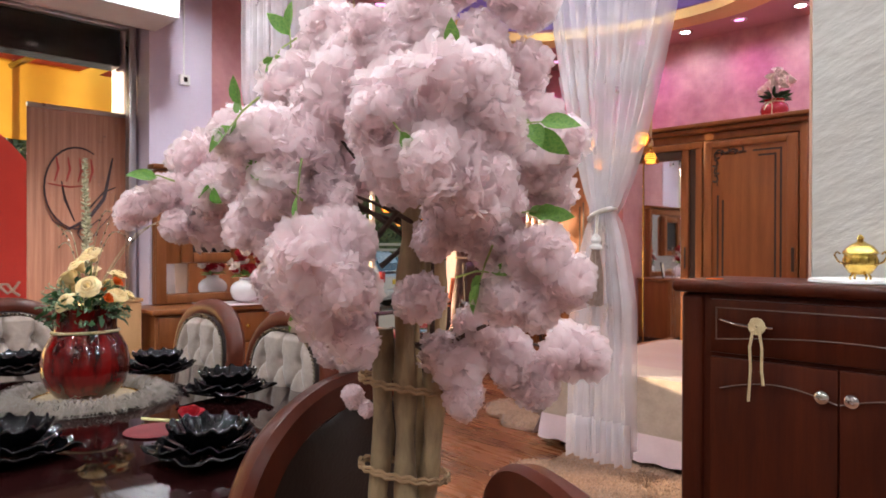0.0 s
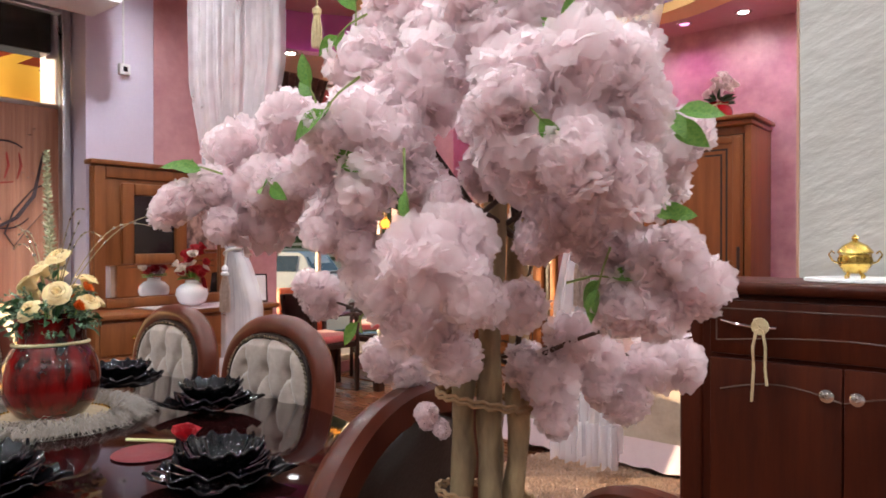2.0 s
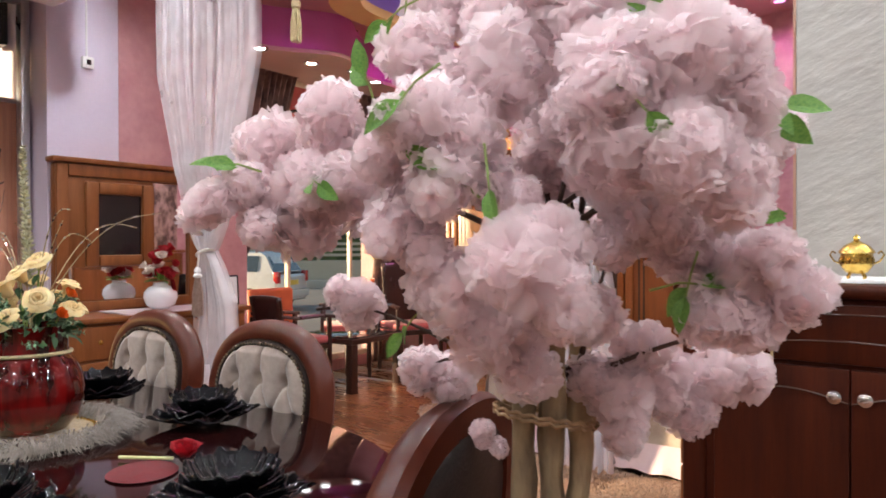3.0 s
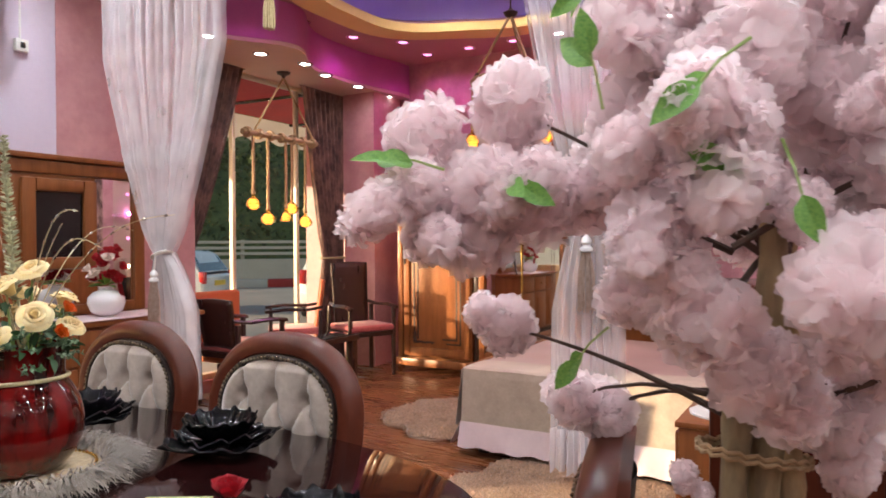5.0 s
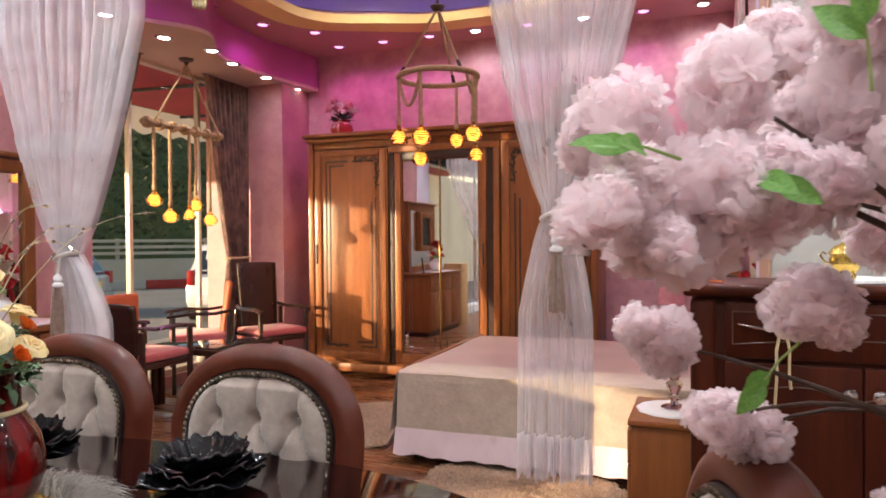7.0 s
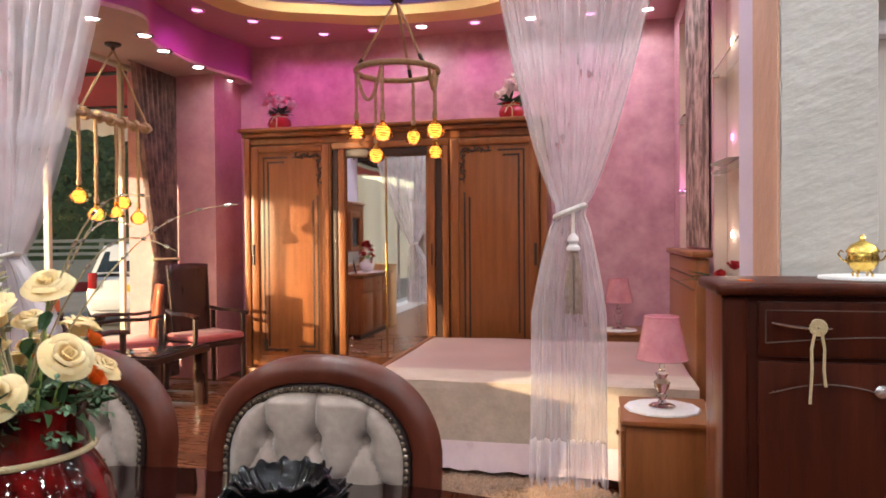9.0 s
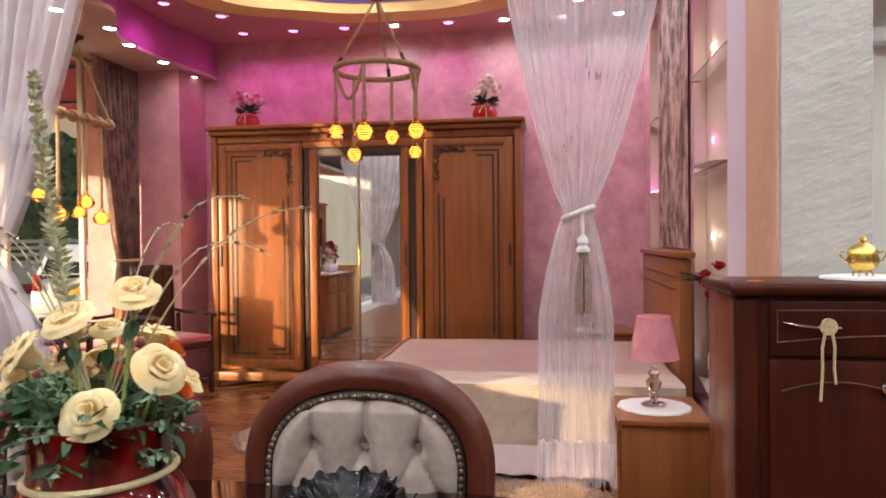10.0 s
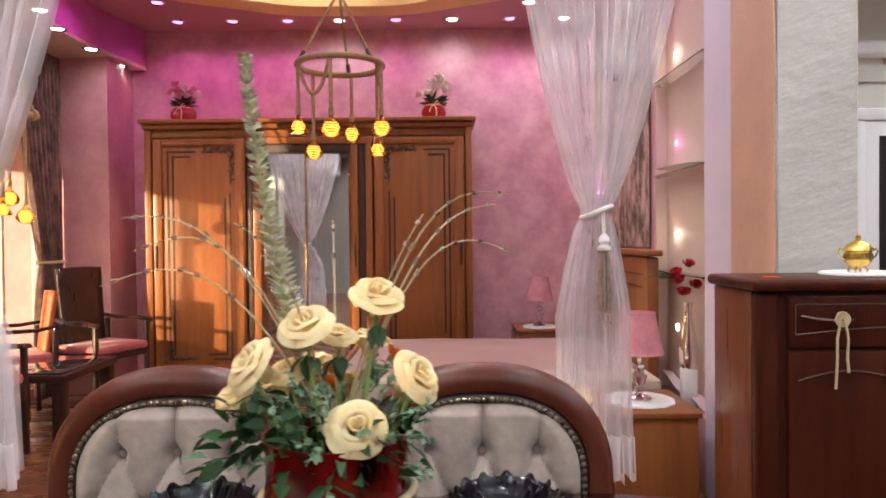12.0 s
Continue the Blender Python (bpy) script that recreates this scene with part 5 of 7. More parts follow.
for p, d, n in SPRAYS:
    p = Vector(p) - ORI - INWARD * 0.022
    d = Vector(d).normalized()
    sg = bmesh.new()
    tube(sg, [p - d * 0.05, p - d * 0.02 + Vector((0, 0, 0.004)), p], [0.0016, 0.0013, 0.001], 5)
    part("sprig", sg, STEMG, tree)
    for k in range(n):
        side = d.cross(Vector((0, 0, 1))).normalized() * (0.0, 0.9, -0.9, 0.4)[k % 4]
        dd = (d + side + Vector((0, 0, rnd.uniform(-0.25, 0.15)))).normalized()
        o = new("leaf", leaf_mesh)
        o.parent = tree
        face = (Vector((0.05, -0.85, 0.35)) + ball_dir(rnd) * 0.45).normalized()
        side_x = dd.cross(face).normalized()
        o.matrix_basis = Matrix.Translation(p - d * 0.010 * k) @ Matrix((side_x, dd, side_x.cross(dd))).transposed().to_4x4() @ Matrix.Scale(rnd.uniform(0.038, 0.050), 4)

# ---- on the dining table ----
mat_thing = thing("fur_placemat", "round woven placemat edged with pale fur under the vase", "placemat", pose(-2.152, 0.661, 0.756))
part("woven_disc", lathe(bmesh.new(), [(0.001, 0.006), (0.165, 0.006), (0.17, 0.003), (0.17, 0.0)], 48), MAT_W, mat_thing)
bm = bmesh.new()
r_ = random.Random(5)
for k in range(5200):
    a, r = r_.uniform(0, 6.283), r_.uniform(0.145, 0.195)
    p = Vector((r * math.cos(a), r * math.sin(a), 0.008 + 0.012 * (1 - abs(r - 0.17) / 0.025)))
    ta = a + r_.gauss(0, 0.55)
    out = Vector((math.cos(ta), math.sin(ta), r_.uniform(-0.05, 0.55) if r > 0.16 else r_.uniform(0.3, 1.0))).normalized()
    l, w = r_.uniform(0.035, 0.085), r_.uniform(0.0010, 0.0024)
    sd = out.cross(Vector((0, 0, 1))).normalized() * w
    q, e = p + out * l * 0.55, p + out * l + Vector((0, 0, -0.35 * l))
    e.z, q.z = max(0.001, e.z), max(0.002, q.z)
    v = [bm.verts.new(x) for x in (p - sd, p + sd, q + sd * 0.8, q - sd * 0.8, e)]
    bm.faces.new((v[0], v[1], v[2], v[3]))
    bm.faces.new((v[3], v[2], v[4]))
tagged(part("fur", bm, FUR, mat_thing, "pale long-haired fur rim"), kind="stuff")
part("fur_base", lathe(bmesh.new(), [(0.15, 0.004), (0.16, 0.014), (0.18, 0.014), (0.20, 0.004)], 48), FUR, mat_thing)
bm = bmesh.new()
for k in range(70):
    a = 2 * math.pi * k / 70
    bmesh.ops.create_icosphere(bm, subdivisions=1, radius=0.0038, matrix=Matrix.Translation((0.138 * math.cos(a), 0.138 * math.sin(a), 0.010)))
tagged(part("bead_ring", bm, GOLD, mat_thing, "ring of gilt beads"), kind="stuff")

vase = thing("vase", "round red and black glazed vase with a cord round its neck", "vase", pose(-2.152, 0.661, 0.764) @ Matrix.Diagonal((1.05, 1.05, 1.02, 1)))
part("body", lathe(bmesh.new(), [(0.052, 0.0), (0.076, 0.008), (0.099, 0.038), (0.110, 0.075), (0.111, 0.105), (0.104, 0.14), (0.091, 0.166), (0.081, 0.182), (0.077, 0.20), (0.078, 0.235), (0.082, 0.252), (0.077, 0.252), (0.070, 0.23), (0.068, 0.20)], 56), RED_GLAZE, vase)
cord = bmesh.new()
tube(cord, [(0.083 * math.cos(a), 0.083 * math.sin(a), 0.186 + 0.003 * math.cos(a)) for a in [2 * math.pi * k / 40 for k in range(40)]], 0.0042, 8, True)
part("cord", cord, GOLDROPE, vase)

bouquet = thing("bouquet", "bunch of cream yellow silk roses with greenery and dried plumes", "flowers", pose(-2.152, 0.661, 0.96))
rb = random.Random(21)


def rose_into(bm, c, r, up):
    """A half-open garden rose: a tight spiral heart inside rings of broad petals with rolled rims."""
    base = Matrix.Translation(c) @ Vector(up).to_track_quat("Z", "Y").to_matrix().to_4x4() @ Matrix.Rotation(rb.uniform(0, 6.28), 4, "Z")
    nu, nv = 8, 7
    for n, r0, r1, h, roll, span in ((2, 0.02, 0.10, 1.00, 0.01, 100), (3, 0.06, 0.24, 1.04, 0.06, 80), (4, 0.14, 0.46, 1.02, 0.16, 66), (5, 0.22, 0.66, 0.94, 0.26, 54), (5, 0.26, 0.80, 0.80, 0.34, 52)):
        off = rb.uniform(0, 6.28)
        for i in range(n):
            a0 = off + 2 * math.pi * i / n + rb.uniform(-0.12, 0.12)
            ph, hh = rb.uniform(0, 6.28), h * rb.uniform(0.95, 1.04)
            rows = []
            for j in range(nv + 1):
                v = j / nv
                w = max(0.0, (v - 0.62) / 0.38)
                row = []
                for k in range(nu + 1):
                    u = k / nu * 2 - 1
                    a = a0 + radians(span) * u * (0.45 + 0.55 * math.sin(math.pi * (0.12 + 0.5 * v)))
                    rim = 1 - 0.35 * u * u
                    q = r0 + (r1 - r0) * v ** 1.2 + 0.16 * r1 * math.sin(math.pi * v) + 0.05 * r1 * u + roll * rim * w * w + 0.02 * math.sin(3 * u + ph) * v
                    z = hh * math.sin(v * 1.5708) ** 0.85 - 0.20 * hh * u * u * v * v - roll * 0.55 * rim * w * w * w
                    row.append(bm.verts.new(base @ Vector((q * r * math.cos(a), q * r * math.sin(a), (z - 0.5) * r * 1.35))))
                rows.append(row)
            for ra, rc in zip(rows, rows[1:]):
                for k in range(nu):
                    bm.faces.new((ra[k], ra[k + 1], rc[k + 1], rc[k]))


ROSES = [(0.047, 0.0, 0.212, 0.030), (-0.032, -0.01, 0.18, 0.031), (0.0, 0.02, 0.165, 0.022), (-0.089, -0.02, 0.139, 0.032), (-0.114, 0.0, 0.101, 0.026), (-0.057, 0.012, 0.124, 0.024), (0.089, -0.02, 0.124, 0.031), (0.029, -0.06, 0.078, 0.031), (0.03, 0.075, 0.15, 0.027), (-0.045, 0.08, 0.12, 0.027), (0.075, 0.06, 0.095, 0.027), (0.0, 0.11, 0.09, 0.026), (-0.085, 0.075, 0.095, 0.025)]
for x, y, z, r in ROSES:
    bm = bmesh.new()
    d = Vector((x * 0.8 + rb.uniform(-0.03, 0.05), y - 0.05, 0.085))
    rose_into(bm, (x, y, z), r * 0.98, d)
    part("rose", bm, ROSE, bouquet, "", None, True, 180)
for x, y, z in ((0.085, 0.03, 0.085), (-0.01, 0.05, 0.10), (0.06, 0.06, 0.13)):
    bm = bmesh.new()
    bloom_into(bm, (x, y, z), 0.020, rb, 14, (x, y - 0.03, 0.06))
    part("orange_flower", bm, ORANGE, bouquet)
bm, bp, bs_ = bmesh.new(), bmesh.new(), bmesh.new()
for k in range(190):
    a, e = rb.uniform(0, 6.283), rb.uniform(-0.3, 0.75)
    d = Vector((math.cos(a) * math.cos(e), math.sin(a) * math.cos(e), math.sin(e)))
    c = Vector((-0.05 * (k % 2), 0, 0.045)) + Vector((d.x * 0.085, d.y * 0.085, d.z * 0.08)) * rb.uniform(0.55, 1.15)
    leaf_into(bm, aim(c, d + ball_dir(rb) * 0.6, rb.uniform(-1.2, 1.2)), rb.uniform(0.011, 0.018), rb.uniform(0.022, 0.036), 0.3, 4)
for k in range(46):
    a, e = rb.uniform(0, 6.283), rb.uniform(-0.35, 0.9)
    d = Vector((math.cos(a) * math.cos(e), math.sin(a) * math.cos(e), math.sin(e)))
    s = Vector((0, 0, 0.05)) + d * 0.07
    t_ = s + d * rb.uniform(0.03, 0.065)
    tube(bp, [s, s.lerp(t_, 0.5), t_], 0.0011, 4)
    for i in range(13):
        leaf_into(bp, aim(s.lerp(t_, i / 12), d * 0.4 + ball_dir(rb), rb.uniform(-1, 1)), 0.006, 0.009, 0.1, 3)
for x, y, z, r in ROSES:
    tube(bs_, [(x * 0.2, y * 0.2, -0.15), (x * 0.4, y * 0.4, 0.0), (x, y, z - r * 0.3)], 0.0024, 6)
    for k in range(3):
        d = ball_dir(rb)
        d.z = -abs(d.z) - 0.3
        leaf_into(bm, aim((x, y, z - r * 0.95), d), 0.016, 0.030, 0.2, 3)
tagged(part("greenery", bm, LEAFDARK, bouquet, "dark green leaves"), kind="stuff")
tagged(part("sprig_filler", bp, LEAFPALE, bouquet, "pale frosted sprigs"), kind="stuff")
part("stem", bs_, STEMG, bouquet)
bm = bmesh.new()
plume = [Vector((-0.02, 0.02, 0.05)).lerp(Vector((-0.095, 0.03, 0.495)), i / 30) + Vector((-0.02 * math.sin(i / 30 * 2.4), 0, 0)) for i in range(31)]
tube(bm, plume, 0.003, 6)
for i, p in enumerate(plume[7:]):
    for k in range(16):
        d = Vector((math.cos(k * 0.3927 + i), math.sin(k * 0.3927 + i), 0.3))
        w = 0.023 * (1 - 0.55 * i / 23)
        leaf_into(bm, aim(p + Vector((0, 0, rb.uniform(-0.006, 0.006))), d, rb.uniform(-1, 1)), 0.007, w, -0.2, 2)
part("plume", bm, GRASSY, bouquet, "tall pale green dried plume")
SPARK = mat("silvery_spray_tip", (0.85, 0.82, 0.74), 0.15, 0.9, alt=(0.7, 0.66, 0.55))
WIRE = mat("straw_wire", (0.52, 0.42, 0.24), 0.45, alt=(0.4, 0.32, 0.18))
for ex, ey, ez, up in ((0.20, 0.0, 0.33, 0.10), (0.21, 0.04, 0.26, 0.10), (0.10, 0.03, 0.31, 0.03), (-0.23, 0.0, 0.27, 0.10), (-0.27, 0.0, 0.23, 0.09), (-0.28, 0.08, 0.31, 0.09), (-0.05, 0.30, 0.30, 0.10), (-0.10, -0.05, 0.30, 0.06), (0.20, 0.22, 0.33, 0.08)):
    sp = part("spray", tube(bmesh.new(), [Vector((0, 0, 0.05)).lerp(Vector((ex, ey, ez)), i / 14) + Vector((0, 0, up * math.sin(math.pi * min(1, i / 14 * 1.0)))) for i in range(15)], [0.0016 - 0.0008 * i / 14 for i in range(15)], 5), WIRE, bouquet)
    bm = bmesh.new()
    for i in (6, 8, 9, 11, 13):
        p = Vector((0, 0, 0.05)).lerp(Vector((ex, ey, ez)), i / 14) + Vector((0, 0, up * math.sin(math.pi * i / 14)))
        q = Vector((0, 0, 0.05)).lerp(Vector((ex, ey, ez)), (i + 0.35) / 14) + Vector((0, 0, up * math.sin(math.pi * (i + 0.35) / 14)))
        tube(bm, [p, q], 0.0026, 5)
    tagged(part("glitter", bm, SPARK, sp), kind="stuff")


def make_place():
    """A leaf-shaped charger, a smaller one turned on it, and a frilled bowl: one nested set each."""
    def leaf_plate(rx, h, turn, frill):
        def fn(u, v):
            a = 2 * math.pi * u
            sq = 1.0 / max(abs(math.cos(a + turn)), abs(math.sin(a + turn))) ** 0.75
            r = rx * v * sq * (1 + 0.024 * v * v * math.sin(11 * a + turn))
            z = 0.004 + h * v ** 3 * (1 + 0.24 * math.sin(11 * a + turn + 0.8) * frill) + 0.0022 * v * math.sin(22 * a)
            return Vector((r * math.cos(a), r * math.sin(a), z))
        return fn

    t = thing("charger_plate", "black glazed leaf-shaped charger plate on the table", "plate", None, "place settings")
    pl = part("plate", sheet(leaf_plate(0.112, 0.022, 0.0, 0.8), 132, 12), BLACK_GL, t, "", None, True, 180)
    md = pl.modifiers.new("thick", "SOLIDIFY")
    md.thickness = 0.004
    b = thing("frilled_bowl", "black glazed bowl with a frilled petal rim on its saucer", "bowl", None, "place settings")
    pl = part("saucer", sheet(leaf_plate(0.092, 0.024, 0.7, 1.0), 132, 12), BLACK_GL, b, "", None, True, 180)
    md = pl.modifiers.new("thick", "SOLIDIFY")
    md.thickness = 0.004

    def bowl_fn(u, v):
        a = 2 * math.pi * u
        r = 0.02 + 0.062 * v ** 0.8 * (1 + 0.05 * v * v * math.sin(12 * a))
        z = 0.016 + 0.046 * v ** 2.2 + 0.0042 * v ** 3 * math.sin(12 * a + 1.0) + 0.0022 * v * math.sin(24 * a)
        return Vector((r * math.cos(a), r * math.sin(a), z))
    bw = part("bowl", sheet(bowl_fn, 168, 12), BLACK_GL, b, "", None, True, 180)
    md = bw.modifiers.new("thick", "SOLIDIFY")
    md.thickness = 0.0035
    part("bowl_foot", lathe(bmesh.new(), [(0.03, 0.004), (0.028, 0.018), (0.001, 0.018)], 24), BLACK_GL, b)
    return t, b


plate0, bowl0 = make_place()
SETS = ((-1.93, 0.985, 20), (-2.42, 0.975, 50), (-1.385, 0.665, 5), (-2.72, 0.62, 35), (-1.66, 0.36, 12))
for k, (x, y, a) in enumerate(SETS):
    for ob, dz in ((plate0, 0.756), (bowl0, 0.768)):
        if k == 0:
            ob.matrix_basis = pose(x, y, dz, 0, 0, a)
        else:
            copy_thing(ob, pose(x, y, dz, 0, 0, a))

nap = thing("napkin_ring", "dark red woven coaster with a fabric rose", "coaster", pose(-1.675, 0.70, 0.757, 0, 0, 40))
part("coaster", lathe(bmesh.new(), [(0.001, 0.004), (0.064, 0.005), (0.068, 0.002), (0.064, 0.0)], 32), mat("red_weave", (0.17, 0.006, 0.012), 0.7, alt=(0.10, 0.004, 0.007), scale=90, fine=220, bump=0.4), nap, "", pose(-0.02, -0.03, 0))
bm = bmesh.new()
bloom_into(bm, (0.05, 0.015, 0.018), 0.040, rb, 18, (0.1, -0.2, 1))
part("fabric_rose", bm, REDFL, nap)
part("stick", tube(bmesh.new(), [(-0.10, 0.06, 0.006), (0.02, 0.03, 0.010)], 0.004, 6), mat("pale_yellow_stick", (0.7, 0.66, 0.3), 0.5), nap)

# ---- hanging lamps ----
def bulb_into_lamp(t, x, y, z, r, kind):
    """An amber glass bulb whose cap stands at z."""
    r *= 1.45
    if kind == 0:
        prof = [(0.012, 0.0), (0.014, -0.02), (r * 0.75, -0.055), (r, -0.085), (r * 0.85, -0.112), (r * 0.4, -0.130), (0.001, -0.134)]
    else:
        prof = [(0.012, 0.0), (0.014, -0.02), (r * 0.45, -0.05), (r * 0.8, -0.08), (r, -0.105), (r * 0.96, -0.118), (0.001, -0.120)]
    b = part("bulb", lathe(bmesh.new(), prof, 20, (x, y, z)), AMBER, t, "amber glass filament bulb")
    b.visible_shadow = True
    bm = bmesh.new()
    for k in range(5):
        q = r * (0.40, 0.52, 0.56, 0.50, 0.38)[k]
        tube(bm, [(x + q * math.cos(a), y + q * math.sin(a), z - 0.052 - 0.0135 * k + 0.002 * math.sin(3 * a)) for a in [i * 0.524 for i in range(12)]], 0.0028, 6, True)
    part("filament", bm, L_FIL, b, "glowing spiral filament")
    part("cap", lathe(bmesh.new(), [(0.011, -0.004), (0.016, 0.0), (0.017, 0.03), (0.013, 0.045)], 14, (x, y, z)), ROPE, t, "rope-wrapped lamp holder")


HX, HY = -2.655, 4.21
chand = thing("rope_chandelier", "ring chandelier wound in jute rope with amber bulbs", "chandelier", pose(HX, HY, 0))
RR, RZ = 0.262, 2.315
part("ring", tube(bmesh.new(), [(RR * math.cos(2 * math.pi * k / 56), RR * math.sin(2 * math.pi * k / 56), RZ) for k in range(56)], 0.019, 10, True), ROPE, chand, "rope-wound hoop")
for k in range(3):
    a = radians(205 + 120 * k)
    p = (RR * math.cos(a), RR * math.sin(a), RZ)
    part("suspension_rope", tube(bmesh.new(), rope_path(p, (0, 0, 2.775)), 0.009, 8), ROPE, chand)
    q = Vector(p).lerp(Vector((0, 0, 2.775)), 0.14)
    part("clip", tube(bmesh.new(), [Vector(p).lerp(Vector((0, 0, 2.775)), 0.04), q], 0.013, 8), DARKWOOD, chand)
part("hub", lathe(bmesh.new(), [(0.02, 2.75), (0.04, 2.765), (0.05, 2.785), (0.02, 2.80), (0.008, 2.82)], 20), DARKWOOD, chand)
part("cable", tube(bmesh.new(), [(0, 0, 2.81), (0, 0, 3.36)], 0.006, 8), DARKWOOD, chand)
for a, dz, r, kind in ((202, 2.0, 0.042, 1), (140, 1.885, 0.042, 0), (266, 1.965, 0.046, 0), (82, 2.01, 0.040, 0), (350, 2.0, 0.045, 0), (35, 1.89, 0.040, 1)):
    x, y = RR * math.cos(radians(a)), RR * math.sin(radians(a))
    part("drop_rope", tube(bmesh.new(), [(x, y, RZ), (x, y, (RZ + dz) / 2), (x, y, dz + 0.03)], 0.011, 8), ROPE, chand)
    bulb_into_lamp(chand, x, y, dz, r, kind)
for a0, a1, s in ((205, 265, 0.20), (335, 20, 0.12)):
    p, q = [(RR * math.cos(radians(a)), RR * math.sin(radians(a)), RZ - 0.01) for a in (a0, a1)]
    part("slack_rope", tube(bmesh.new(), rope_path(p, q, s), 0.011, 8), ROPE, chand)

PX = -4.93
pend = thing("rope_pendant", "pendant of rope-hung amber bulbs on a rope-wound bar", "pendant lamp", pose(PX, 0, 0))
part("bar", tube(bmesh.new(), [(0, 3.96, 2.14), (0, 4.88, 2.14)], 0.024, 10), ROPE, pend, "rope-wound bar")
part("canopy", lathe(bmesh.new(), [(0.06, 2.716), (0.055, 2.70), (0.02, 2.685), (0.008, 2.66)], 20, (0, 4.45, 0)), DARKWOOD, pend, "dark ceiling canopy")
for y in (4.1, 4.84):
    part("suspension_rope", tube(bmesh.new(), rope_path((0, y, 2.17), (0, 4.45, 2.67)), 0.009, 8), ROPE, pend)
for k in range(7):
    y = 4.0 + k * 0.135
    part("coil", tube(bmesh.new(), [(0.034 * math.cos(a), y + 0.012 * a / 6.28, 2.14 + 0.034 * math.sin(a)) for a in [i * 0.42 for i in range(34)]], 0.012, 7), ROPE, pend)
for y, dz, r in ((4.08, 1.635, 0.044), (4.25, 1.515, 0.046), (4.47, 1.535, 0.038), (4.545, 1.615, 0.042), (4.72, 1.50, 0.044)):
    part("drop_rope", tube(bmesh.new(), [(0, y, 2.15), (0.004, y, 1.9), (0, y, dz + 0.03)], 0.013, 8), ROPE, pend)
    bulb_into_lamp(pend, 0, y, dz, r, 0 if r > 0.04 else 1)

# gilt tassel hanging between the curtains
gt = thing("gilt_tassel", "pale gold thread tassel hung from the ceiling", "tassel", pose(-2.935, 2.2, 0))
part("cord", tube(bmesh.new(), [(0, 0, 3.055), (0, 0, 2.40)], 0.005, 6), GOLDROPE, gt)
part("knot", lathe(bmesh.new(), [(0.008, 2.40), (0.024, 2.385), (0.022, 2.36), (0.012, 2.35)], 16), GOLDROPE, gt)
bm = bmesh.new()
rg = random.Random(8)
for k in range(60):
    a, r = rg.uniform(0, 6.28), rg.uniform(0, 1) ** 0.5
    tube(bm, [(0.014 * r * math.cos(a), 0.014 * r * math.sin(a), 2.36), (0.025 * r * math.cos(a), 0.025 * r * math.sin(a), 2.28), (0.026 * r * math.cos(a), 0.026 * r * math.sin(a), 2.19 + rg.uniform(0, 0.012))], 0.003, 4)
part("skirt", bm, GOLDROPE, gt)


# ---- ceiling downlights ----
def make_spot(material, label):
    t = thing("ceiling_spot", label, "downlight", None, "ceiling downlights")
    bm = bmesh.new()
    lathe(bm, [(0.042, 0.0), (0.042, -0.004), (0.056, -0.010), (0.064, -0.005), (0.066, 0.0)], 24)
    part("trim_ring", bm, CHROME, t)
    part("lens", lathe(bmesh.new(), [(0.041, -0.003), (0.024, -0.006), (0.001, -0.007)], 20), material, t)
    return t


SPOT = {"w": (make_spot(L_WHITE, "round white LED ceiling downlight"), WHITE), "y": (make_spot(L_WARM, "round warm LED ceiling downlight"), WARM), "m": (make_spot(L_MAG, "round magenta LED ceiling downlight"), MAGENTA)}
used = set()


def spot(x, y, z, kind, watts):
    ob, col = SPOT[kind]
    if kind in used:
        copy_thing(ob, pose(x, y, z))
    else:
        ob.matrix_basis = pose(x, y, z)
        used.add(kind)
    if watts:
        spot_lamp(x, y, z - 0.02, watts * 0.62, col, 142 if kind == "m" else 158)


for x, k in ((-4.217, "m"), (-3.76, "m"), (-3.30, "m"), (-2.865, "w"), (-2.40, "m"), (-1.93, "w"), (-1.45, "m"), (-1.0, "w")):
    spot(x, 5.70, 3.06, k, 9 if k == "m" else 11)
for x, y, k in ((-4.19, 5.22, "m"), (-4.48, 4.86, "m"), (-4.58, 4.305, "m"), (-4.49, 3.82, "m"), (-4.18, 3.39, "m"), (-1.34, 5.3, "w"), (-1.1, 4.6, "w"), (-1.1, 3.8, "m"), (-1.3, 3.1, "w"), (-2.0, 2.75, "w"), (-3.0, 2.75, "w")):
    spot(x, y, 3.06, k, 7 if k == "m" else 19)
for x, y in ((-3.40, 4.65), (-2.85, 4.75), (-2.0, 4.65), (-3.4, 3.6), (-2.0, 3.6)):
    spot(x, y, 3.365, "y", 20)
for x, y in ((-4.655, 3.374), (-4.67, 3.914), (-4.58, 4.333), (-4.69, 4.73), (-4.716, 5.248), (-4.738, 5.767)):
    spot(x, y, 2.72, "w", 4)
for i in range(10):
    for j in range(7):
        spot(-4.0 + i * 0.74, 1.75 - j * 0.9, 3.06, "w" if (i + j) % 4 else "y", 0)
        if (i + j) % 2 == 0 and j % 2 == 0:
            spot_lamp(-4.0 + i * 0.74, 1.75 - j * 0.9, 3.04, 40, WHITE)
# unseen downlights, added to brighten the next bay's wall
for x, y in ((0.3, 3.9), (1.3, 3.9), (2.2, 3.9), (0.8, 2.9), (1.8, 2.9)):
    spot(x, y, 3.06, "w", 34)

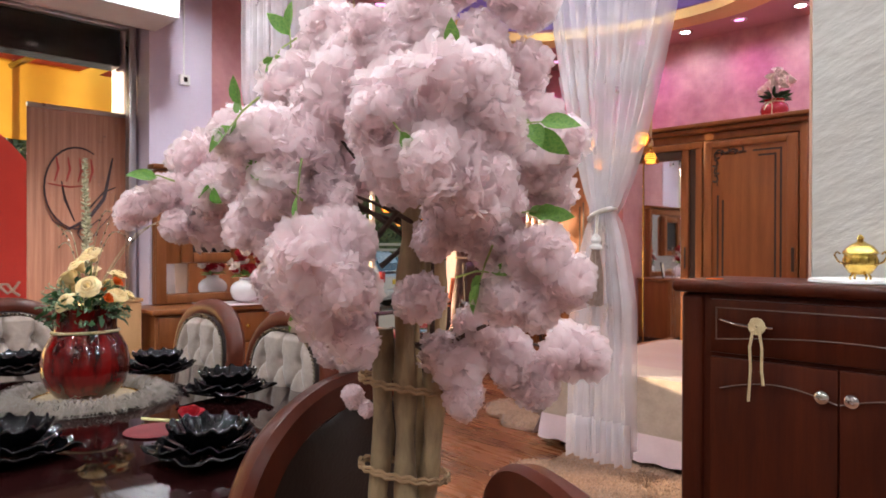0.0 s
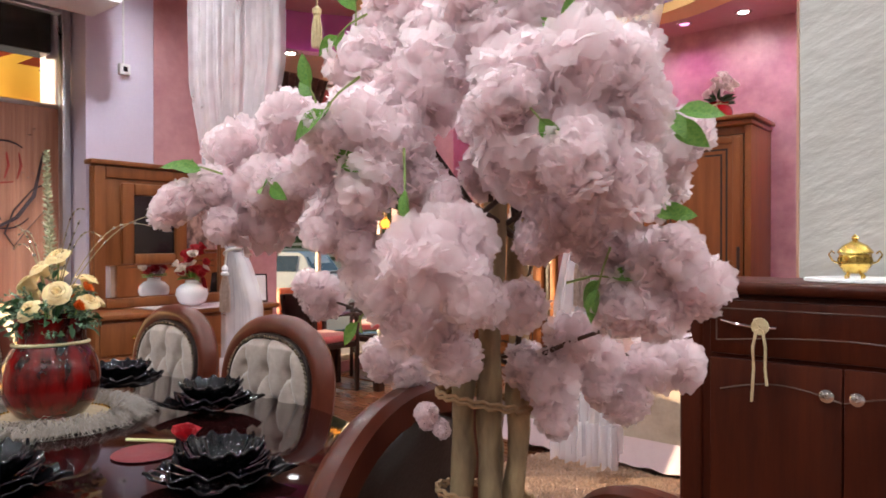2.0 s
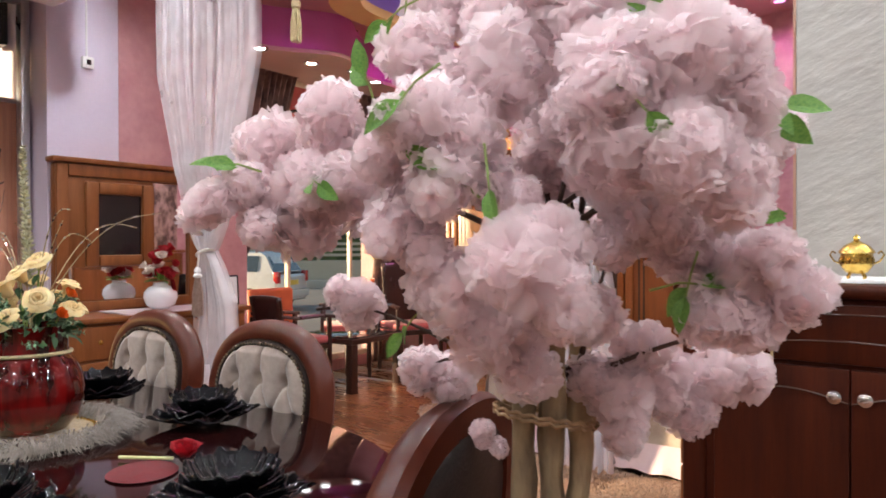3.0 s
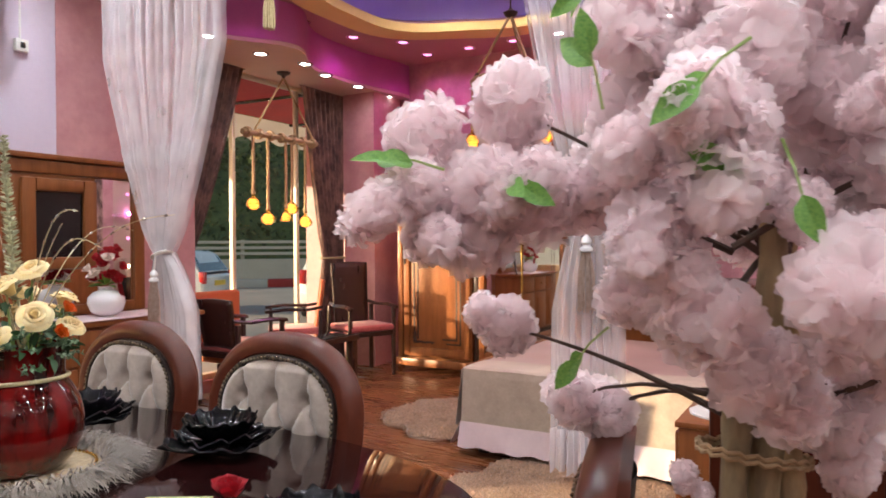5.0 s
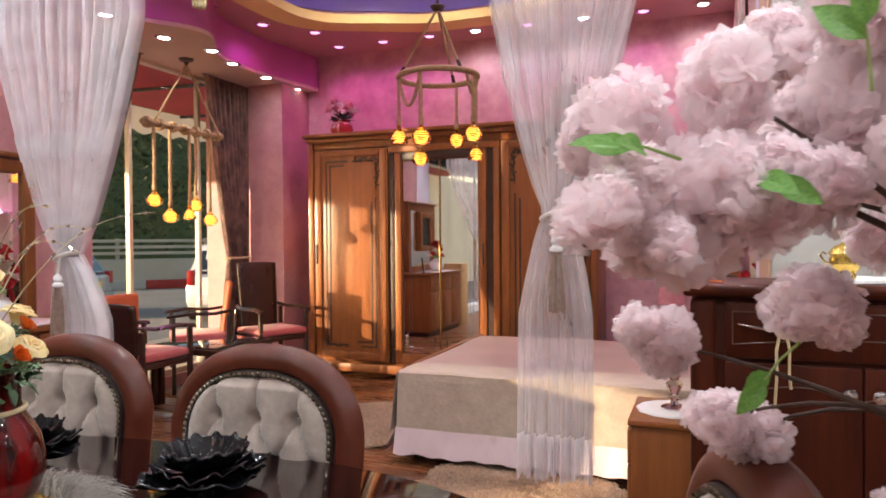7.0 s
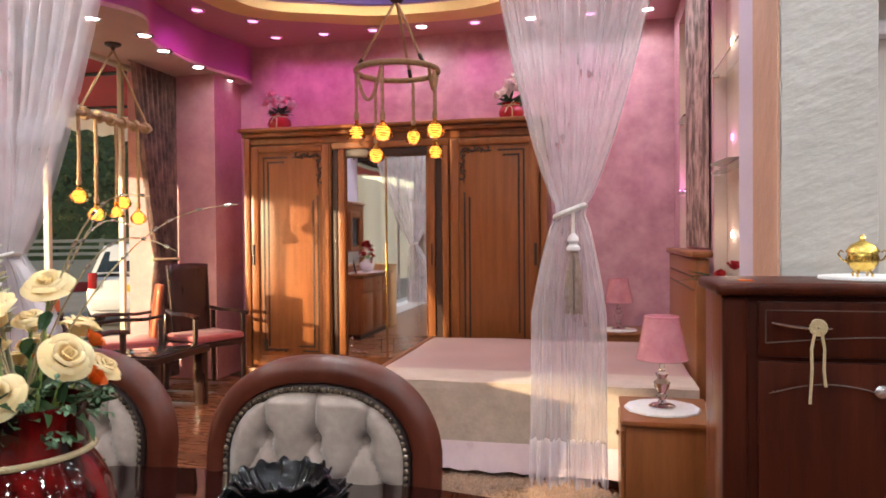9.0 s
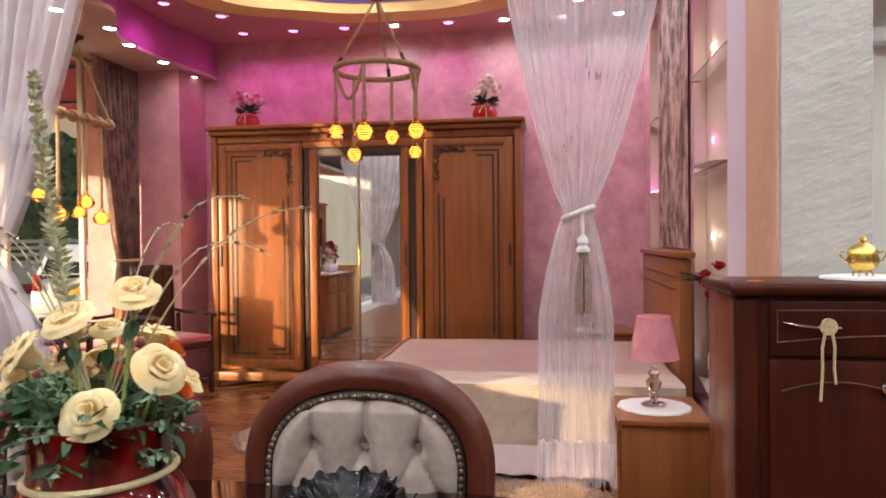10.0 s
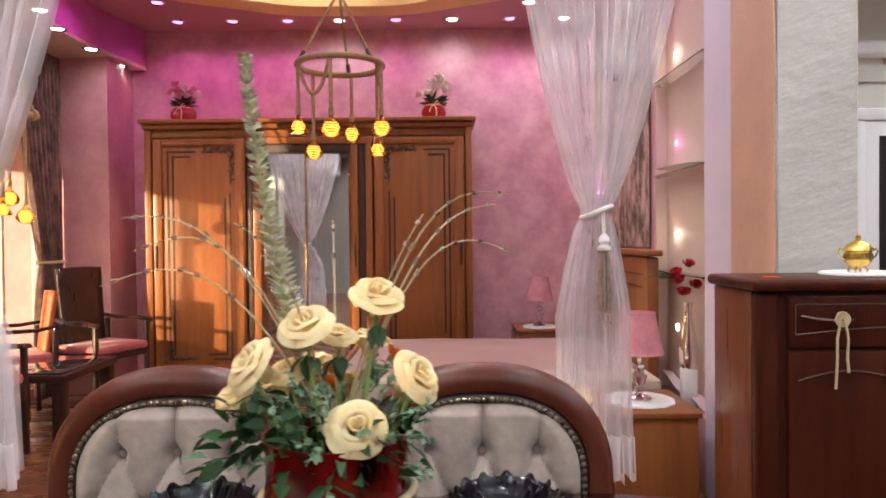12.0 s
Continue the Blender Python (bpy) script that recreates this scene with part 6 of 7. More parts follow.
# ---- along the window wall ----
buffet = thing("buffet", "reddish wooden buffet with a mirrored back panel", "sideboard", pose(0, 0, 0))
part("body", boxed(-4.655, -4.24, 1.69, 2.90, 0.06, 0.775, 0.004), WARD, buffet)
part("top", boxed(-4.658, -4.20, 1.66, 2.93, 0.778, 0.808, 0.008), WARD, buffet)
part("plinth", boxed(-4.655, -4.26, 1.72, 2.88, 0.0, 0.058), WARD_DARK, buffet)
for k in range(3):
    a = 1.71 + k * 0.395
    d = part("door", boxed(-4.238, -4.222, a, a + 0.385, 0.09, 0.56, 0.004), WARD, buffet)
    part("panel", boxed(-4.221, -4.214, a + 0.06, a + 0.325, 0.15, 0.50, 0.004), WARD, d)
    d = part("drawer", boxed(-4.238, -4.222, a, a + 0.385, 0.575, 0.76, 0.004), WARD, buffet)
    part("knob", lathe(bmesh.new(), [(0.006, 0), (0.014, 0.014), (0.001, 0.02)], 12), GOLD, d, "", pose(-4.222, a + 0.19, 0.67, 0, 90, 0))
back = part("back_panel", boxed(-4.645, -4.60, 1.83, 2.77, 0.81, 1.70, 0.006), WARD, buffet, "tall framed back panel")
part("mirror", boxed(-4.599, -4.594, 1.90, 2.70, 0.88, 1.62), MIRROR, back, "mirror sheet")
for a, b, c, d in ((1.83, 1.90, 0.812, 1.70), (2.70, 2.77, 0.812, 1.70), (1.90, 2.70, 0.812, 0.875), (1.90, 2.70, 1.625, 1.70)):
    part("frame_bar", boxed(-4.596, -4.565, a, b, c, d, 0.010), WARD, back)
part("cap", boxed(-4.65, -4.545, 1.80, 2.80, 1.704, 1.735, 0.010), WARD, back)
part("inner_panel", boxed(-4.592, -4.578, 1.90, 2.44, 1.08, 1.622, 0.004), WARD, back)
for a, b, c, d in ((1.99, 2.07, 1.085, 1.60), (2.35, 2.43, 1.085, 1.60), (2.07, 2.35, 1.085, 1.155), (2.07, 2.35, 1.525, 1.60)):
    part("frame_bar", boxed(-4.576, -4.54, a, b, c, d, 0.014), WARD, back)
part("black_pane", boxed(-4.577, -4.57, 2.07, 2.35, 1.155, 1.525), BLACKM, back, "black glass pane")

runner = tagged(part("table_runner", spread(-4.52, -4.19, 2.05, 2.72, 0.816, 0.004, 4.0), SATIN_P, None), "crumpled pale pink satin runner on the buffet", "cloth")
md = runner.modifiers.new("thick", "SOLIDIFY")
md.thickness = 0.006
jar = thing("white_jar", "round white ceramic jar holding red and white flowers", "vase", pose(-4.35, 2.35, 0.82), "white jars on the buffet")
part("body", lathe(bmesh.new(), [(0.05, 0.0), (0.085, 0.025), (0.102, 0.07), (0.098, 0.105), (0.07, 0.135), (0.045, 0.145), (0.042, 0.158), (0.05, 0.165), (0.04, 0.163)], 32), CERAMIC, jar)
rj = random.Random(9)
bm, b2, b3 = bmesh.new(), bmesh.new(), bmesh.new()
for k in range(28):
    a, h = rj.uniform(0, 6.28), rj.uniform(0.19, 0.37)
    r = rj.uniform(0.01, 0.065)
    bm = bmesh.new()
    bloom_into(bm, (r * math.cos(a) * 1.3, r * math.sin(a) * 1.3, h), 0.046, rj, 12, (math.cos(a), math.sin(a), 0.8))
    part("bloom", bm, REDFL if k % 3 else WHITEFL, jar)
for k in range(24):
    d = ball_dir(rj)
    d.z = abs(d.z) * 0.5
    leaf_into(b3, aim(Vector((0, 0, 0.17)) + d * 0.02, d), 0.025, 0.08)
bm = bmesh.new()
for k in range(7):
    bloom_into(bm, (0.06, 0.03 + 0.003 * k, 0.17 - k * 0.014), 0.026, rj, 9, (1, 0.3, 0.1))
tagged(part("ribbon", bm, REDFL, jar, "trailing crimson ribbon"), kind="stuff")
part("foliage", b3, LEAF, jar)
crate = thing("wooden_crate", "pale wooden box standing by the window", "box", pose(-4.42, 1.46, 0))
part("box", boxed(-0.16, 0.16, -0.16, 0.16, 0, 0.86, 0.006), mat("pale_pine", (0.62, 0.38, 0.18), 0.5, alt=(0.5, 0.28, 0.12), scale=3, stretch=(6, 6, 1)), crate)
part("lid", boxed(-0.168, 0.168, -0.168, 0.168, 0.864, 0.885, 0.004), bpy.data.materials["pale_pine"], crate)
sock = thing("wall_socket", "small white wall switch box with a cable", "switch", pose(-4.66, 2.05, 2.33))
part("box", boxed(0, 0.035, -0.035, 0.035, -0.035, 0.035, 0.006), WHITE_PAINT, sock)
part("cable", tube(bmesh.new(), [(0.008, 0, 0.035), (0.008, 0.0, 0.70)], 0.006, 6), WHITE_PAINT, sock)
part("button", boxed(0.036, 0.041, -0.014, 0.014, -0.016, 0.016, 0.002), BLACKM, sock)
fr = thing("photo_frame", "small dark photo frame leaning on the buffet", "picture frame", pose(-4.33, 2.84, 0.81, -8, 0, 70))
part("frame", boxed(-0.07, 0.07, -0.008, 0.008, 0, 0.20, 0.004), BLACKM, fr)
part("picture", boxed(-0.058, 0.058, -0.011, -0.0085, 0.012, 0.188), CERAMIC, fr)


def drape(y_top0, y_top1, y_tie0, y_tie1, y_b0, y_b1, z_tie, label):
    t = thing("brocade_drape", label, "curtain", pose(-5.10, 0, 0), "pair of brocade drapes")
    def fn(u, v):
        z = 0.04 + 2.66 * v
        if z > z_tie:
            s = ((z - z_tie) / (2.70 - z_tie)) ** 0.8
            a, b = y_tie0 + (y_top0 - y_tie0) * s, y_tie1 + (y_top1 - y_tie1) * s
        else:
            s = min(1, (z_tie - z) / 0.5) ** 0.7
            a, b = y_tie0 + (y_b0 - y_tie0) * s, y_tie1 + (y_b1 - y_tie1) * s
        ph = u * 9 * 2 * math.pi + math.sin(u * 9)
        return Vector((0.035 * math.sin(ph) * (0.4 + 0.6 * min(1, (b - a) / 0.4)), a + (b - a) * u, z))
    ob = part("cloth", sheet(fn, 150, 50), DRAPE, t)
    ym = (y_tie0 + y_tie1) / 2
    part("tieback", tube(bmesh.new(), [(0.06 * math.cos(a), ym + 0.5 * (y_tie1 - y_tie0 + 0.03) * math.sin(a), z_tie) for a in [2 * math.pi * k / 20 for k in range(20)]], 0.012, 7, True), GOLDROPE, t)
    part("rod", tube(bmesh.new(), [(0, y_top0 - 0.03, 2.705), (0, y_top1 + 0.03, 2.705)], 0.008, 8), CHROME, t)
    return t


drape(3.55, 4.13, 3.30, 3.52, 3.27, 3.55, 1.02, "brown brocade drape tied back at the window's side")
drape(4.88, 5.48, 5.17, 5.48, 5.10, 5.48, 1.08, "brown brocade drape gathered beside the window corner")


def armchair(m, label, tall=1.03, back_mat=DARKWOOD, wide=1.0):
    """Slim dark armchair with a red seat; faces -y."""
    t = thing("armchair", label, "chair", m, "seating by the window")
    part("backrest", sheet(lambda u, v: Vector(((u * 2 - 1) * wide * (0.17 + 0.02 * v), 0.20 + 0.06 * v, 0.44 + (tall - 0.44) * v + 0.012 * math.cos((u * 2 - 1) * 1.4))), 8, 10), back_mat, t)
    md = t.children[0].modifiers.new("thick", "SOLIDIFY")
    md.thickness = 0.035
    part("seat", boxed(-0.23, 0.23, -0.24, 0.20, 0.415, 0.475, 0.022, 3), REDCUSH, t, "red cushion")
    part("seat_frame", boxed(-0.235, 0.235, -0.235, 0.205, 0.37, 0.413, 0.006), DARKWOOD, t)
    for sx in (-1, 1):
        part("leg", boxed(sx * 0.225 - 0.016, sx * 0.225 + 0.016, -0.236, -0.204, 0, 0.63, 0.004), DARKWOOD, t)
        part("leg", boxed(sx * 0.225 - 0.016, sx * 0.225 + 0.016, 0.19, 0.222, 0, 0.63, 0.004), DARKWOOD, t)
        part("armrest", tube(bmesh.new(), [(sx * 0.23, -0.27, 0.628), (sx * 0.238, -0.1, 0.648), (sx * 0.23, 0.10, 0.640), (sx * 0.2, 0.23, 0.66)], [0.018, 0.02, 0.018, 0.016], 8, False, None, 0.6), DARKWOOD, t)
    return t


armchair(pose(-4.62, 5.13, 0, 0, 0, 65), "tall-backed dark wooden armchair with red seat by the window")
armchair(pose(-4.72, 3.72, 0, 0, 0, 176), "dark wooden armchair with red seat facing the coffee table", 0.80)
armchair(pose(-5.0, 4.66, 0, 0, 0, -46), "armchair with orange padded back beside the window", 0.88, ORANGECH, 0.55)
ott = thing("orange_chair", "low orange leather tub chair by the glass", "chair", pose(-5.0, 3.86, 0, 0, 0, 90))
part("backrest", boxed(-0.24, 0.24, 0.10, 0.18, 0.36, 0.84, 0.03, 3), ORANGECH, ott)
part("seat", boxed(-0.24, 0.24, -0.16, 0.098, 0.30, 0.42, 0.03, 3), ORANGECH, ott)
for sx in (-0.2, 0.2):
    for sy in (-0.13, 0.15):
        part("leg", boxed(sx - 0.02, sx + 0.02, sy - 0.02, sy + 0.02, 0, 0.298, 0.004), DARKWOOD, ott)
cof = thing("coffee_table", "low dark wooden coffee table with a smoked glass top", "table", pose(-4.62, 4.32, 0))
part("top_frame", boxed(-0.34, 0.34, -0.34, 0.34, 0.40, 0.445, 0.006), DARKWOOD, cof)
part("glass_top", boxed(-0.31, 0.31, -0.31, 0.31, 0.447, 0.456, 0.003), SMOKED, cof, "smoked glass top")
for sx in (-0.29, 0.29):
    for sy in (-0.29, 0.29):
        part("leg", boxed(sx - 0.035, sx + 0.035, sy - 0.035, sy + 0.035, 0, 0.398, 0.004), DARKWOOD, cof)


# ---- fur rugs ----
def rug(x, y, rx, ry, a, label, seed, n=5200):
    r = random.Random(seed)
    t = thing("fur_rug", label, "rug", pose(x, y, 0.0, 0, 0, a))
    def edge(q):
        return 1 + 0.10 * math.sin(3 * q + seed) + 0.07 * math.sin(5 * q + 2 * seed) + 0.04 * math.sin(9 * q)
    bm = bmesh.new()
    ring = [bm.verts.new((rx * edge(q) * math.cos(q), ry * edge(q) * math.sin(q), 0.001)) for q in [2 * math.pi * k / 48 for k in range(48)]]
    in_ = [bm.verts.new((v.co.x * 0.93, v.co.y * 0.93, 0.016)) for v in ring]
    for k in range(48):
        bm.faces.new((ring[k], ring[(k + 1) % 48], in_[(k + 1) % 48], in_[k]))
    bm.faces.new(in_)
    part("hide", bm, FURRUG, t)
    vs, fs = [], []
    for k in range(n):
        q, d = r.uniform(0, 6.283), math.sqrt(r.uniform(0, 1))
        px, py = rx * edge(q) * d * math.cos(q), ry * edge(q) * d * math.sin(q)
        ang = noise.noise((px * 3, py * 3, seed)) * 4 + r.gauss(0, 0.8)
        l, w = r.uniform(0.03, 0.055), r.uniform(0.003, 0.006)
        ox, oy = math.cos(ang) * l, math.sin(ang) * l
        b = len(vs)
        vs += [(px - oy / l * w, py + ox / l * w, 0.014), (px + oy / l * w, py - ox / l * w, 0.014), (px + ox * 0.5, py + oy * 0.5, 0.036), (px + ox, py + oy, 0.016)]
        fs += [(b, b + 1, b + 2), (b + 1, b + 3, b + 2)]
    me = bpy.data.meshes.new("fur")
    me.from_pydata(vs, [], fs)
    me.materials.append(FURRUG)
    o = new("fur", me)
    o.parent = t
    tagged(o, "long tan fur pile", kind="stuff")
    return t


rug(-1.85, 3.00, 0.62, 0.42, 8, "long-haired tan fur rug beside the bed", 2.0, 14000)
rug(-3.13, 4.05, 0.36, 0.52, 20, "short dusty pink fur rug at the bed's foot", 5.0, 9000)

# ---- lit niches, panel and the bay beyond ----
def niche(y0, y1, leds, label):
    t = thing("niche_shelf", label, "shelf", pose(0, 0, 0), "glass shelves in the niches")
    for z in (1.03, 1.58, 2.12):
        part("glass_shelf", boxed(-0.785, -0.703, y0 + 0.010, y1 - 0.010, z, z + 0.008, 0.001, 1), GLASS, t)
        for y in (y0 + 0.012, y1 - 0.012):
            part("bracket", tube(bmesh.new(), [(-0.78, y, z - 0.006), (-0.74, y, z - 0.006)], 0.006, 6), CHROME, t)
    for z, m in leds:
        bm = lathe(bmesh.new(), [(0.020, 0.0), (0.016, 0.006), (0.001, 0.008)], 16)
        part("led", bm, m, t, "small round LED", pose(-0.701, (y0 + y1) / 2 + (0.22 if y0 < 4 else 0.05), z, 0, -90, 0))
    return t


niche(3.19, 3.98, ((2.26, L_WARM), (1.76, L_MAG), (1.245, L_WARM), (0.72, L_WHITE)), "glass shelves with LED dots in a pink niche")
niche(5.22, 5.62, ((2.3, L_WARM), (1.85, L_MAG), (1.30, L_MAG), (0.95, L_WARM)), "glass shelves with LED dots beside the bed")
for y, zz, c, w in ((3.805, 2.26, WARM, 0.16), (3.805, 1.76, MAGENTA, 0.10), (3.805, 1.245, WARM, 0.16), (5.47, 1.6, MAGENTA, 0.5)):
    d = bpy.data.lights.new("niche_led", "POINT")
    d.energy, d.color, d.shadow_soft_size = w, c, 0.02
    new("niche_led", d).location = (-0.74, y, zz)
tagged(part("cloth_scrap", spread(-0.82, -0.71, 3.3, 3.8, 1.605, 0.02, 7.0), DOILY, None), "crumpled white lace on the niche shelf", "cloth")
tagged(part("cloth_heap", spread(-0.765, -0.705, 3.25, 3.9, 0.42, 0.08, 9.0), SATIN_P, None), "heap of cream satin in the niche", "cloth")
tray = thing("silver_vase", "slim silver vase with dark red flowers beside the chest", "vase", pose(-0.765, 3.45, -0.045))
part("stand", boxed(-0.035, 0.035, -0.035, 0.035, 0.402, 0.60, 0.006), WHITE_PAINT, tray)
part("body", lathe(bmesh.new(), [(0.034, 0.60), (0.046, 0.63), (0.049, 0.69), (0.036, 0.78), (0.020, 0.86), (0.018, 0.91), (0.026, 0.94)], 24), CHROME, tray, "slim silver vase")
bm, b2 = bmesh.new(), bmesh.new()
rt = random.Random(4)
for x, y, z in ((-0.02, 0.0, 0.98), (0.02, -0.02, 1.02), (-0.04, 0.03, 1.08), (0.01, 0.03, 1.12), (-0.05, -0.02, 1.05)):
    bloom_into(bm, (x, y, z), 0.046, rt, 12, (x, y - 0.05, 0.05))
    part("red_bloom", bm, REDFL, tray)
    bm = bmesh.new()
for k in range(9):
    leaf_into(b2, aim((-0.02, 0, 1.06), (-1.0, rt.uniform(-0.4, 0.3), rt.uniform(0.1, 0.5))), 0.020, rt.uniform(0.14, 0.34), 0.1)
part("frond", b2, LEAFDARK, tray)
structure("wall_cloth_panel", sheet(lambda u, v: Vector((-0.785 - 0.004 * math.sin(u * 40), 4.05 + 1.02 * u, 1.17 + 1.87 * v)), 120, 4), PANEL, "brown brocade hanging behind the bed's head", "curtain", True)

door = tagged(thing("door_1", "white panelled double door with dark glass", "door", pose(1.0, 4.995, 0)), kind="structure")
part("door_frame", boxed(-0.03, 0.06, -0.05, 0.0, 0, 2.06, 0.008), WHITE_PAINT, door)
part("door_frame", boxed(1.64, 1.73, -0.05, 0.0, 0, 2.06, 0.008), WHITE_PAINT, door)
part("door_frame", boxed(-0.06, 1.76, -0.055, 0.0, 2.062, 2.15, 0.012), WHITE_PAINT, door)
for k in range(2):
    a = 0.064 + k * 0.79
    part("leaf", boxed(a, a + 0.785, -0.035, -0.004, 0.01, 2.055, 0.004), WHITE_PAINT, door)
    part("glass_pane", boxed(a + 0.10, a + 0.685, -0.04, -0.036, 0.9, 1.95, 0.002, 1), BLACKM, door)
    part("panel", boxed(a + 0.10, a + 0.685, -0.043, -0.036, 0.15, 0.8, 0.004), WHITE_PAINT, door)
wv = thing("framed_verse", "cream wall hanging with faint writing on the far wall", "picture", pose(0.95, 4.985, 2.35))
part("cloth", boxed(-0.2, 0.9, -0.012, 0.0, 0.0, 0.42, 0.003), CREAM, wv)
FADED = mat("faded_red_ink", (0.5, 0.3, 0.26), 0.6)
for k in range(4):
    part("writing_bar", boxed(0.05 + 0.2 * k, 0.07 + 0.2 * k, -0.014, -0.0125, 0.12, 0.3), FADED, wv)

# ---- outside the windows ----
structure("ground", boxed(-120, -5.4, -80, 120, -0.8, -0.42), ASPHALT, "grey asphalt road and yard", "road")
structure("pavement", boxed(-7.6, -5.36, -12, 16, -0.42, -0.02, 0.02), PAVE, "pale pavement along the shop", "pavement")
FAR = pose(-19.6, 19.4, 0, 0, 0, 44)


def placed(name, bm, material, label, category, m):
    ob = structure(name, bm, material, label, category)
    ob.matrix_basis = m
    return ob


placed("far_bank", boxed(-40, 40, 0.0, 1.0, -0.42, 0.62), BANKW, "pale retaining wall across the road", "wall", FAR)
kerb = tagged(thing("far_kerb", "red and white painted kerb across the road", "kerb", FAR), kind="structure")
for k in range(26):
    part("kerb_stone", boxed(-26 + k * 2.0, -24.02 + k * 2.0, -0.5, -0.02, -0.42, -0.12, 0.02), AWN if k % 2 else PAVE, kerb)
rail = tagged(thing("guard_rail", "pale guard rail on the retaining wall", "rail", FAR), kind="structure")
for z in (0.78, 1.0, 1.22):
    part("rail", boxed(-36, 36, 0.2, 0.28, z, z + 0.11, 0.01), BANKW, rail)
for k in range(24):
    part("post", boxed(-34 + k * 3, -33.86 + k * 3, 0.3, 0.4, 0.62, 1.36), BANKW, rail)
rt = random.Random(31)
placed("far_slope", sheet(lambda u, v: Vector((-45 + 90 * u, 2.0 + 12 * v, 0.3 + 9.0 * v ** 0.8 + 0.6 * noise.noise((u * 20, v * 6, 0)))), 60, 12), HEDGE, "dark wooded slope behind the road", "ground", FAR)
vs, fs = [], []
for k in range(26000):
    u, v = rt.uniform(-34, 30), rt.uniform(0, 1)
    c = Vector((u, 1.2 + 9 * v + rt.uniform(-0.8, 0.3), 0.5 + 8.0 * v ** 0.8 + 0.9 * noise.noise((u * 0.5, v * 4, 2)) + rt.uniform(-0.2, 0.5)))
    d, e = ball_dir(rt) * rt.uniform(0.10, 0.26), ball_dir(rt) * rt.uniform(0.08, 0.2)
    b = len(vs)
    vs += [tuple(c), tuple(c + d), tuple(c + d + e), tuple(c + e)]
    fs.append((b, b + 1, b + 2, b + 3))
me = bpy.data.meshes.new("far_trees")
me.from_pydata(vs, [], fs)
me.materials.append(HEDGE)
o = new("far_trees", me)
o.matrix_basis = FAR
tagged(o, "dark green trees and scrub on the far slope", "trees", kind="stuff")


def car(m, label, paint):
    """A small hatchback; its tail faces -y, 4 m long."""
    t = thing("car", label, "car", m, "cars on the road")
    secs = ((0.0, 0.30, 0.62, 0.72), (0.06, 0.26, 0.66, 0.80), (0.45, 0.25, 0.70, 0.84), (2.6, 0.25, 0.70, 0.84), (3.5, 0.28, 0.64, 0.76), (3.85, 0.32, 0.56, 0.62))
    bm = bmesh.new()
    rings = []
    for y, z0, zs, hw in secs:
        w = hw
        top = {0.0: 0.86, 0.06: 0.92, 0.45: 0.95, 2.6: 0.95, 3.5: 0.84, 3.85: 0.68}[y]
        rings.append([bm.verts.new(p) for p in ((-w * 0.92, y, z0), (-w, y, z0 + 0.15), (-w, y, zs), (-w * 0.90, y, top), (w * 0.90, y, top), (w, y, zs), (w, y, z0 + 0.15), (w * 0.92, y, z0))])
    for a, b in zip(rings, rings[1:]):
        for k in range(8):
            bm.faces.new((a[k], a[(k + 1) % 8], b[(k + 1) % 8], b[k]))
    bm.faces.new(rings[0])
    bm.faces.new(rings[-1][::-1])
    part("body", bm, paint, t)
    bm = bmesh.new()
    rings = []
    for y, z, w in ((0.12, 0.95, 0.74), (0.40, 1.38, 0.62), (0.55, 1.46, 0.60), (1.9, 1.48, 0.60), (2.9, 0.95, 0.74)):
        rings.append([bm.verts.new(p) for p in ((-w, y, z), (-w * 0.7, y, z + 0.03), (w * 0.7, y, z + 0.03), (w, y, z))])
    base = [[bm.verts.new((s * 0.76, y, 0.93)) for s in (-1, 1)] for y in (0.12, 0.40, 0.55, 1.9, 2.9)]
    for i in range(4):
        a, b = rings[i], rings[i + 1]
        for k in range(3):
            bm.faces.new((a[k], a[k + 1], b[k + 1], b[k]))
        bm.faces.new((base[i][0], a[0], b[0], base[i + 1][0]))
        bm.faces.new((a[3], base[i][1], base[i + 1][1], b[3]))
    part("cabin", bm, paint, t)
    part("rear_window", sheet(lambda u, v: Vector(((u * 2 - 1) * (0.66 - 0.10 * v), 0.13 + 0.24 * v, 1.0 + 0.36 * v)), 6, 4), CARGLASS, t, "dark tinted rear window")
    for s in (-1, 1):
        part("side_window", sheet(lambda u, v: Vector((s * (0.765 - 0.12 * v), 0.55 + 1.9 * u * (1 - 0.25 * v), 1.0 + 0.38 * v)), 6, 4), CARGLASS, t)
        part("tail_lamp", boxed(s * 0.70 - 0.07, s * 0.70 + 0.07, -0.02, 0.12, 0.72, 1.0, 0.02), TAIL, t, "red tail lamp")
        for y in (0.72, 3.1):
            w = part("wheel", lathe(bmesh.new(), [(0.20, -0.09), (0.30, -0.09), (0.31, 0.0), (0.30, 0.09), (0.20, 0.09)], 24), TYRE, t, "", pose(s * 0.77, y, 0.31, 0, 90, 0))
            part("rim", lathe(bmesh.new(), [(0.001, 0.092 * s), (0.12, 0.094 * s), (0.20, 0.085 * s)], 20), STEEL, w)
    part("number_plate", boxed(-0.26, 0.26, -0.015, 0.0, 0.66, 0.78, 0.003), PLATEY, t, "blank yellow plate")
    part("bumper", boxed(-0.76, 0.76, -0.06, 0.05, 0.34, 0.54, 0.04), paint, t)
    return t


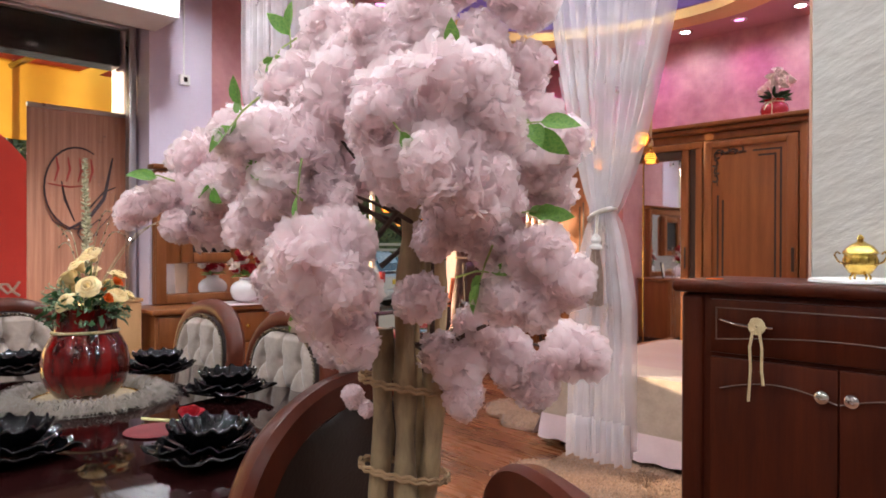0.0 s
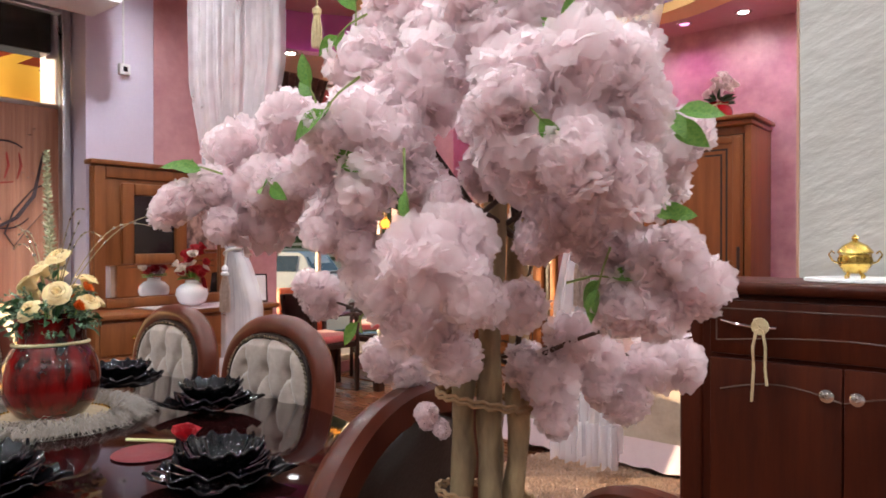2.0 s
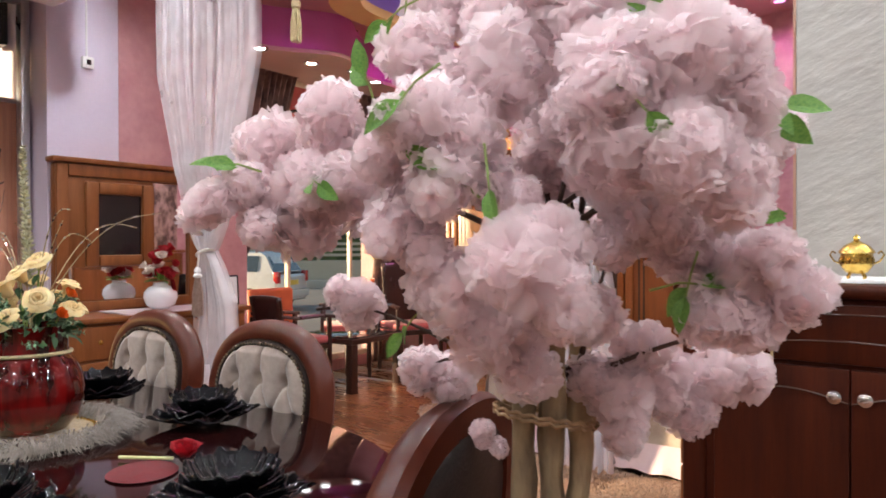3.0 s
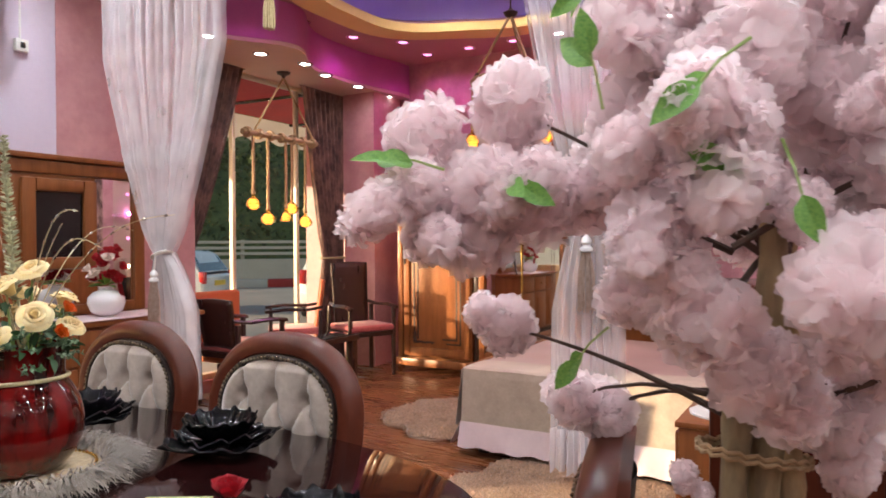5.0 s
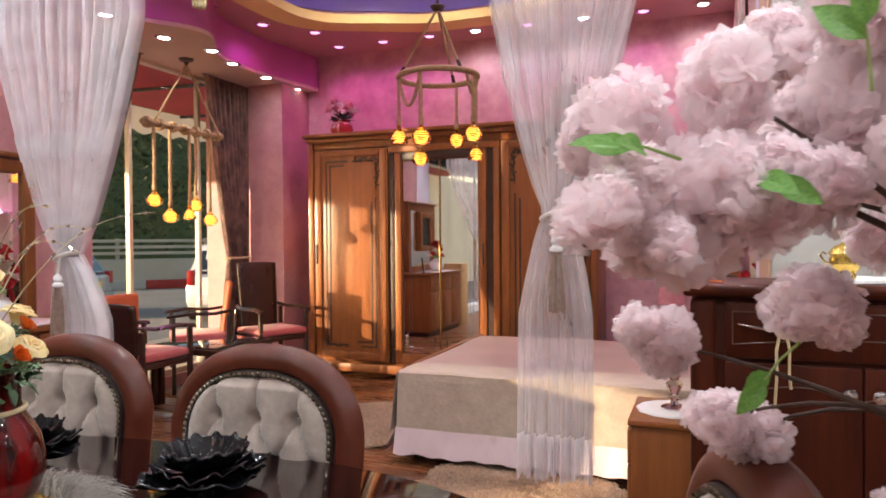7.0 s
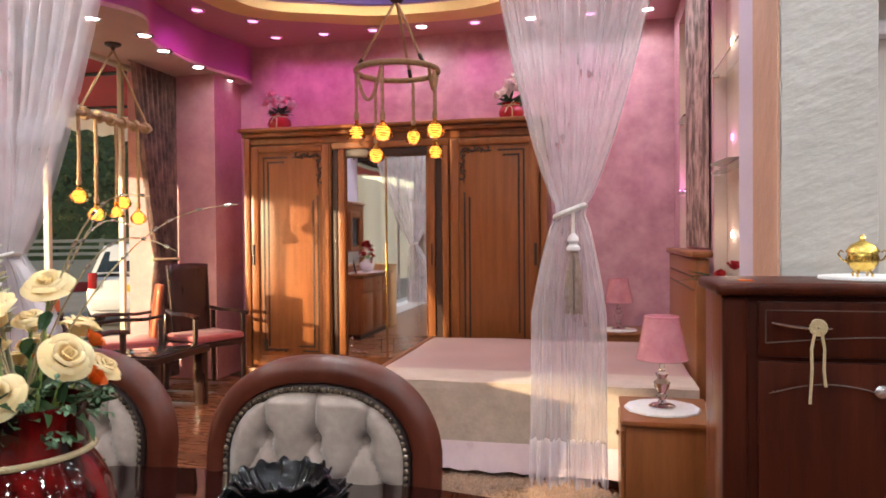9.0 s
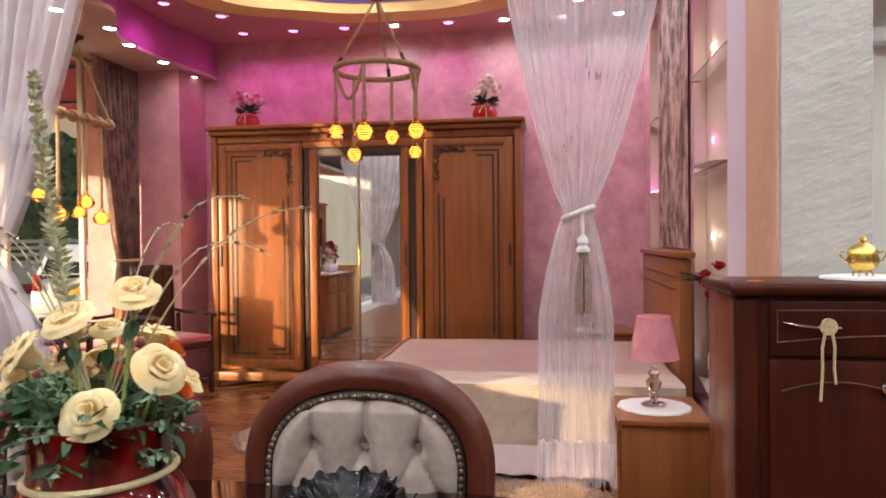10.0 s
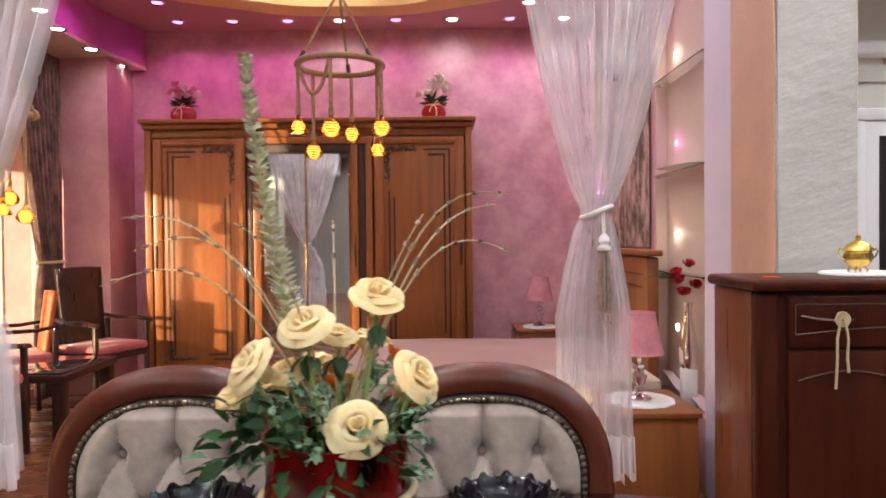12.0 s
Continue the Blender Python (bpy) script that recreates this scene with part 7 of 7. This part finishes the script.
GREYCAR = mat("silver_car_paint", (0.55, 0.55, 0.55), 0.25, alt=(0.5, 0.5, 0.5), coat=0.8)
car(pose(-9.95, 11.5, -0.42, 0, 0, 28) @ Matrix.Scale(1.08, 4), "white hatchback parked on the road", CARW)
car(pose(-13.6, 11.6, -0.42, 0, 0, 110), "silver hatchback parked beyond the white one", GREYCAR)

# awnings and shop banners
aw = thing("awning", "red canvas awning on dark bars", "awning", pose(0, 0, 0))
part("canvas", sheet(lambda u, v: Vector((-5.45 - 2.6 * u, 2.6 + 7.5 * v, 2.99 + 0.06 * u)), 10, 20), AWN, aw, "red canvas")
part("valance", sheet(lambda u, v: Vector((-8.05, 4.7 + 5.4 * u, 3.04 - (0.33 + 0.03 * math.sin(u * 70)) * v)), 90, 2), WHITEC, aw, "beige canvas valance")
for k in range(5):
    part("bar", tube(bmesh.new(), [(-5.45, 2.8 + 1.7 * k, 2.96), (-8.0, 2.8 + 1.7 * k, 3.01)], 0.02, 6), BLACKM, aw)
stall = thing("stall_tent", "red tent stall with yellow cloth sides outside the window", "tent", pose(0, 0, 0))
part("roof_canvas", sheet(lambda u, v: Vector((-5.6 - 3.2 * u, -9.0 + 11.58 * v, 2.95 + 0.26 * u)), 6, 12), AWN, stall, "red canvas roof")
# added out of view: blocks sun from the room, fills the wardrobe mirror's view
for ya, yb in ((-18.0, -2.3),):
    part("cloth_side", sheet(lambda u, v: Vector((-8.6 + 0.05 * math.sin(u * 60), ya + (yb - ya) * u, -0.4 + 3.62 * v)), 120, 2), WHITEC, stall, "unseen pale cloth added to block the sun")
# added out of view too, cut short so low sun reaches the bed
part("cloth_side", sheet(lambda u, v: Vector((-8.6 + 0.05 * math.sin(u * 14), -2.3 + 1.5 * u, 1.74 + 1.48 * v)), 40, 2), WHITEC, stall, "unseen pale cloth added to let only low sun pass below")
part("cloth_side", sheet(lambda u, v: Vector((-8.6 + 0.05 * math.sin(u * 30), 1.5 + 3.2 * u, 2.35 + 1.1 * v)), 60, 2), YELLOWC, stall, "yellow hanging cloth")
for y in (-4.0, -1.0, 1.9):
    part("bar", tube(bmesh.new(), [(-5.6, y, 2.90), (-8.7, y, 3.14)], 0.035, 6), BLACKM, stall)
    part("post", tube(bmesh.new(), [(-8.7, y, -0.42), (-8.7, y, 3.16)], 0.035, 8), BLACKM, stall)
structure("outer_fascia", boxed(-5.30, -5.12, -4.6, 1.80, 2.46, 2.80, 0.01), BLACKM, "dark fascia above the shop window outside", "fascia")
board = thing("red_billboard", "rounded red promotional board with pale script", "sign", pose(-6.0, 0.95, -0.02))
pts = [(-0.62 + 1.24 * k / 24, 2.15 - 0.55 * abs(k / 12 - 1) ** 2.2) for k in range(25)]
bm = extrude_outline([(-0.62, 0.0)] + pts + [(0.62, 0.0)], -0.02, 0.02)
part("panel", bm, mat("red_board", (0.82, 0.10, 0.08), 0.45, alt=(0.72, 0.07, 0.06), scale=2), board, "", Matrix.Rotation(radians(90), 4, "Z") @ Matrix.Rotation(radians(90), 4, "X"))
bm = bmesh.new()
for k in range(9):
    z = 0.55 + 0.10 * (k % 5) + 0.02 * k
    tube(bm, [(0.03, -0.4 + 0.5 * (k % 2) + 0.04 * i, z + 0.05 * math.sin(i * 1.3 + k)) for i in range(9)], 0.011, 5)
part("script_bars", bm, INKW, board)

ban = thing("roll_up_banner", "roll-up banner printed with wood grain and a calligraphic emblem", "banner", pose(-5.02, 1.49, 0))
part("sheet", boxed(-0.006, 0.0, -0.30, 0.32, 0.0, 2.09), BANNER, ban)
part("top_bar", tube(bmesh.new(), [(-0.003, -0.30, 2.10), (-0.003, 0.32, 2.10)], 0.016, 8), STEEL, ban)
part("base", boxed(-0.10, 0.10, -0.32, 0.34, -0.02, 0.06, 0.01), STEEL, ban)
bm = bmesh.new()


def stroke(bm, pts, w0, w1):
    tube(bm, [(0.004, y, z) for y, z in pts], [w0 + (w1 - w0) * math.sin(math.pi * i / (len(pts) - 1)) for i in range(len(pts))], 6, False, None, 0.12)


stroke(bm, [(0.0 + 0.20 * math.cos(a), 1.58 + 0.27 * math.sin(a)) for a in [radians(60 + i * 12) for i in range(22)]], 0.004, 0.014)
stroke(bm, [(0.22, 1.80), (0.19, 1.66), (0.16, 1.52), (0.06, 1.38), (-0.06, 1.31), (-0.15, 1.36), (-0.2, 1.46)], 0.005, 0.02)
stroke(bm, [(0.24, 1.60), (0.16, 1.56), (0.05, 1.42), (0.0, 1.28), (0.05, 1.20), (0.12, 1.30), (0.22, 1.42), (0.24, 1.55)], 0.005, 0.015)
stroke(bm, [(-0.1, 1.62), (-0.08, 1.50), (-0.02, 1.36)], 0.004, 0.012)
for y, z in ((0.10, 1.66), (0.13, 1.63), (0.155, 1.66), (0.14, 1.90), (0.165, 1.94)):
    lathe(bm, [(0.014, 0), (0.001, 0.003)], 10, (0.002, y, z))
part("emblem", bm, INK, ban, "dark calligraphic emblem as plain strokes")
bm = bmesh.new()
for i in range(4):
    stroke(bm, [(-0.14 + 0.07 * i, 1.62), (-0.12 + 0.07 * i, 1.70), (-0.13 + 0.07 * i, 1.78)], 0.004, 0.010)
stroke(bm, [(-0.18, 1.60), (-0.05, 1.585), (0.05, 1.60)], 0.004, 0.008)
part("emblem_red", bm, INKR, ban, "red strokes in the emblem")
part("round_mark", lathe(bmesh.new(), [(0.070, 0.0), (0.068, 0.004), (0.001, 0.004)], 28), INKB, ban, "violet blue round mark", pose(0.001, -0.15, 0.68, 0, 90, 0))
part("round_mark", lathe(bmesh.new(), [(0.070, 0.0), (0.068, 0.004), (0.001, 0.004)], 28), mat("pink_print", (0.55, 0.10, 0.25), 0.5), ban, "pink round mark", pose(0.001, 0.03, 0.68, 0, 90, 0))

# ---- floor planks ----
boards = tagged(thing("floor_boards", "glossy walnut laminate floor boards", "floor"), kind="structure")
bm = bmesh.new()
box(bm, 0, 1.2, 0, 0.128, -0.012, 0.0, 0.0015, 1)
plank_mesh = mesh_of("plank", bm, PLANK, False)
rp = random.Random(77)
y = 2.36
row = 0
while y < 5.95:
    x = -5.2 + (row % 3) * 0.4 - rp.uniform(0.0, 0.3)
    while x < -0.85:
        o = new("plank", plank_mesh)
        o.parent = boards
        o.matrix_basis = pose(x, y, rp.uniform(-0.0006, 0.0)) @ Matrix.Diagonal((min(1.0, (-0.78 - x) / 1.2), 1, 1, 1))
        x += 1.202
    y += 0.1295
    row += 1
structure("floor_front", boxed(-4.65, 2.9, -4.6, 2.355, -0.0118, -0.001), mat("walnut_front", (0.26, 0.105, 0.045), 0.3, alt=(0.12, 0.042, 0.018), scale=3, fine=30, stretch=(1.2, 14, 1), contrast=0.5), "walnut laminate floor of the dining display", "floor")
